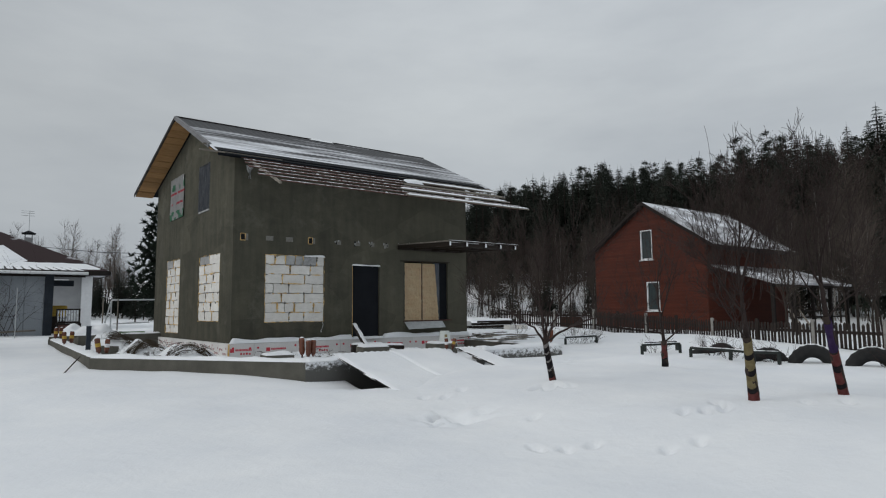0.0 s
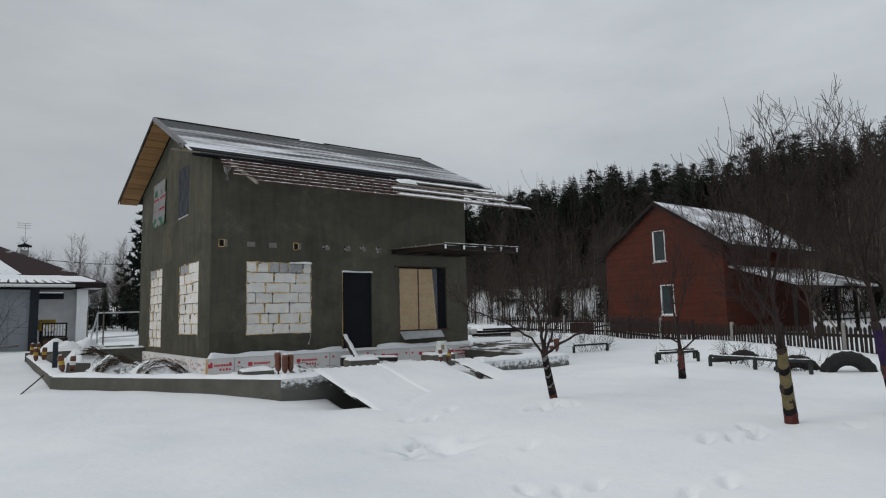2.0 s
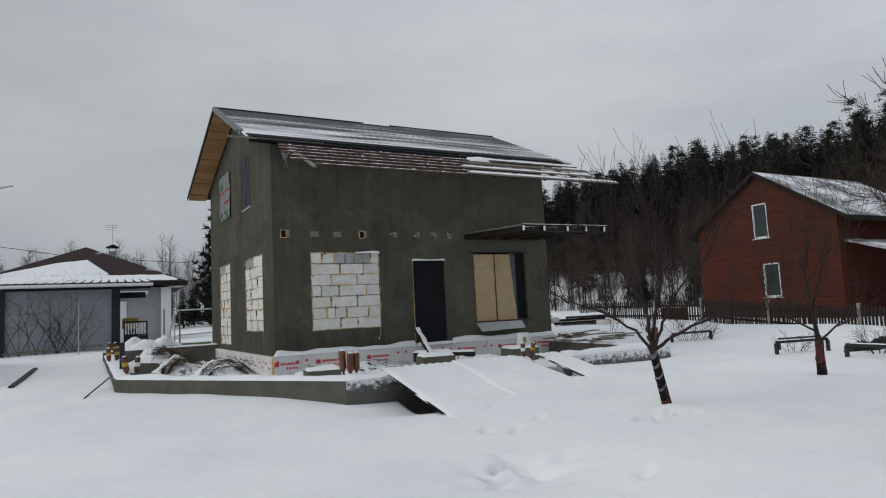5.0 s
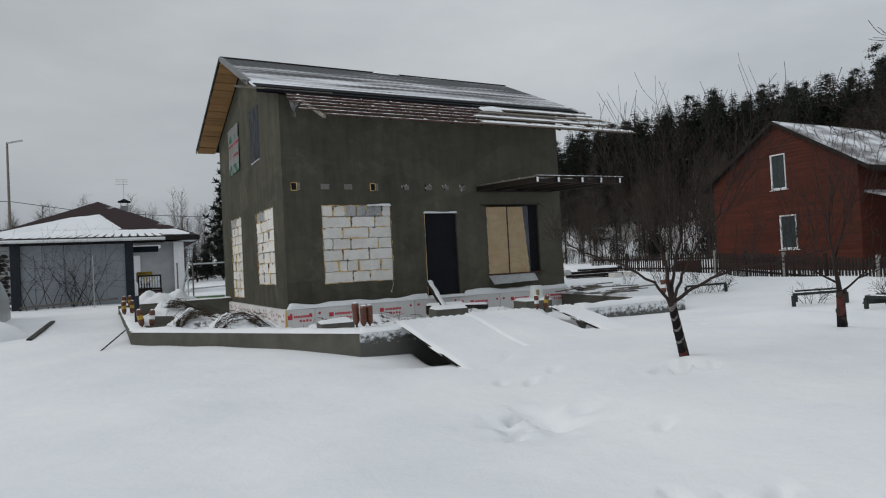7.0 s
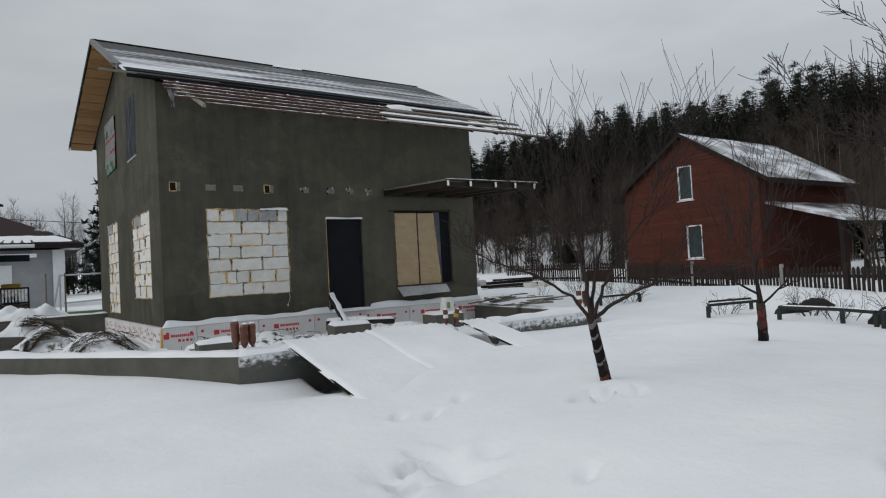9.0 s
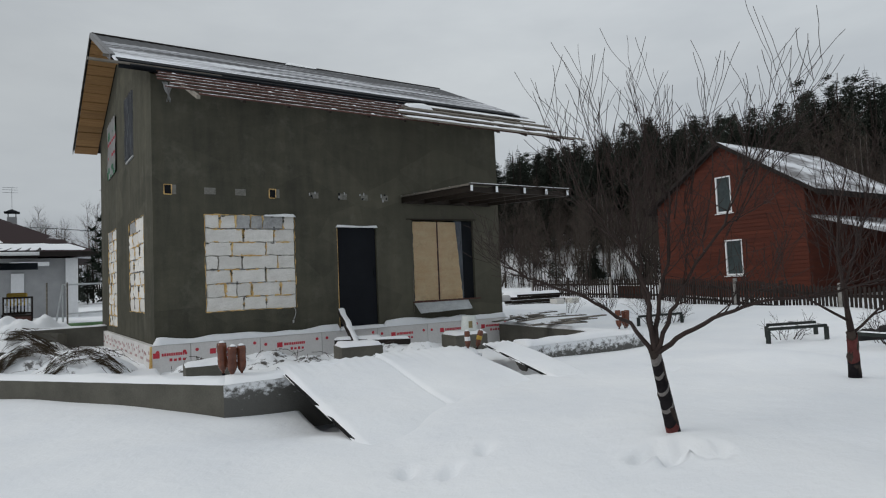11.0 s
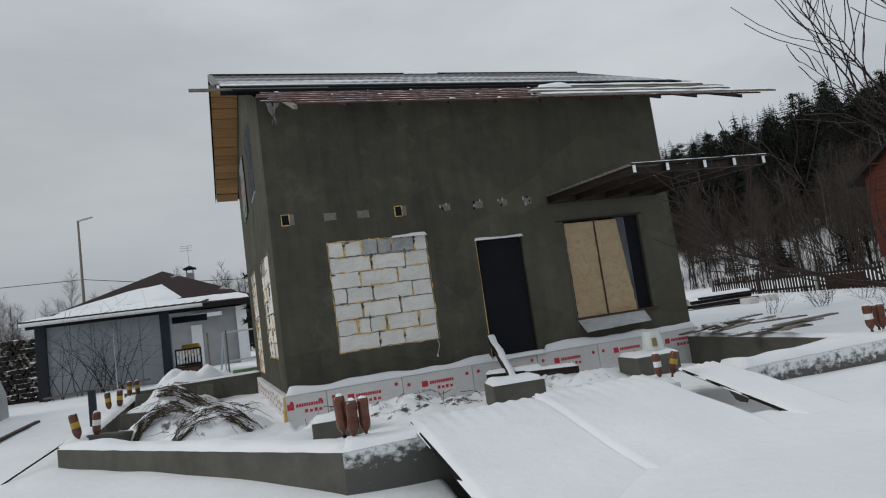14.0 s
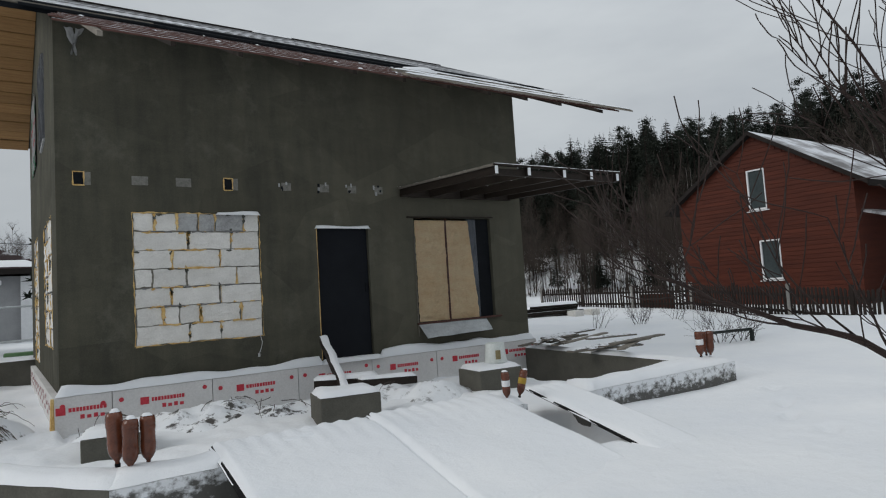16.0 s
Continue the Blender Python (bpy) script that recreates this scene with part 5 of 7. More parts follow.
bm = bmesh.new()
box(bm, QX + 0.251, 34.6, QY0, QY0 + 0.25, -0.3, q_top(QY0))
part("side_wall", bm, M_REDSIDING, rhouse, "red-brown boarding")
bm = bmesh.new()
box(bm, QX + 0.251, 34.6, QY1 - 0.25, QY1, -0.3, q_top(QY1))
part("rear_wall", bm, M_REDSIDING, rhouse)
bm = bmesh.new()
wall_cells(bm, "y", 34.601, 0.25, QY0, QY1, -0.3, q_top, [], (QP,))
part("far_gable_wall", bm, M_REDSIDING, rhouse)
# boards proud of the gable, one by one
z, kk = 0.0, 0
while z < 6.1:
    spans = [(QY0, QY1)]
    if z > q_top(QY0):
        half = (6.28 - z - 0.15) / 0.665
        spans = [(QP - half, QP + half)]
    for h in RH_HOLES:
        if z + 0.15 > h[2] - 0.1 and z < h[3] + 0.1:
            spans = [s for a, b in spans for s in ((a, min(b, h[0] - 0.09)), (max(a, h[1] + 0.09), b)) if s[1] - s[0] > 0.1]
    for a, b in spans:
        if b - a > 0.2:
            bm = bmesh.new()
            box(bm, QX - 0.022, QX - 0.002, a, b, z + 0.005, z + 0.150, None, 0.006)
            part("board", bm, M_REDSIDING, rhouse)
    z += 0.155


def q_slab(bm, x0, x1, ya, yb, o0, o1):
    co = [(x, y, q_top(y) + o) for o in (o0, o1) for x in (x0, x1) for y in (ya, yb)]
    vs = [bm.verts.new(c) for c in co]
    for f in ((0, 1, 3, 2), (4, 6, 7, 5), (0, 2, 6, 4), (1, 5, 7, 3), (0, 4, 5, 1), (2, 3, 7, 6)):
        bm.faces.new([vs[i] for i in f])


bm = bmesh.new()
q_slab(bm, 26.95, 35.2, 14.60, QP, 0.06, 0.16)
rroof = part("roof", bm, M_ROOFSNOW, rhouse, "roof under snow")
bm = bmesh.new()
q_slab(bm, 26.95, 35.2, QP, 22.15, 0.06, 0.16)
part("rear_slope", bm, M_ROOFSNOW, rroof)
for a, b in ((14.58, QP), (QP, 22.17)):
    bm = bmesh.new()
    q_slab(bm, 26.92, 26.96, a, b, 0.0, 0.165)
    part("barge_board", bm, M_DARKTRIM, rroof)
bm = bmesh.new()
box(bm, 26.95, 35.2, 14.56, 14.60, q_top(14.6) - 0.06, q_top(14.6) + 0.155)
part("fascia", bm, M_DARKTRIM, rroof)
bm = bmesh.new()
for a, b in ((14.60, QP), (QP, 22.15)):
    q_slab(bm, 26.97, 35.18, a, b, 0.0, 0.058)
part("soffit", bm, M_DARKTRIM, rroof)
for y0, y1, z0, z1 in RH_HOLES:
    bm = bmesh.new()
    for a in ((y0 - 0.02, y0 + 0.02, z0 - 0.04, z1 + 0.03), (y1 - 0.02, y1 + 0.04, z0 - 0.04, z1 + 0.03), (y0 + 0.02, y1 - 0.02, z1 - 0.02, z1 + 0.03), (y0 + 0.02, y1 - 0.02, z0 - 0.04, z0 + 0.03)):
        box(bm, QX - 0.03, QX + 0.06, *a, None, 0.005)
    wf = part("window", bm, M_WINFRAME, rhouse, "white-framed window")
    bm = bmesh.new()
    box(bm, QX + 0.03, QX + 0.05, y0 - 0.01, y1 + 0.01, z0 - 0.01, z1 + 0.01)
    part("pane", bm, M_GLASS, wf, "dark glass")
    bm = bmesh.new()
    box(bm, QX - 0.07, QX - 0.03, y0 - 0.12, y1 + 0.12, z0 - 0.085, z0 - 0.055, None, 0.004)
    part("sill", bm, M_WINFRAME, wf)
# porch
bm = bmesh.new()
co = [(x, y, z + o) for o in (0, 0.10) for x in (27.5, 35.5) for y, z in ((15.08, 2.96), (12.2, 2.02))]
vs = [bm.verts.new(c) for c in co]
for f in ((0, 1, 3, 2), (4, 6, 7, 5), (0, 2, 6, 4), (1, 5, 7, 3), (0, 4, 5, 1), (2, 3, 7, 6)):
    bm.faces.new([vs[i] for i in f])
porch = part("porch_roof", bm, M_ROOFSNOW, rhouse, "lean-to porch roof under snow")
for x in (27.7, 29.6, 31.5, 33.4, 35.3):
    bm = bmesh.new()
    box(bm, x - 0.07, x + 0.07, 12.35, 12.49, -0.3, 2.06, None, 0.01)
    part("post", bm, M_DARKTRIM, porch)
bm = bmesh.new()
beam(bm, (27.5, 12.42, 2.0), (35.5, 12.42, 2.0), 0.1, 0.14)
part("porch_beam", bm, M_DARKTRIM, porch)
for zz in (0.55, 0.85):
    bm = bmesh.new()
    beam(bm, (29.6, 12.42, zz), (35.3, 12.42, zz), 0.05, 0.07)
    part("porch_rail", bm, M_DARKTRIM, porch)
for k in range(2):
    bm = bmesh.new()
    beam(bm, (27.9 + 0.9 * k, 11.3 + k * 0.05, 0.05), (29.0 + 0.9 * k, 12.35, 0.9), 0.06, 0.05)
    part("stair_rail", bm, M_OLDWOOD, porch)


# ---- picket fence ----
FENCE = [((24.25, 27.2), 1.02, -0.02), ((24.1, 19.3), 0.92, -0.05), ((22.03, 14.84), 0.76, -0.05), ((20.2, 10.9), 0.60, -0.08), ((17.45, 4.95), 0.60, -0.10), ((15.2, 0.2), 0.62, -0.12), ((13.4, -3.6), 0.62, -0.15)]
fence = thing("picket_fence", (20.2, 10.9, -0.1), "dark wooden picket fence with pale posts standing in snow", "fence")
rng = random.Random(31)
picket_mesh = {}
for (p, ta, ba), (q, tb, bb) in zip(FENCE, FENCE[1:]):
    p, q = Vector((*p, 0)), Vector((*q, 0))
    L = (q - p).length
    d = (q - p).normalized()
    ang = math.atan2(d.y, d.x)
    n = int(L / 0.135)
    for i in range(n):
        f = (i + 0.5) / n
        c = p.lerp(q, f)
        top = ta + (tb - ta) * f + rng.uniform(-0.03, 0.03)
        key = "picket"
        if key not in picket_mesh:
            bm = bmesh.new()
            vs = [bm.verts.new((x, y, z)) for y in (-0.009, 0.009) for x, z in ((-0.04, -1.35), (0.04, -1.35), (0.04, -0.05), (0.0, 0.0), (-0.04, -0.05))]
            bm.faces.new(vs[:5])
            bm.faces.new(vs[5:][::-1])
            for k in range(5):
                bm.faces.new((vs[k], vs[5 + k], vs[5 + (k + 1) % 5], vs[(k + 1) % 5]))
            picket_mesh[key] = finish(bm, M_FENCE, "picket")
        ob = new("picket", picket_mesh[key])
        ob.parent = fence
        ob.location = Vector((c.x, c.y, top)) - fence.location
        ob.rotation_euler = (rng.uniform(-0.02, 0.02), rng.uniform(-0.025, 0.025), ang)
    for k in (0.24, 0.68):
        bm = bmesh.new()
        off = Vector((-d.y, d.x, 0)) * 0.03
        beam(bm, (p + off + Vector((0, 0, ta - k))), (q + off + Vector((0, 0, tb - k))), 0.04, 0.08)
        part("rail", bm, M_FENCE, fence)
    m_ = max(1, round(L / 2.45))
    for i in range(m_ + 1 if q.x < 14 else m_):
        c = p.lerp(q, i / m_)
        bm = bmesh.new()
        tz = ta + (tb - ta) * i / m_
        box(bm, c.x - 0.045, c.x + 0.045, c.y - 0.045, c.y + 0.045, -0.5, tz + 0.08, None, 0.008)
        part("post", bm, M_FENCE_GREY if i % 2 == 0 else M_FENCE, fence, "pale grey post" if i % 2 == 0 else "")


# ---- woods ----
def spruce_meshes(seed, h, needles, fullness=1.0):
    """Trunk and crown of a spruce of height h: tiers of drooping, ragged boughs."""
    r = random.Random(seed)
    tb, cb = bmesh.new(), bmesh.new()
    tube(tb, [(0, 0, -0.6), (0, 0, h * 0.5), (0, 0, h * 0.96)], [0.018 * h, 0.010 * h, 0.003 * h], 6)
    z = h * r.uniform(0.10, 0.22)
    while z < h * 0.985:
        f = 1 - z / h
        R = h * 0.21 * fullness * (f ** 0.72) * r.uniform(0.6, 1.2) + 0.10
        n = 15 if f > 0.4 else 10
        a0 = r.uniform(0, math.tau)
        for k in range(n):
            a = a0 + math.tau * k / n + r.uniform(-0.25, 0.25)
            L = R * r.uniform(0.45, 1.3)
            d, s = Vector((math.cos(a), math.sin(a), 0)), Vector((-math.sin(a), math.cos(a), 0))
            w = L * r.uniform(0.07, 0.13)
            droop = r.uniform(0.18, 0.5) * L
            p0 = Vector((0, 0, z))
            pm = p0 + d * L * 0.5 + Vector((0, 0, -droop * 0.2))
            pt = p0 + d * L + Vector((0, 0, -droop + 0.12 * L))
            v = [cb.verts.new(q) for q in (p0, pm + s * w, pm - s * w, pt)]
            cb.faces.new((v[0], v[1], v[3]))
            cb.faces.new((v[0], v[3], v[2]))
            # hanging side twigs
            for q in (0.35, 0.62, 0.86):
                c = p0.lerp(pm, q * 2) if q < 0.5 else pm.lerp(pt, q * 2 - 1)
                g = 0.20 * L * r.uniform(0.6, 1.3)
                t1, t2 = c + s * g * r.uniform(0.4, 1.1) + Vector((0, 0, -g)), c - s * g * r.uniform(0.4, 1.1) + Vector((0, 0, -g))
                e = d * 0.05 * L
                cb.faces.new([cb.verts.new(c - e), cb.verts.new(c + e), cb.verts.new(t1)])
                cb.faces.new([cb.verts.new(c - e), cb.verts.new(c + e), cb.verts.new(t2)])
        z += h * (0.023 + 0.013 * f) * r.uniform(0.8, 1.2)
    tube(cb, [(0, 0, h * 0.94), (0, 0, h * 1.02)], [0.03, 0.008], 4)
    return finish(tb, M_TRUNK, "trunk"), finish(cb, needles, "crown")


def bare_meshes(seed, h, trunk_mat, stems=1):
    """Trunk and thin twiggy crown of a leafless tree."""
    r = random.Random(seed)
    tb, cb = bmesh.new(), bmesh.new()
    for s in range(stems):
        lean = Vector((r.uniform(-0.08, 0.08), r.uniform(-0.08, 0.08), 1))
        off = Vector((r.uniform(-0.3, 0.3), r.uniform(-0.3, 0.3), 0)) if stems > 1 else Vector((0, 0, 0))
        pts = [off + lean * h * q / 5 * 0.95 + Vector((r.uniform(-0.1, 0.1), r.uniform(-0.1, 0.1), -0.5 if q == 0 else 0)) for q in range(6)]
        tube(tb, pts, [0.0075 * h * (1 - 0.17 * q) for q in range(6)], 5)
        for k in range(int(64 / stems) + 6):
            f = r.uniform(0.22, 0.98)
            i = min(4, int(f * 5))
            p = pts[i].lerp(pts[i + 1], f * 5 - i)
            a = r.uniform(0, math.tau)
            d = Vector((math.cos(a), math.sin(a), r.uniform(0.5, 1.4)))
            limb(cb, p, d, h * 0.26 * (1.15 - f) * r.uniform(0.7, 1.2) + 0.3, 0.012 + 0.010 * (1 - f), r, 1, 0.3, 0, None, 0.18, 3)
    return finish(tb, trunk_mat, "trunk"), finish(cb, M_BRUSH, "crown")


def scots_pine_meshes(seed, h):
    """Bare trunk under a rounded crown of ragged needle clumps."""
    r = random.Random(seed)
    tb, cb = bmesh.new(), bmesh.new()
    tube(tb, [(0, 0, -0.6), (0.1, 0, h * 0.5), (0, 0.1, h * 0.95)], [0.014 * h, 0.010 * h, 0.003 * h], 6)
    for k in range(40):
        f = r.uniform(0.36, 1.0)
        a, rad = r.uniform(0, math.tau), h * 0.13 * math.sin(math.pi * min(1, (1.05 - f) / 0.9)) ** 0.8 * r.uniform(0.2, 1.0)
        c = Vector((rad * math.cos(a), rad * math.sin(a), f * h))
        tube(tb, [(0, 0, f * h - 0.06 * h), c], [0.03, 0.015], 4)
        for q in range(80):
            d = Vector((r.gauss(0, 1), r.gauss(0, 1), r.gauss(0, 0.6)))
            p = c + d * 0.036 * h * r.uniform(0.2, 1.0)
            e1, e2 = Vector((r.uniform(-1, 1), r.uniform(-1, 1), r.uniform(-1, 1))) * 0.20, Vector((r.uniform(-1, 1), r.uniform(-1, 1), r.uniform(-1, 1))) * 0.20
            cb.faces.new([cb.verts.new(p), cb.verts.new(p + e1), cb.verts.new(p + e2)])
    return finish(tb, M_TRUNK, "trunk"), finish(cb, M_SPRUCE, "crown")


def plant(name, meshes, x, y, s, turn, label, group, z=None):
    e = thing(name, (x, y, (ground(x, y) if z is None else z) - 0.05), label, "tree", group)
    e.rotation_euler = (0, 0, turn)
    e.scale = (s, s, s * random.uniform(0.9, 1.1))
    for nm, me in zip(("trunk", "crown"), meshes):
        o = new(nm, me)
        o.parent = e
    return e


random.seed(77)
SPRUCES = [spruce_meshes(k, 13.0, M_SPRUCE, f) for k, f in ((1, 1.0), (2, 0.8), (3, 1.2), (4, 0.95), (5, 1.1))]
PINES = [scots_pine_meshes(40 + k, 13.0) for k in range(3)]
BIRCHES = [bare_meshes(10 + k, 10.0, M_BIRCH, st) for k, st in ((0, 1), (1, 2), (2, 1))]
BARES = [bare_meshes(20 + k, 9.0, M_TRUNK, st) for k, st in ((0, 1), (1, 2), (2, 3), (3, 1))]
rng = random.Random(4)
spots = []
while len(spots) < 780:
    az, r = radians(rng.uniform(28, 102)), rng.uniform(64, 150)
    x, y = r * math.sin(az), r * math.cos(az)
    if 0.97 * x + 0.10 * y > 60 + 5 * noise.noise(Vector((x * 0.1, y * 0.1, 3))):
        spots.append((r, x, y, rng.uniform(0.60, 0.98) * (1.15 if rng.random() < 0.12 else 1.0), rng.uniform(0, 6.28), rng.random()))
while len(spots) < 940:
    az, r = radians(rng.uniform(28, 52)), rng.uniform(86, 150)
    x, y = r * math.sin(az), r * math.cos(az)
    if 0.97 * x + 0.10 * y > 54:
        spots.append((r, x, y, rng.uniform(0.75, 1.10), rng.uniform(0, 6.28), rng.random()))
spots.sort()
for r, x, y, s, turn, kind in spots[:300]:
    if kind < 0.13:
        plant("scots_pine", rng.choice(PINES), x, y, s * 0.95, turn, "dark pine with a rounded crown on the slope", "pines on the slope")
    elif kind < 0.36:
        plant("bare_tree", rng.choice(BARES), x, y, s * 1.3, turn, "tall leafless tree among the spruces", "bare trees among the spruces")
    else:
        plant("spruce", rng.choice(SPRUCES), x, y, s * 1.06, turn, "dark green spruce on the wooded slope", "spruces on the slope")
# the far part of the woods, joined
fv, ff = [], []
for r, x, y, s, turn, kind in spots[300:]:
    me = rng.choice(SPRUCES * 2 + PINES)[1]
    m = pose(x, y, ground(x, y) - 0.1, 0, 0, math.degrees(turn)) @ Matrix.Scale(s * 1.09, 4)
    base = len(fv)
    fv += [tuple(m @ v.co) for v in me.vertices]
    ff += [tuple(base + i for i in p.vertices) for p in me.polygons]
fm = bpy.data.meshes.new("far_woods")
fm.from_pydata(fv, [], ff)
fm.materials.append(M_SPRUCE)
tagged(new("far_woods", fm), "dark conifer woods covering the far slope", "woods", kind="stuff")
count = 0
while count < 330:
    az, r = radians(rng.uniform(33, 95)), rng.uniform(44, 84)
    x, y = r * math.sin(az), r * math.cos(az)
    hd = 0.97 * x + 0.10 * y
    if hd < 46 or hd > 76 or (25 < x < 37 and 10 < y < 23):
        continue
    b = rng.random() < 0.24
    k_ = rng.randrange(4)
    plant("birch" if b else ("bare_tree", "multi_stemmed_tree")[k_ in (1, 2)], rng.choice(BIRCHES) if b else BARES[k_], x, y, rng.uniform(0.55, 1.1), rng.uniform(0, 6.28),
          "bare pale-stemmed birch at the edge of the woods" if b else "leafless tree with thin brown twigs in the snow", "bare trees at the edge of the woods")
    count += 1
count = 0
while count < 110:
    az, r = radians(rng.uniform(40, 95)), rng.uniform(46, 70)
    x, y = r * math.sin(az), r * math.cos(az)
    if 0.97 * x + 0.10 * y < 49 or (25 < x < 37 and 10 < y < 23):
        continue
    plant("young_spruce", rng.choice(SPRUCES), x, y, rng.uniform(0.15, 0.5), rng.uniform(0, 6.28), "small dark spruce in the snow", "young spruces below the woods")
    count += 1
# undergrowth at the foot of the slope
bm = bmesh.new()
for k in range(900):
    az, r = radians(rng.uniform(33, 95)), rng.uniform(44, 80)
    x, y = r * math.sin(az), r * math.cos(az)
    if not 46.5 < 0.97 * x + 0.10 * y < 74 or (25 < x < 37 and 10 < y < 23):
        continue
    z = ground(x, y) - 0.1
    for q in range(9):
        p = Vector((x + rng.uniform(-0.7, 0.7), y + rng.uniform(-0.7, 0.7), z))
        t = p + Vector((rng.uniform(-0.7, 0.7), rng.uniform(-0.7, 0.7), rng.uniform(0.8, 3.4)))
        w = Vector((rng.uniform(-1, 1), rng.uniform(-1, 1), 0)).normalized() * 0.022
        m_ = p.lerp(t, 0.5) + Vector((rng.uniform(-0.2, 0.2), rng.uniform(-0.2, 0.2), 0))
        a, b_, c, d, e_ = [bm.verts.new(v) for v in (p - w, p + w, m_ - w * 0.7, m_ + w * 0.7, t)]
        bm.faces.new((a, b_, d, c))
        bm.faces.new((c, d, e_))
        s1 = bm.verts.new(m_ + Vector((rng.uniform(-0.6, 0.6), rng.uniform(-0.6, 0.6), rng.uniform(0.3, 1.0))))
        bm.faces.new((c, d, s1))
solo("undergrowth", bm, M_BRUSH, "tangled bare undergrowth below the woods", "undergrowth", kind="stuff")
# low treeline beyond the neighbours
for k in range(100):
    az, r = radians(rng.uniform(-22, 22)), rng.uniform(95, 150)
    plant("bare_tree", rng.choice(BARES + BIRCHES[:1]), r * math.sin(az), r * math.cos(az), rng.uniform(0.55, 1.05), rng.uniform(0, 6.28), "leafless tree in the far treeline", "far treeline")
for k in range(46):
    az, r = radians(rng.uniform(3, 17)), rng.uniform(55, 80)
    plant("young_spruce", rng.choice(SPRUCES), r * math.sin(az), r * math.cos(az), rng.uniform(0.20, 0.42), rng.uniform(0, 6.28), "dark evergreen behind the neighbouring yard", "evergreens behind the yard")
# leafless trees beyond the fence
for k in range(34):
    x, y = rng.uniform(23, 40), rng.uniform(-12, 11.2)
    if x - 15.2 < 0.46 * (y - 0.2) + 3:
        continue
    plant("bare_tree", rng.choice(BARES), x, y, rng.uniform(0.5, 0.85), rng.uniform(0, 6.28), "leafless garden tree beyond the picket fence", "garden trees beyond the fence")
# trees right behind the red house
for k in range(30):
    x, y = rng.uniform(40, 50), rng.uniform(-16, 15)
    plant("spruce", rng.choice(SPRUCES), x, y, rng.uniform(0.5, 0.7), rng.uniform(0, 6.28), "dark green spruce behind the red house", "spruces behind the red house")


def pine():
    """A bushy young pine: whorled limbs with tufts of long needles."""
    r = random.Random(8)
    t = thing("pine_tree", (6.1, 26.4, ground(6.1, 26.4) - 0.1), "bushy dark green young pine", "tree")
    b = Vector(t.location)
    bm = bmesh.new()
    tube(bm, [b, b + Vector((0, 0, 2.5)), b + Vector((0.05, 0, 5.0))], [0.11, 0.07, 0.02], 8)
    part("trunk", bm, M_TRUNK, t)
    bm = bmesh.new()
    for lvl in range(11):
        z = 0.7 + lvl * 0.39
        R = 1.55 * (1 - (z / 5.4) ** 1.6) + 0.15
        for k in range(8):
            a = math.tau * k / 8 + lvl * 0.7 + r.uniform(-0.3, 0.3)
            d = Vector((math.cos(a), math.sin(a), 0.35))
            L = R * r.uniform(0.7, 1.15)
            for s in range(5):
                c = b + Vector((0, 0, z)) + d * L * (0.35 + 0.16 * s) + Vector((r.uniform(-0.1, 0.1), r.uniform(-0.1, 0.1), 0.12 * s))
                for q in range(16):
                    n = Vector((r.uniform(-1, 1), r.uniform(-1, 1), r.uniform(-0.3, 1.3))).normalized() * r.uniform(0.16, 0.3)
                    w = n.cross(Vector((0.3, 0.5, 0.8))).normalized() * 0.05
                    bm.faces.new([bm.verts.new(c - w), bm.verts.new(c + w), bm.verts.new(c + n)])
    part("crown", bm, M_PINE, t)


pine()


# ---- neighbour's yard ----
nb = thing("neighbour_house", (0.6, 42, 0.1), "single-storey white house with a brown hipped roof and patchy snow", "house")
NX0, NX1, NY0, NY1 = -3.6, 4.65, 37.6, 46.0
bm = bmesh.new()
box(bm, NX0, NX1, NY0, NY1, -0.2, 3.0)
part("wall", bm, M_WHITEWALL, nb, "white painted brick")
bm = bmesh.new()
box(bm, 4.25, 4.75, 37.3, 37.75, -0.2, 2.98, None, 0.01)
part("corner_pillar", bm, M_WINFRAME, nb, "white corner pillar")
bm = bmesh.new()
e = [bm.verts.new(q) for q in ((-4.4, 36.8, 3.08), (5.5, 36.8, 3.08), (5.5, 46.8, 3.08), (-4.4, 46.8, 3.08))]
e2 = [bm.verts.new((v.co.x, v.co.y, 3.28)) for v in e]
ap = bm.verts.new((0.62, 41.7, 5.62))
for k in range(4):
    bm.faces.new((e[k], e[(k + 1) % 4], e2[(k + 1) % 4], e2[k]))
    bm.faces.new((e2[k], e2[(k + 1) % 4], ap))
bm.faces.new(e[::-1])
nroof = part("roof", bm, M_SHINGLE, nb, "brown shingles with patchy snow")
bm = bmesh.new()
for k in range(4):
    a, b2 = ((-4.42, 36.78), (5.52, 36.78), (5.52, 46.82), (-4.42, 46.82))[k], ((5.52, 36.78), (5.52, 46.82), (-4.42, 46.82), (-4.42, 36.78))[k]
    beam(bm, (*a, 3.16), (*b2, 3.16), 0.04, 0.22)
part("fascia", bm, M_DARKTRIM, nroof)
ns = [bmesh.new() for _ in range(2)]
snow_cap(ns[0], ((-4.3, 36.9, 3.31), (5.45, 36.9, 3.31), (4.5, 37.75, 3.70), (-3.4, 37.75, 3.70)), 0.07, rng, 0.4, 0.3)
snow_cap(ns[1], ((-3.6, 37.6, 3.66), (1.9, 37.65, 3.68), (0.75, 39.7, 4.70), (-0.4, 39.3, 4.50)), 0.07, rng, 0.3, 0.4)
for q in ns:
    part("roof_snow", q, M_SNOW, nroof, "snow sheet", smooth=True)
bm = bmesh.new()
box(bm, 1.75, 2.17, 42.3, 42.7, 4.7, 5.45, None, 0.01)
ch = part("chimney", bm, M_WHITEWALL, nroof, "rendered chimney")
bm = bmesh.new()
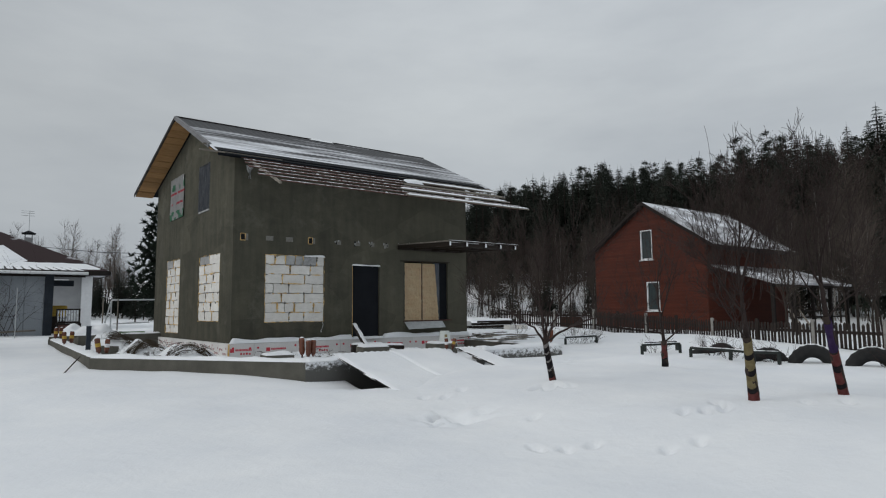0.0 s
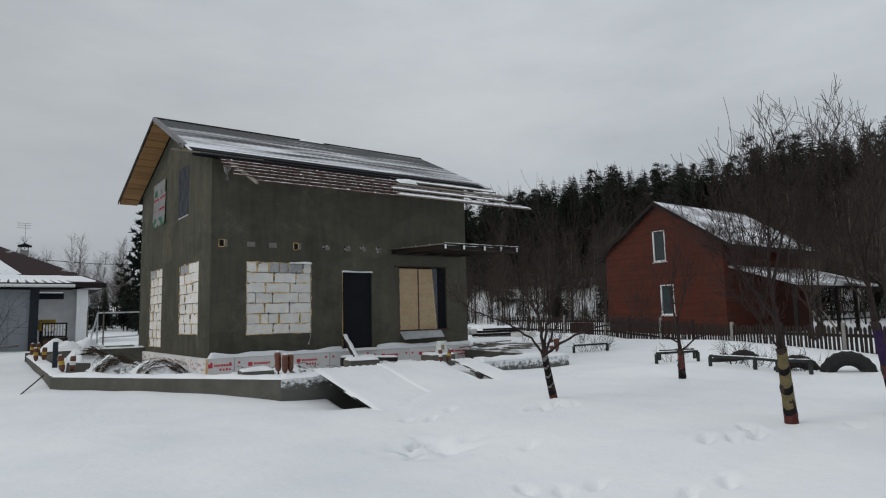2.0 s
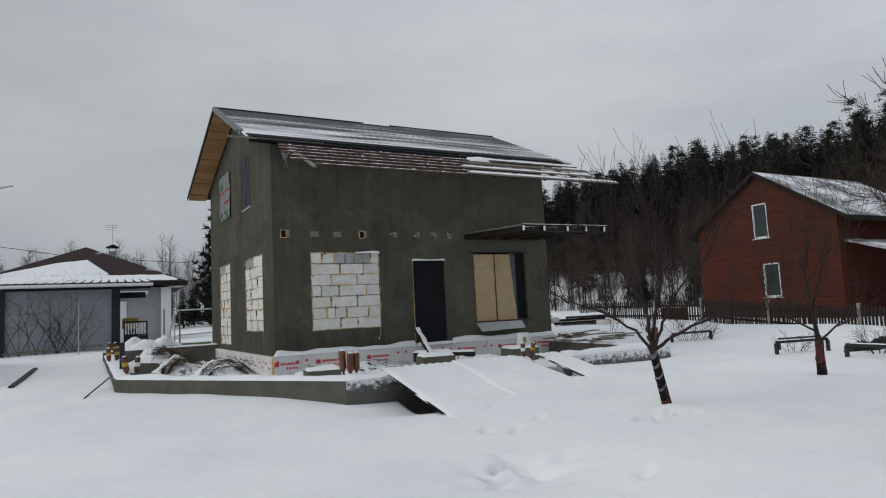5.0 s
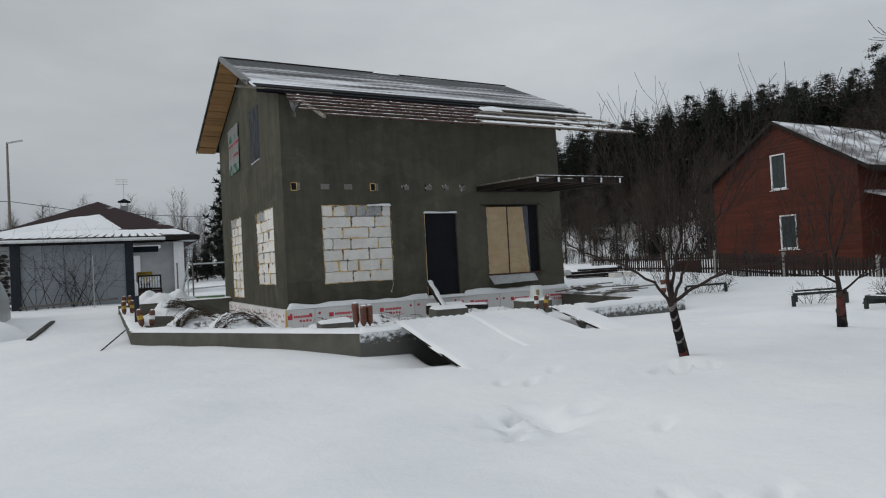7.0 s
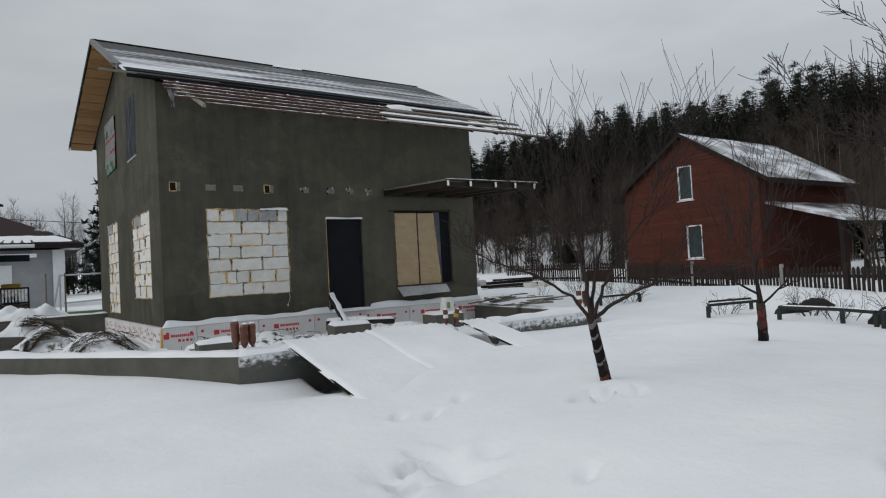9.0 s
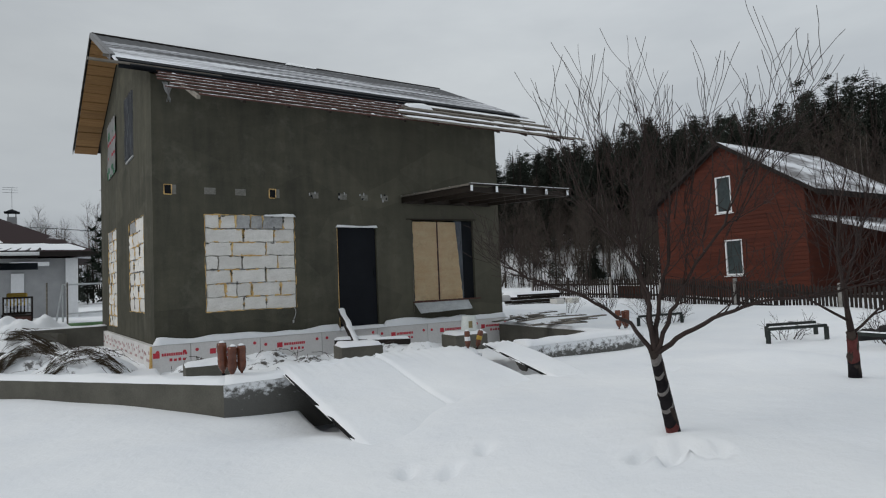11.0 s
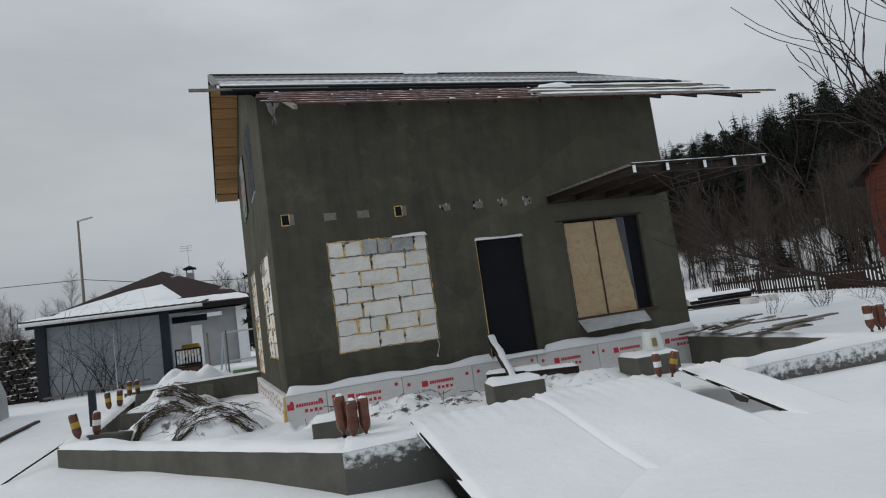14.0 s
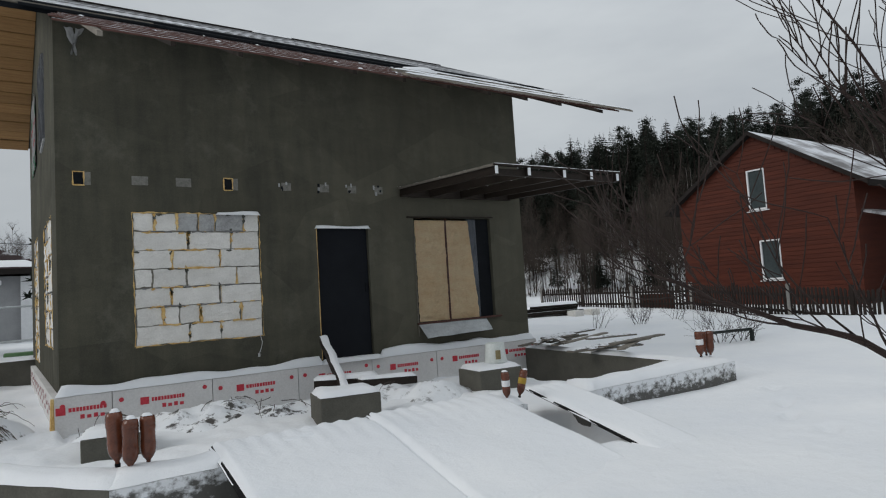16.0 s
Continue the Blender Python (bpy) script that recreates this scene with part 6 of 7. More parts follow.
box(bm, 1.62, 2.30, 42.17, 42.83, 5.66, 5.72, None, 0.01)
bmesh.ops.create_cone(bm, cap_ends=True, segments=4, radius1=0.4, radius2=0.02, depth=0.16, matrix=pose(1.96, 42.5, 5.80, 0, 0, 45))
for dx in (-0.17, 0.17):
    for dy in (-0.16, 0.16):
        beam(bm, (1.96 + dx, 42.5 + dy, 5.44), (1.96 + dx, 42.5 + dy, 5.68), 0.03, 0.03, 0, (0, 1, 0))
part("chimney_cowl", bm, M_BLACK, ch, "dark metal cowl")
bm = bmesh.new()
tube(bm, [(1.96, 42.5, 5.8), (1.95, 42.5, 7.05)], [0.018, 0.012], 5)
for z in (6.75, 6.9, 7.02):
    tube(bm, [(1.55, 42.5, z), (2.2, 42.5, z)], [0.012, 0.012], 4)
part("aerial", bm, M_STEEL, ch, "thin television aerial")
bm = bmesh.new()
box(bm, 2.1, 3.6, 36.9, 37.3, 2.62, 2.80, None, 0.02)
part("porch_lamp_box", bm, M_WINFRAME, nb, "white box under the eaves")
bm = bmesh.new()
box(bm, 2.12, 2.62, 37.5, 37.58, 0.2, 2.3, None, 0.01)
part("house_door", bm, M_WINFRAME, nb, "white door")

garage = thing("garage", (0.4, 28.5, 0.1), "grey panelled garage with dark blue posts and a snowy tiled roof", "garage")
for k in range(5):
    a, b2 = -1.28 + k * 0.66, -1.28 + (k + 1) * 0.66 - 0.012
    bm = bmesh.new()
    box(bm, a, min(b2, 1.98), 27.2, 27.26, 0.0, 2.48, None, 0.004)
    part("panel", bm, M_PANEL, garage, "pale grey sheet panel")
bm = bmesh.new()
box(bm, -1.3, 2.0, 27.27, 31.0, -0.1, 2.46)
part("body", bm, M_PANEL, garage)
for x in (-1.42, 2.12):
    bm = bmesh.new()
    box(bm, x - 0.14, x + 0.14, 27.05, 27.33, -0.2, 2.50, None, 0.01)
    part("post", bm, M_NAVY, garage, "dark blue post")
for x in (3.1,):
    bm = bmesh.new()
    box(bm, 2.0, 3.25, 30.6, 30.8, 2.2, 2.45)
    part("side_beam", bm, M_NAVY, garage)
bm = bmesh.new()
beam(bm, (-1.8, 27.1, 2.50), (3.3, 27.1, 2.50), 0.08, 0.16)
part("front_beam", bm, M_DARKTRIM, garage)
bm = bmesh.new()
co = [(x, y, z + o) for o in (0, 0.07) for x in (-1.85, 3.35) for y, z in ((26.7, 2.58), (31.2, 2.98))]
vs = [bm.verts.new(c) for c in co]
for f in ((0, 1, 3, 2), (4, 6, 7, 5), (0, 2, 6, 4), (1, 5, 7, 3), (0, 4, 5, 1), (2, 3, 7, 6)):
    bm.faces.new([vs[i] for i in f])
groof = part("garage_roof", bm, M_DARKTRIM, garage, "profiled sheet roof")
for k in range(18):
    bm = bmesh.new()
    x = -1.83 + k * 0.287
    snow_cap(bm, ((x, 26.92, 2.655), (x + 0.24, 26.92, 2.655), (x + 0.24, 31.1, 3.045), (x, 31.1, 3.045)), 0.06, rng, 0.12, 0.1)
    part("roof_snow", bm, M_SNOW, groof, "snow between the ribs", smooth=True)
bm = bmesh.new()
tube(bm, [(-1.85, 26.68, 2.55), (3.35, 26.68, 2.55)], [0.06, 0.06], 8)
part("gutter", bm, M_WINFRAME, groof, "white gutter")

# bare climbing shrub before the garage
bm = bmesh.new()
r = random.Random(12)
for k in range(26):
    x = r.uniform(-1.3, 1.2)
    limb(bm, (x, 26.6 + r.uniform(-0.3, 0.2), ground(x, 26.6) - 0.05), (r.uniform(-0.7, 0.7), r.uniform(-0.15, 0.15), 1), r.uniform(1.4, 2.6), 0.012, r, 1, -0.12, 0, None, 0.22, 4)
solo("climbing_shrub", bm, M_TWIG, "bare arching brambles before the garage wall", "shrub")
bm = bmesh.new()
tube(bm, [(1.05, 24.6, -0.2), (1.05, 24.6, 1.9)], [0.016, 0.012], 6)
solo("garden_stake", bm, M_STEEL, "thin grey metal stake in the snow", "stake")
bm = bmesh.new()
beam(bm, (-1.2, 26.2, 0.30), (1.7, 26.0, 0.42), 0.12, 0.06, 0.01)
solo("edging_plank", bm, M_OLDWOOD, "dark plank lying on snow by the garage", "plank")

# firewood stack beside the garage
stack = thing("firewood_stack", (-2.3, 28.2, 0.1), "stack of split firewood dusted with snow", "firewood")
log_mesh = []
for k in range(4):
    bm = bmesh.new()
    n = (3, 4, 6, 5)[k]
    ring = [[bm.verts.new((0.085 * math.cos(math.tau * q / n + k) * (1 + 0.2 * math.sin(q * 3 + k)), y, 0.085 * math.sin(math.tau * q / n + k))) for q in range(n)] for y in (0, 0.45)]
    bm.faces.new(ring[0])
    bm.faces.new(ring[1][::-1])
    for q in range(n):
        bm.faces.new((ring[0][q], ring[1][q], ring[1][(q + 1) % n], ring[0][(q + 1) % n]))
    log_mesh.append(finish(bm, M_OLDWOOD if k == 0 else M_DARKWOOD, "log"))
snow_log = bmesh.new()
for row in range(13):
    for c in range(9):
        o = new("log", r.choice(log_mesh))
        o.parent = stack
        o.location = (-0.85 + c * 0.16 + r.uniform(-0.02, 0.02) + (row % 2) * 0.07, -0.25 + r.uniform(-0.05, 0.05), 0.16 + row * 0.155)
        o.rotation_euler = (0, r.uniform(0, 6.28), 0)
        if r.random() < 0.45:
            p = Vector(stack.location) + Vector(o.location)
            snow_cap(snow_log, ((p.x - 0.08, p.y - 0.02, p.z + 0.07), (p.x + 0.07, p.y - 0.02, p.z + 0.07), (p.x + 0.07, p.y + 0.2, p.z + 0.07), (p.x - 0.08, p.y + 0.2, p.z + 0.07)), 0.04, r, 0.06, 0.06)
tagged(part("log_snow", snow_log, M_SNOW, stack, "snow on the log ends", smooth=True), kind="stuff")

# grey polycarbonate tank end and snow heap at the edge of the yard
bm = bmesh.new()
prof = [(0.0, 1.75), (0.35, 1.70), (0.72, 1.50), (1.0, 1.15), (1.15, 0.7), (1.18, 0.1), (1.15, -0.3)]
rings = []
for y in (18.0, 18.1, 22.5):
    s = 0.93 if y == 18.0 else 1.0
    line = [(-2.1 - u * s, z * (s if z > 0 else 1)) for u, z in prof[::-1]] + [(-2.1 + u * s, z * (s if z > 0 else 1)) for u, z in prof[1:]]
    rings.append([bm.verts.new((x, y, z)) for x, z in line])
for a, b2 in zip(rings, rings[1:]):
    for k in range(len(a) - 1):
        bm.faces.new((a[k], a[k + 1], b2[k + 1], b2[k]))
bm.faces.new(rings[0])
bm.faces.new(rings[-1][::-1])
M_POLY = mat("cloudy_polycarbonate", (0.26, 0.28, 0.28), (0.42, 0.44, 0.44), 1.5, 20, 0.35, 0.2)
solo("greenhouse", bm, M_POLY, "cloudy grey polycarbonate greenhouse with a rounded roof", "greenhouse", smooth=False)
bm = bmesh.new()
bmesh.ops.create_icosphere(bm, subdivisions=4, radius=1.0)
for v in bm.verts:
    v.co = Vector((v.co.x * 1.7 - 1.3, v.co.y * 1.1 + 17.3, -0.35 + v.co.z * 0.75)) + Vector((0, 0, 0.10 * noise.noise(v.co * 2.4)))
solo("snow_heap", bm, M_SNOW, "shovelled heap of snow by the greenhouse", "snow heap", kind="stuff", smooth=True)

# two boards in the snow
for p, q, nm in (((0.25, 16.4, -0.05), (0.30, 20.2, 0.09), "dark board lying in the snow"), ((1.55, 13.9, -0.22), (2.0, 15.3, 0.06), "thin bent rod sticking out of snow")):
    bm = bmesh.new()
    w = 0.10 if "board" in nm else 0.02
    beam(bm, p, q, w, 0.04 if w > 0.05 else 0.02, 0.004)
    solo("loose_board" if w > 0.05 else "metal_rod", bm, M_DARKWOOD, nm, "board" if w > 0.05 else "rod")

# bench, yellow crate, goal frame
bench = thing("garden_bench", (2.85, 26.8, 0.2), "dark slatted garden bench dusted with snow", "bench")
bx, by = 2.42, 26.5
for k in range(8):
    bm = bmesh.new()
    box(bm, bx + 0.09 * k, bx + 0.05 + 0.09 * k, by + 0.4, by + 0.43, 0.72, 1.17, None, 0.004)
    part("back_slat", bm, M_SNOW_THIN, bench, "snow-covered slat")
for z in (0.68, 1.17):
    bm = bmesh.new()
    beam(bm, (bx - 0.05, by + 0.41, z), (bx + 0.75, by + 0.41, z), 0.05, 0.06)
    part("rail", bm, M_DARKWOOD, bench)
bm = bmesh.new()
box(bm, bx - 0.05, bx + 0.75, by, by + 0.42, 0.58, 0.64, None, 0.006)
part("seat", bm, M_DARKWOOD, bench)
for x in (bx - 0.05, bx + 0.70):
    for y in (by, by + 0.40):
        bm = bmesh.new()
        box(bm, x, x + 0.05, y, y + 0.05, 0.0, 1.2 if y > by else 0.66, None, 0.004)
        part("leg", bm, M_DARKWOOD, bench)
bm = bmesh.new()
box(bm, bx - 0.04, bx + 0.74, by + 0.01, by + 0.03, 0.1, 0.58, None, 0.004)
part("apron", bm, M_BATTEN, bench)
bm = bmesh.new()
box(bm, 2.35, 2.95, 29.4, 29.9, 0.9, 1.35, None, 0.05)
bmesh.ops.bevel(bm, geom=bm.edges[:], offset=0.01, segments=1, affect="EDGES")
yel = thing("yellow_container", (2.65, 29.65, 0.1), "yellow plastic container on a dark stand", "container")
part("tub", bm, M_YELLOW, yel)
bm = bmesh.new()
box(bm, 2.4, 2.9, 29.45, 29.85, 0.0, 0.9, None, 0.01)
part("stand", bm, M_DARKWOOD, yel)
goal = thing("goal_frame", (4.6, 25.0, 0.15), "white tubular goal frame with a sagging net", "goal frame")
for pts in (((3.95, 25, 0.1), (3.95, 25, 1.50)), ((3.95, 25, 1.50), (5.6, 25, 1.52)), ((3.95, 25, 1.50), (3.75, 25.8, 0.15)), ((5.6, 25, 0.1), (5.6, 25, 1.52)), ((3.75, 25.8, 0.15), (5.4, 25.8, 0.15)), ((4.05, 25.2, 0.62), (5.3, 25.2, 0.66))):
    bm = bmesh.new()
    tube(bm, pts, [0.026, 0.026], 7)
    part("tube", bm, M_STEEL, goal)
bm = bmesh.new()
box(bm, 4.1, 5.3, 25.9, 26.2, 0.0, 0.30, None, 0.03)
M_GREEN = mat("faded_green_plastic", (0.10, 0.20, 0.09), (0.18, 0.30, 0.15), 5, 40, 0.5, 0.1)
solo("green_trough", bm, M_GREEN, "faded green plastic trough in the snow", "trough")
for x, y in ((3.55, 24.0), (4.05, 24.2)):
    bm = bmesh.new()
    tube(bm, [(x, y, -0.2), (x, y, 1.55)], [0.025, 0.022], 6)
    solo("garden_stake", bm, M_OLDWOOD, "thin grey stake standing in the snow", "stake")

# mast with a lamp, and the overhead line
mast = thing("lamp_mast", (-4.2, 46.0, 0.3), "tall thin grey mast with a lamp head", "street lamp")
bm = bmesh.new()
tube(bm, [(-4.2, 46, 0.0), (-4.2, 46, 9.7)], [0.11, 0.06], 8)
part("pole", bm, M_OLDWOOD, mast)
bm = bmesh.new()
beam(bm, (-4.2, 46, 9.65), (-3.4, 46, 9.85), 0.16, 0.08, 0.01)
part("lamp_head", bm, M_STEEL, mast)
bm = bmesh.new()
tube(bm, [(-40, 46.2, 6.6), (-24, 46.2, 6.1), (-4.2, 46.2, 6.15), (0, 46.2, 5.45), (6, 46.2, 5.1), (14, 46.2, 5.2), (30, 46.2, 6.0)], [0.018] * 7, 4)
solo("overhead_cable", bm, M_BLACK, "thin black overhead cable", "cable")
# leafless trees far behind the neighbouring house
rfar = random.Random(51)
for k in range(46):
    az, r = radians(rfar.uniform(-24, 9)), rfar.uniform(84, 108)
    k_ = rfar.randrange(4)
    b = rfar.random() < 0.4
    plant("birch" if b else ("bare_tree", "multi_stemmed_tree")[k_ in (1, 2)], rfar.choice(BIRCHES) if b else BARES[k_], r * math.sin(az), r * math.cos(az), rfar.uniform(0.8, 1.25), rfar.uniform(0, 6.28),
          "distant bare pale-stemmed birch beyond the houses" if b else "distant leafless tree beyond the houses", "distant trees beyond the houses")
hut = thing("wooden_hut", (-7.6, 61, 0.4), "small tan wooden hut with a gable roof", "hut")
bm = bmesh.new()
vs = [bm.verts.new(q) for q in ((-9.4, 60, 0), (-5.8, 60, 0), (-5.8, 60, 4.3), (-7.2, 60, 5.5), (-9.4, 60, 4.0))]
f = bm.faces.new(vs)
ex = bmesh.ops.extrude_face_region(bm, geom=[f])
for v in ex["geom"]:
    if isinstance(v, bmesh.types.BMVert):
        v.co.y += 4
part("wall", bm, M_SOFFIT, hut)
bm = bmesh.new()
beam(bm, (-7.15, 61.8, 5.62), (-5.5, 61.8, 4.15), 4.4, 0.1, 0, (0.6, 0, 1))
beam(bm, (-7.25, 61.8, 5.62), (-9.7, 61.8, 3.85), 4.4, 0.1, 0, (-0.6, 0, 1))
part("roof", bm, M_DARKTRIM, hut)


# ---- things on and around the terrace ----
def bottle(x, y, z, size, tilt, turn, wrap, cap, label):
    """A brown plastic bottle standing on its neck, closed end up."""
    t = thing("plastic_bottle", (x, y, z), label, "bottle", "bottles stuck neck down along the terrace wall")
    m = pose(x, y, z, 0, tilt, turn) @ Matrix.Scale(size, 4)

    def lathe(profile, n=16, close=True, lobes=0):
        bm = bmesh.new()
        rings = []
        for rad, h in profile:
            ring = []
            for k in range(n):
                a = math.tau * k / n
                q = rad * (1 + (0.10 * math.cos(5 * a) if lobes and h > 0.37 else 0))
                ring.append(bm.verts.new((q * math.cos(a), q * math.sin(a), h)))
            rings.append(ring)
        for p, q in zip(rings, rings[1:]):
            for k in range(n):
                bm.faces.new((p[k], p[(k + 1) % n], q[(k + 1) % n], q[k]))
        if close:
            bm.faces.new(rings[0][::-1])
            bm.faces.new(rings[-1])
        bm.transform(m)
        return bm

    part("body", lathe([(0.016, 0.022), (0.017, 0.045), (0.024, 0.055), (0.040, 0.075), (0.053, 0.102), (0.059, 0.135), (0.060, 0.185), (0.057, 0.195), (0.057, 0.285), (0.060, 0.295), (0.060, 0.325), (0.058, 0.330), (0.060, 0.336), (0.059, 0.365), (0.050, 0.395), (0.030, 0.402)], 20, True, 5), M_PET, t, "brown glossy plastic", smooth=True)
    part("cap", lathe([(0.019, 0.0), (0.020, 0.003), (0.020, 0.024), (0.018, 0.026)], 14), cap, t, "screw cap", smooth=False)
    if wrap:
        part("label", lathe([(0.0585, 0.198), (0.0592, 0.200), (0.0592, 0.280), (0.0585, 0.283)], 20, False), wrap, t, "printed paper label", smooth=True)
    bm = bmesh.new()
    top = m @ Vector((0, 0, 0.398))
    w = 0.036 * size
    snow_cap(bm, (top + Vector((-w, -w, 0)), top + Vector((w, -w, 0)), top + Vector((w, w, 0)), top + Vector((-w, w, 0))), 0.022, rng, 0.012, 0.03)
    part("snow_cap", bm, M_SNOW, t, "snow", smooth=True)
    return t


PLAIN, WHITE, YELLOW = (None, "brown plastic bottle stuck neck down in the snowy wall"), (M_WINFRAME, "brown plastic bottle with a white label stuck neck down"), (M_YELLOW, "brown plastic bottle with a yellow label stuck neck down")
for x, y, z, size, tilt, turn, (wrap, text), cap in (
        (5.385, 10.97, 0.10, 0.98, -3, 0, PLAIN, M_BLACK), (5.45, 10.83, 0.08, 0.92, 2, 40, PLAIN, M_WINFRAME), (5.575, 10.88, 0.09, 0.90, -2, 80, PLAIN, M_WINFRAME),
        (8.78, 10.72, 0.10, 0.70, -2, 0, WHITE, M_BLACK), (8.95, 10.74, 0.10, 0.70, 16, -10, YELLOW, M_BLACK),
        (12.14, 10.85, 0.14, 0.86, -4, 0, WHITE, M_BLACK), (12.27, 10.80, 0.14, 0.84, 6, 20, PLAIN, M_WINFRAME), (12.36, 10.92, 0.14, 0.80, 3, 60, PLAIN, M_BLACK),
        (2.31, 14.76, 0.10, 0.95, -10, 10, YELLOW, M_BLACK), (2.47, 14.98, 0.08, 0.9, 4, 0, WHITE, M_BLACK),
        (1.97, 18.55, 0.17, 0.9, -3, 0, YELLOW, M_BLACK), (2.13, 18.66, 0.17, 0.92, 4, 30, YELLOW, M_BLACK),
        (1.94, 20.95, 0.24, 0.9, 2, 0, YELLOW, M_BLACK), (2.10, 21.10, 0.24, 0.9, -4, 50, YELLOW, M_BLACK)):
    bottle(x, y, z, size, tilt, turn, wrap, cap, text)

# white bucket on a pad
bucket = thing("bucket", (10.13, 12.62, 0.19), "cloudy white plastic bucket upside down on a concrete pad", "bucket")
bm = bmesh.new()
bmesh.ops.create_cone(bm, cap_ends=True, segments=24, radius1=0.155, radius2=0.125, depth=0.27, matrix=pose(10.13, 12.62, 0.335))
tube(bm, [(10.13 + 0.155 * math.cos(a), 12.62 + 0.155 * math.sin(a), 0.215) for a in np.linspace(0, math.tau, 25)], [0.008] * 25, 5)
part("body", bm, M_BUCKET, bucket, smooth=False)
bm = bmesh.new()
box(bm, 10.02, 10.10, 12.465, 12.475, 0.26, 0.38, pose(0, 0, 0), 0.002)
part("label", bm, M_WRAP_YEL, bucket, "faded printed label")

# plank leaning by the door, timbers lying before it
lean = thing("leaning_plank", (8.2, 13.3, -0.05), "dark plank topped with snow leaning towards the door", "plank")
bm = bmesh.new()
beam(bm, (8.17, 13.15, -0.05), (8.35, 14.35, 0.62), 0.11, 0.10, 0.008)
part("board", bm, M_DARKWOOD, lean)
bm = bmesh.new()
a, b = Vector((8.18, 13.2, 0.04)), Vector((8.35, 14.35, 0.68))
snow_cap(bm, (a + Vector((-0.055, 0, 0)), a + Vector((0.055, 0, 0)), b + Vector((0.055, 0, 0)), b + Vector((-0.055, 0, 0))), 0.028, rng, 0.03, 0.05)
part("snow_cap", bm, M_SNOW, lean, "snow", smooth=True)
for p, q, w, h in (((7.95, 13.75, 0.05), (8.75, 13.45, 0.03), 0.30, 0.20), ((8.35, 13.2, 0.10), (9.15, 13.15, 0.06), 0.16, 0.10)):
    t = thing("timber", tuple((Vector(p) + Vector(q)) / 2 - Vector((0, 0, h))), "dark timber lying before the door under snow", "timber", "timbers before the door")
    bm = bmesh.new()
    beam(bm, p, q, w, h, 0.015)
    part("wood", bm, M_DARKWOOD, t)
    d = (Vector(q) - Vector(p)).normalized()
    s = Vector((-d.y, d.x, 0)) * w / 2
    up = Vector((0, 0, h / 2))
    bm = bmesh.new()
    snow_cap(bm, (Vector(p) - s + up, Vector(q) - s + up, Vector(q) + s + up, Vector(p) + s + up), 0.06, rng, 0.05, 0.08)
    part("snow_cap", bm, M_SNOW, t, "snow", smooth=True)


# heaps of soil and rubble, half under snow
def heap(x, y, rx, ry, h, seed, label, material, twigs=0, base=-0.25, fringe=()):
    """fringe: the line along which a thick edge of dark dry grass hangs out of the snow."""
    r = random.Random(seed)
    bm = bmesh.new()
    n = 44
    g = []
    for j in range(n + 1):
        row = []
        for i in range(n + 1):
            u, v = 2 * i / n - 1, 2 * j / n - 1
            d2 = u * u + v * v
            p = Vector((x + u * rx, y + v * ry, 0))
            f = max(0.0, 1 - d2)
            z = base + (h - base) * f ** 0.8 * (0.8 + 0.45 * noise.noise(p * 2.1 + Vector((seed, 0, 0)))) + f * (0.07 * noise.noise(p * 6) + 0.035 * noise.noise(p * 15))
            row.append(bm.verts.new((p.x, p.y, z)))
        g.append(row)
    for j in range(n):
        for i in range(n):
            bm.faces.new((g[j][i], g[j][i + 1], g[j + 1][i + 1], g[j + 1][i]))
    t = thing("soil_heap", (x, y, base), label, "soil heap")
    part("soil", bm, material, t, smooth=True)
    if twigs:
        bm = bmesh.new()
        for k in range(twigs):
            a, q = r.gauss(-0.9, 1.5), r.uniform(0.05, 0.85)
            p = Vector((x + rx * q * math.cos(a), y + ry * q * math.sin(a), base + (h - base) * (1 - q * q) ** 0.8 + 0.03))
            d = Vector((math.cos(a) + r.uniform(-1.5, 1.5), math.sin(a) + r.uniform(-1.5, 1.5), r.uniform(-0.5, 0.05)))
            limb(bm, p, d, r.uniform(0.15, 0.5), 0.005, r, 0, -0.5, 0, None, 0.3, 4)
        tagged(part("dry_grass", bm, M_BRUSH, t, "dry grass"), kind="stuff")
    if fringe:
        bm = bmesh.new()
        line = [Vector(q) for q in fringe]
        for k in range(1500):
            f = r.uniform(0, len(line) - 1.001)
            i = int(f)
            c = line[i].lerp(line[i + 1], f - i)
            along = (line[i + 1] - line[i]).normalized()
            row = r.randrange(6)
            if noise.noise(Vector((f * 1.7, row * 3.1, seed))) < -0.12:
                continue
            c = c + Vector((0.03 * math.sin(3 * f + row), -0.045 * row + 0.02 * noise.noise(c * 4), 0.005 - 0.030 * row))
            p = c + Vector((r.gauss(0, 0.01), r.gauss(0, 0.012), r.gauss(0, 0.008)))
            e = p + along * r.uniform(-0.16, 0.16) + Vector((0, -r.uniform(0.0, 0.04), -r.uniform(0.0, 0.03)))
            tube(bm, [p, p.lerp(e, 0.5) + Vector((0, 0, 0.008)), e], [0.003, 0.003, 0.0015], 3, 0, False)
        tagged(part("grass_edge", bm, M_DEADGRASS, t, "dark edge of dry grass"), kind="stuff")
    return t


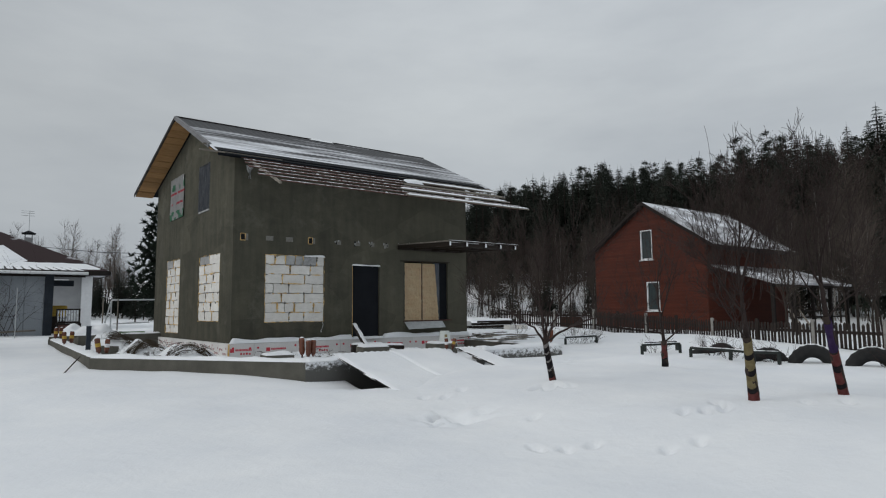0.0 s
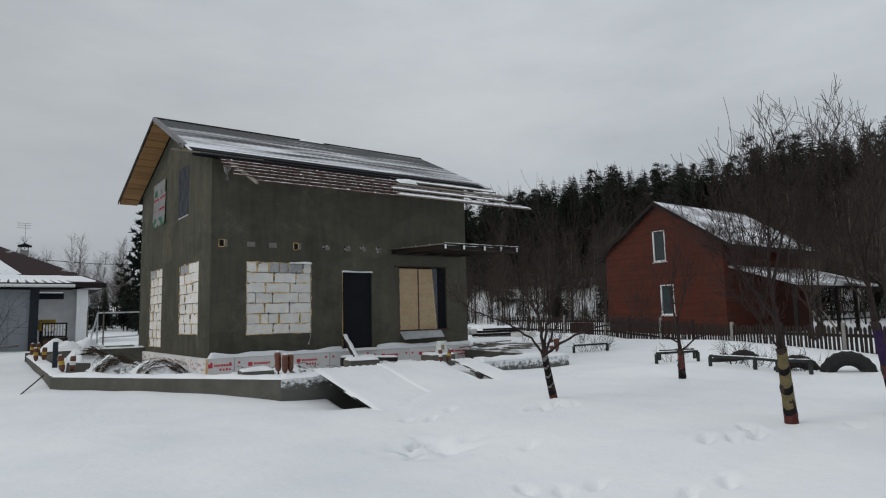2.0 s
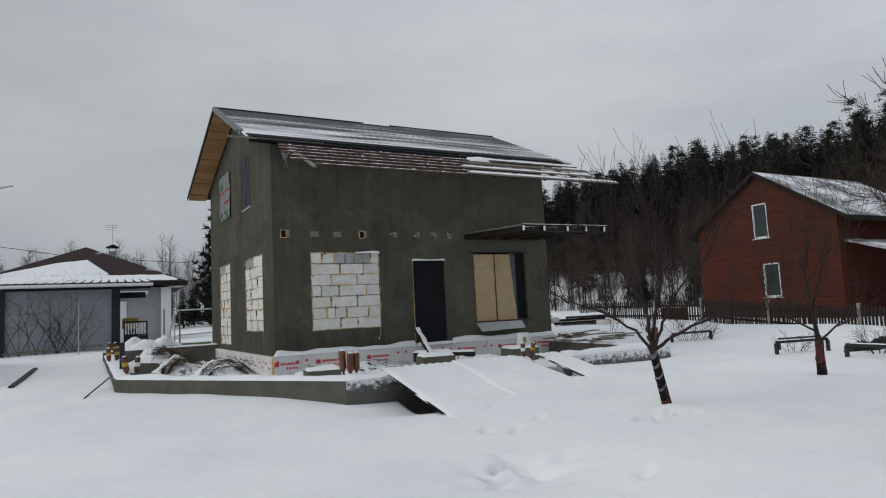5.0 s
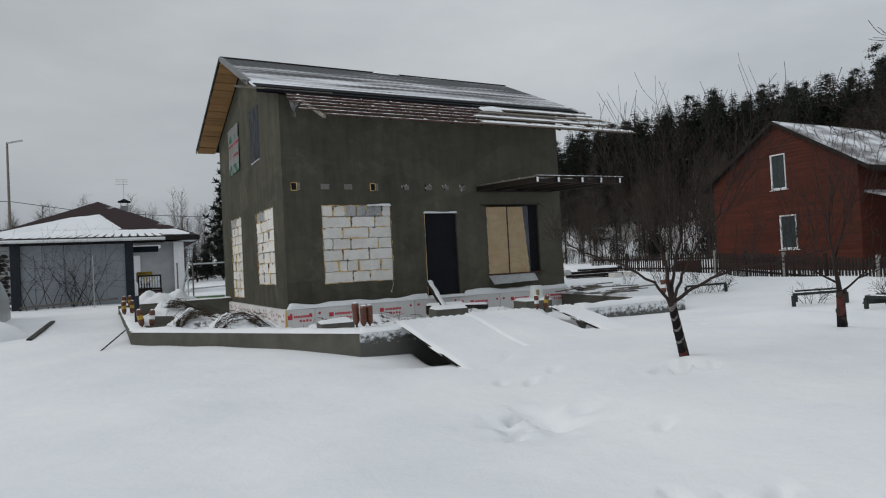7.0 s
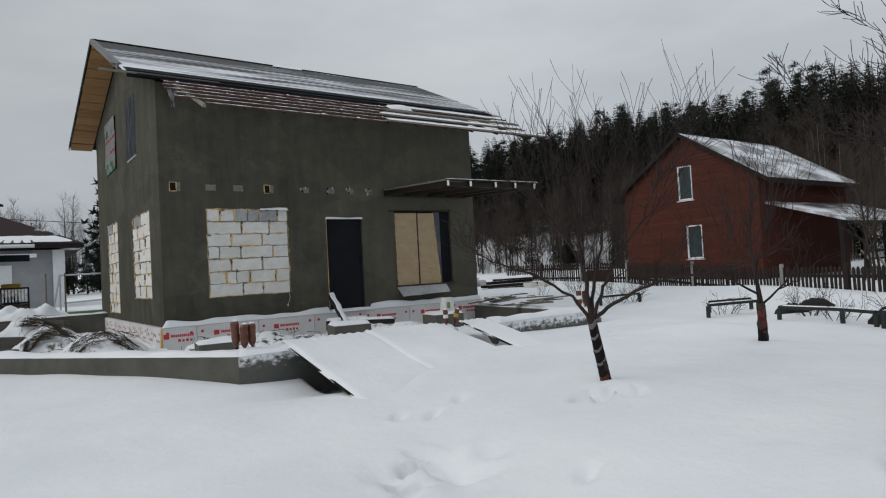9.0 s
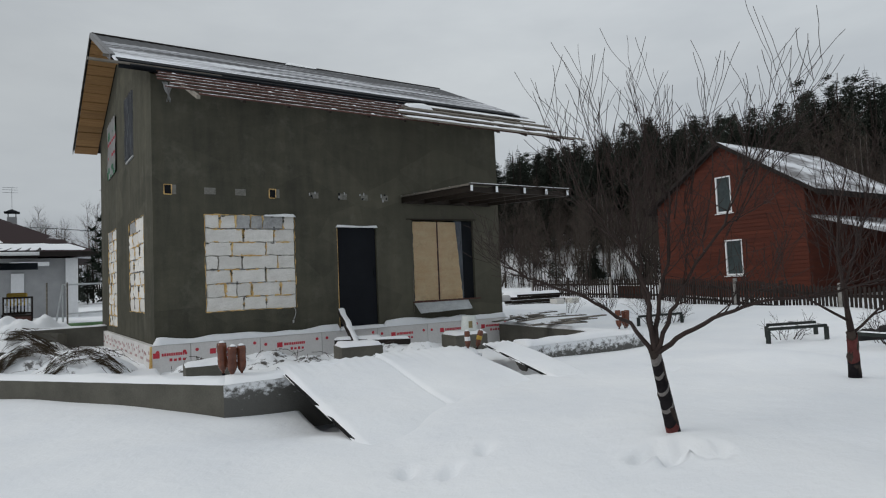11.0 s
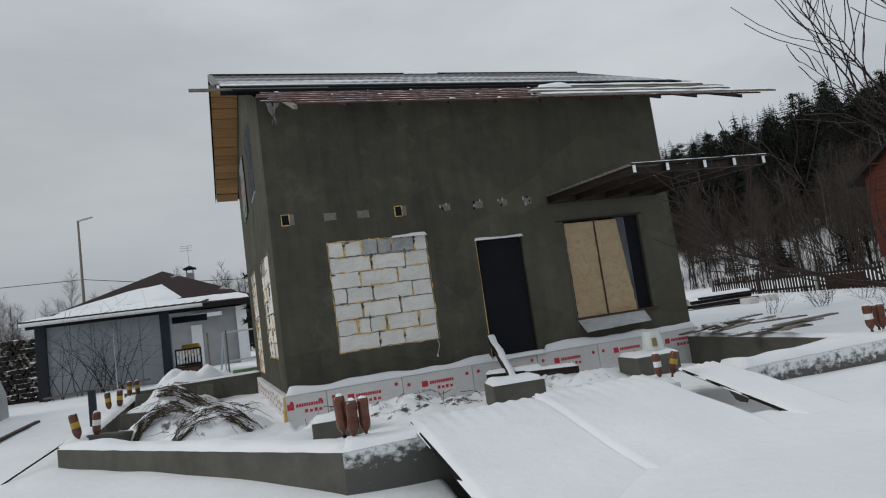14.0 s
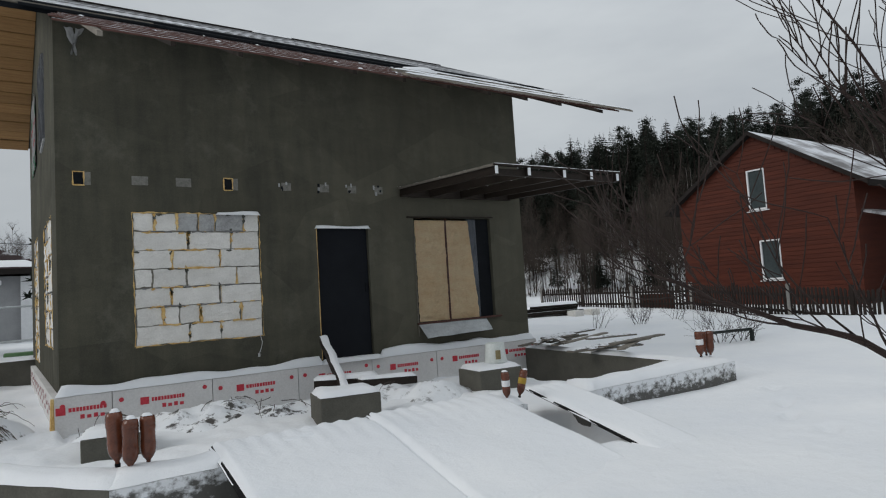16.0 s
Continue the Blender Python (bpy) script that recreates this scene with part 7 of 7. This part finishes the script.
M_SNOW_CLOD = snow_mat("snow_over_clods", 0.9, 0.60, 0.66, (0.03, 0.026, 0.022), 2.6)
heap(3.40, 15.75, 0.80, 0.7, 0.40, 1, "heap of soil under snow with a dark grass edge", M_SNOW_CLOD, 20, -0.15,
     ((2.90, 15.35, -0.02), (3.0, 15.42, 0.18), (3.2, 15.52, 0.33), (3.45, 15.55, 0.36), (3.70, 15.45, 0.26)))
heap(4.05, 14.65, 0.85, 0.75, 0.30, 2, "heap of soil under snow with dry grass hanging out", M_SNOW_CLOD, 40, -0.2,
     ((3.50, 14.25, -0.04), (3.62, 14.32, 0.12), (3.85, 14.42, 0.25), (4.15, 14.45, 0.28), (4.40, 14.38, 0.18), (4.62, 14.25, -0.05)))
heap(3.1, 18.6, 1.0, 1.0, 0.50, 3, "snowy soil heap with dark clods and dry grass", M_SNOW_CLOD, 30, -0.15,
     ((2.95, 18.25, 0.48), (3.2, 18.2, 0.47), (3.45, 18.1, 0.34), (3.75, 18.0, 0.12)))
heap(3.1, 23.6, 1.3, 1.0, 0.75, 9, "large heap of clean snow", M_SNOW, 0, 0.0)
heap(6.7, 13.55, 1.45, 0.75, 0.08, 4, "strip of frozen soil clods under thin snow", M_SNOW_SOIL, 12, -0.3)
heap(8.9, 13.0, 1.3, 0.85, 0.08, 5, "strip of frozen soil clods under thin snow", snow_mat("snow_over_grit", 0.8, 0.56, 0.66, (0.05, 0.046, 0.042), 7.0), 10, -0.3)
heap(5.55, 13.9, 0.45, 0.45, 0.05, 6, "frozen soil clods by the wall corner", M_SNOW_SOIL, 15, -0.3)
for x, y, z, s in ((2.75, 16.9, 0.06, 0.34), (2.55, 19.6, 0.2, 0.4), (3.7, 20.5, 0.16, 0.28), (2.6, 15.2, -0.02, 0.3)):
    bm = bmesh.new()
    box(bm, -s, s, -s * 0.7, s * 0.7, -0.14, 0.12, pose(x, y, z, 4, 6, 25 * s * 10), 0.02)
    t = solo("concrete_block", bm, M_CONCRETE, "dark grey concrete block half under snow", "concrete block", "blocks among the soil heaps")
bm = bmesh.new()
box(bm, 2.18, 2.28, 15.97, 16.07, -0.3, 0.72, None, 0.01)
solo("steel_post", bm, M_NAVY, "dark blue square post standing by the terrace wall", "post")

# loose boards over the corner of the terrace
r = random.Random(41)
for k in range(15):
    bm = bmesh.new()
    L = r.uniform(0.9, 1.9)
    cx, cy = 12.55 + r.uniform(-0.35, 0.55), 13.0 + r.uniform(-0.7, 1.5)
    m = pose(cx, cy, 0.165 + 0.016 * k * 0.6, r.uniform(-2, 2), r.uniform(-3, 3), r.choice((8, 15, -12, 30, 60)) + r.uniform(-8, 8))
    box(bm, -L / 2, L / 2, -0.06, 0.06, -0.012, 0.012, m, 0.003)
    t = thing("loose_board", (cx, cy, 0.15), "grey weathered board in a loose snowy pile", "board", "pile of loose boards")
    part("board", bm, M_OLDWOOD, t)
    if r.random() < 0.6:
        bm = bmesh.new()
        snow_cap(bm, [m @ Vector(q) for q in ((-L / 2, -0.06, 0.013), (L / 2, -0.06, 0.013), (L / 2, 0.06, 0.013), (-L / 2, 0.06, 0.013))], 0.02, rng, 0.08, 0.04)
        part("snow_cap", bm, M_SNOW_THIN, t, "thin snow", smooth=True)

# timber stack and wrapped bundles near the far fence
stackt = thing("timber_stack", (19.6, 22.3, 0.0), "low dark timber stack with snow and pale blocks", "timber stack")
for k in range(7):
    bm = bmesh.new()
    beam(bm, (18.4 + 0.1 * k, 22.0 + 0.15 * (k % 3), 0.08 + 0.13 * (k // 2)), (20.9 + 0.2 * r.random(), 21.6 + 0.15 * (k % 3), 0.10 + 0.13 * (k // 2)), 0.14, 0.11, 0.01)
    part("beam", bm, M_DARKWOOD, stackt)
for x in (20.1, 20.9):
    bm = bmesh.new()
    box(bm, x, x + 0.4, 21.0, 21.4, -0.1, 0.28, None, 0.02)
    part("pale_block", bm, M_BLOCK, stackt, "pale aerated block")
bm = bmesh.new()
snow_cap(bm, ((18.6, 21.8, 0.5), (20.9, 21.5, 0.5), (20.9, 22.4, 0.5), (18.6, 22.6, 0.5)), 0.12, rng, 0.15, 0.2)
part("snow_cap", bm, M_SNOW, stackt, "snow", smooth=True)
bags = thing("rubble_bags", (19.4, 24.2, 0.05), "snow-dusted heap of pale building bags", "bags")
for k in range(5):
    bm = bmesh.new()
    box(bm, -0.3, 0.3, -0.25, 0.25, -0.2, 0.2, pose(18.9 + 0.5 * (k % 3), 24.0 + 0.4 * (k // 3), 0.3 + 0.32 * (k // 3), 10 * k, 5 * k, 23 * k), 0.12)
    part("bag", bm, M_WHITE_TRIM, bags, smooth=True)

# red sheet leaning on the fence
bm = bmesh.new()
box(bm, 24.5, 24.56, 20.4, 21.9, 0.05, 0.62, None, 0.01)
solo("red_sheet", bm, M_REDSIDING, "dull red sheet panel behind the picket fence", "sheet metal")


# ---- flower-bed rails, tyres and shrubs ----
def bed_rail(pts, h, label):
    t = thing("bed_rail", (*pts[0], ground(*pts[0])), label, "low rail", "low rails round the beds")
    tops = [Vector((x, y, ground(x, y) + h)) for x, y in pts]
    for a, b in zip(tops, tops[1:]):
        bm = bmesh.new()
        beam(bm, a, b, 0.07, 0.05, 0.008)
        part("bar", bm, M_RAILPAINT, t)
        bm = bmesh.new()
        up = Vector((0, 0, 0.026))
        d = (b - a).normalized()
        s = Vector((-d.y, d.x, 0)) * 0.03
        snow_cap(bm, (a - s + up, b - s + up, b + s + up, a + s + up), 0.02, rng, 0.05, 0.03)
        part("bar_snow", bm, M_SNOW_THIN, t, "thin snow", smooth=True)
    for a in tops:
        bm = bmesh.new()
        box(bm, a.x - 0.03, a.x + 0.03, a.y - 0.03, a.y + 0.03, a.z - h - 0.2, a.z - 0.02, None, 0.006)
        part("leg", bm, M_RAILPAINT, t)


bed_rail([(15.2, 13.0), (16.05, 12.45)], 0.22, "dark painted low rail round a snowy bed")
bed_rail([(13.85, 9.15), (14.75, 8.65)], 0.24, "dark painted low rail round a snowy bed")
bed_rail([(14.6, 9.6), (15.3, 9.1)], 0.22, "dark painted low rail round a snowy bed")
bed_rail([(13.95, 7.85), (13.75, 6.75), (13.55, 6.2)], 0.22, "dark painted low rail round a snowy bed")
bed_rail([(13.4, 6.05), (13.45, 5.55)], 0.24, "dark painted low rail round a snowy bed")


def tyre(x, y, turn, R, tube_r, sink, label, flat=False):
    t = thing("tyre", (x, y, ground(x, y)), label, "tyre", "old tyres edging the beds")
    bm = bmesh.new()
    n, k = 40, 12
    rings = []
    for i in range(n):
        a = math.tau * i / n
        ring = []
        for j in range(k):
            b = math.tau * j / k
            rad = R + tube_r * math.cos(b) * (1.0 if math.cos(b) < 0 else 0.75)
            lug = 0.018 if (math.cos(b) > 0.3 and i % 2) else 0.0
            ring.append(bm.verts.new(((rad + lug) * math.cos(a), 1.05 * tube_r * math.sin(b), (rad + lug) * math.sin(a))))
        rings.append(ring)
    for i in range(n):
        for j in range(k):
            bm.faces.new((rings[i][j], rings[i][(j + 1) % k], rings[(i + 1) % n][(j + 1) % k], rings[(i + 1) % n][j]))
    z = ground(x, y) - sink
    bm.transform(pose(x, y, z, 80 if flat else 0, 0, turn))
    part("rubber", bm, M_TYRE, t, smooth=True)
    bm = bmesh.new()
    pts = []
    for i in range(15):
        a = radians(35 + 100 * i / 14)
        pts.append(pose(x, y, z, 80 if flat else 0, 0, turn) @ Vector(((R + tube_r * 0.72) * math.cos(a), 0.03, (R + tube_r * 0.72) * math.sin(a))))
    tube(bm, pts, [0.004 + 0.03 * math.sin(math.pi * i / 14) for i in range(15)], 6)
    part("tyre_snow", bm, M_SNOW, t, "rim of snow", smooth=True)


tyre(14.25, 5.25, -58, 0.36, 0.15, 0.10, "old black tyre half buried upright in snow")
tyre(14.25, 4.15, -60, 0.38, 0.15, 0.14, "old black tyre half buried upright in snow")
tyre(14.1, 6.1, -50, 0.34, 0.14, 0.16, "old black tyre half buried upright in snow")
tyre(15.4, 7.9, -40, 0.34, 0.13, 0.22, "old black tyre sunk deep in snow")
tyre(14.9, 8.1, -30, 0.30, 0.12, 0.22, "old black tyre sunk deep in snow")
tyre(14.4, 3.0, -60, 0.38, 0.15, 0.18, "old black tyre half buried upright in snow")


def shrub(x, y, n, h, seed, spread=0.6):
    r = random.Random(seed)
    bm = bmesh.new()
    for k in range(n):
        a = r.uniform(0, math.tau)
        p = (x + 0.25 * math.cos(a) * r.random(), y + 0.25 * math.sin(a) * r.random(), ground(x, y) - 0.03)
        limb(bm, p, (spread * math.cos(a), spread * math.sin(a), 1), h * r.uniform(0.6, 1.1), 0.007, r, 1, 0.1, 0, None, 0.15, 4)
    solo("bare_shrub", bm, M_TWIG, "small bare shrub poking out of the snow", "shrub", "bare shrubs in the beds")


for i, (x, y, n, h) in enumerate(((15.7, 12.9, 14, 0.6), (16.1, 12.7, 10, 0.5), (14.5, 9.2, 8, 0.4), (14.6, 7.6, 16, 0.55), (14.2, 7.0, 12, 0.45), (13.9, 5.9, 12, 0.45), (14.1, 3.6, 14, 0.7), (18.5, 17.0, 10, 0.6), (19.2, 17.6, 8, 0.6), (17.4, 17.6, 6, 0.5), (20.2, 17.2, 7, 0.6), (14.2, 3.9, 10, 0.5))):
    shrub(x, y, n, h, 60 + i)
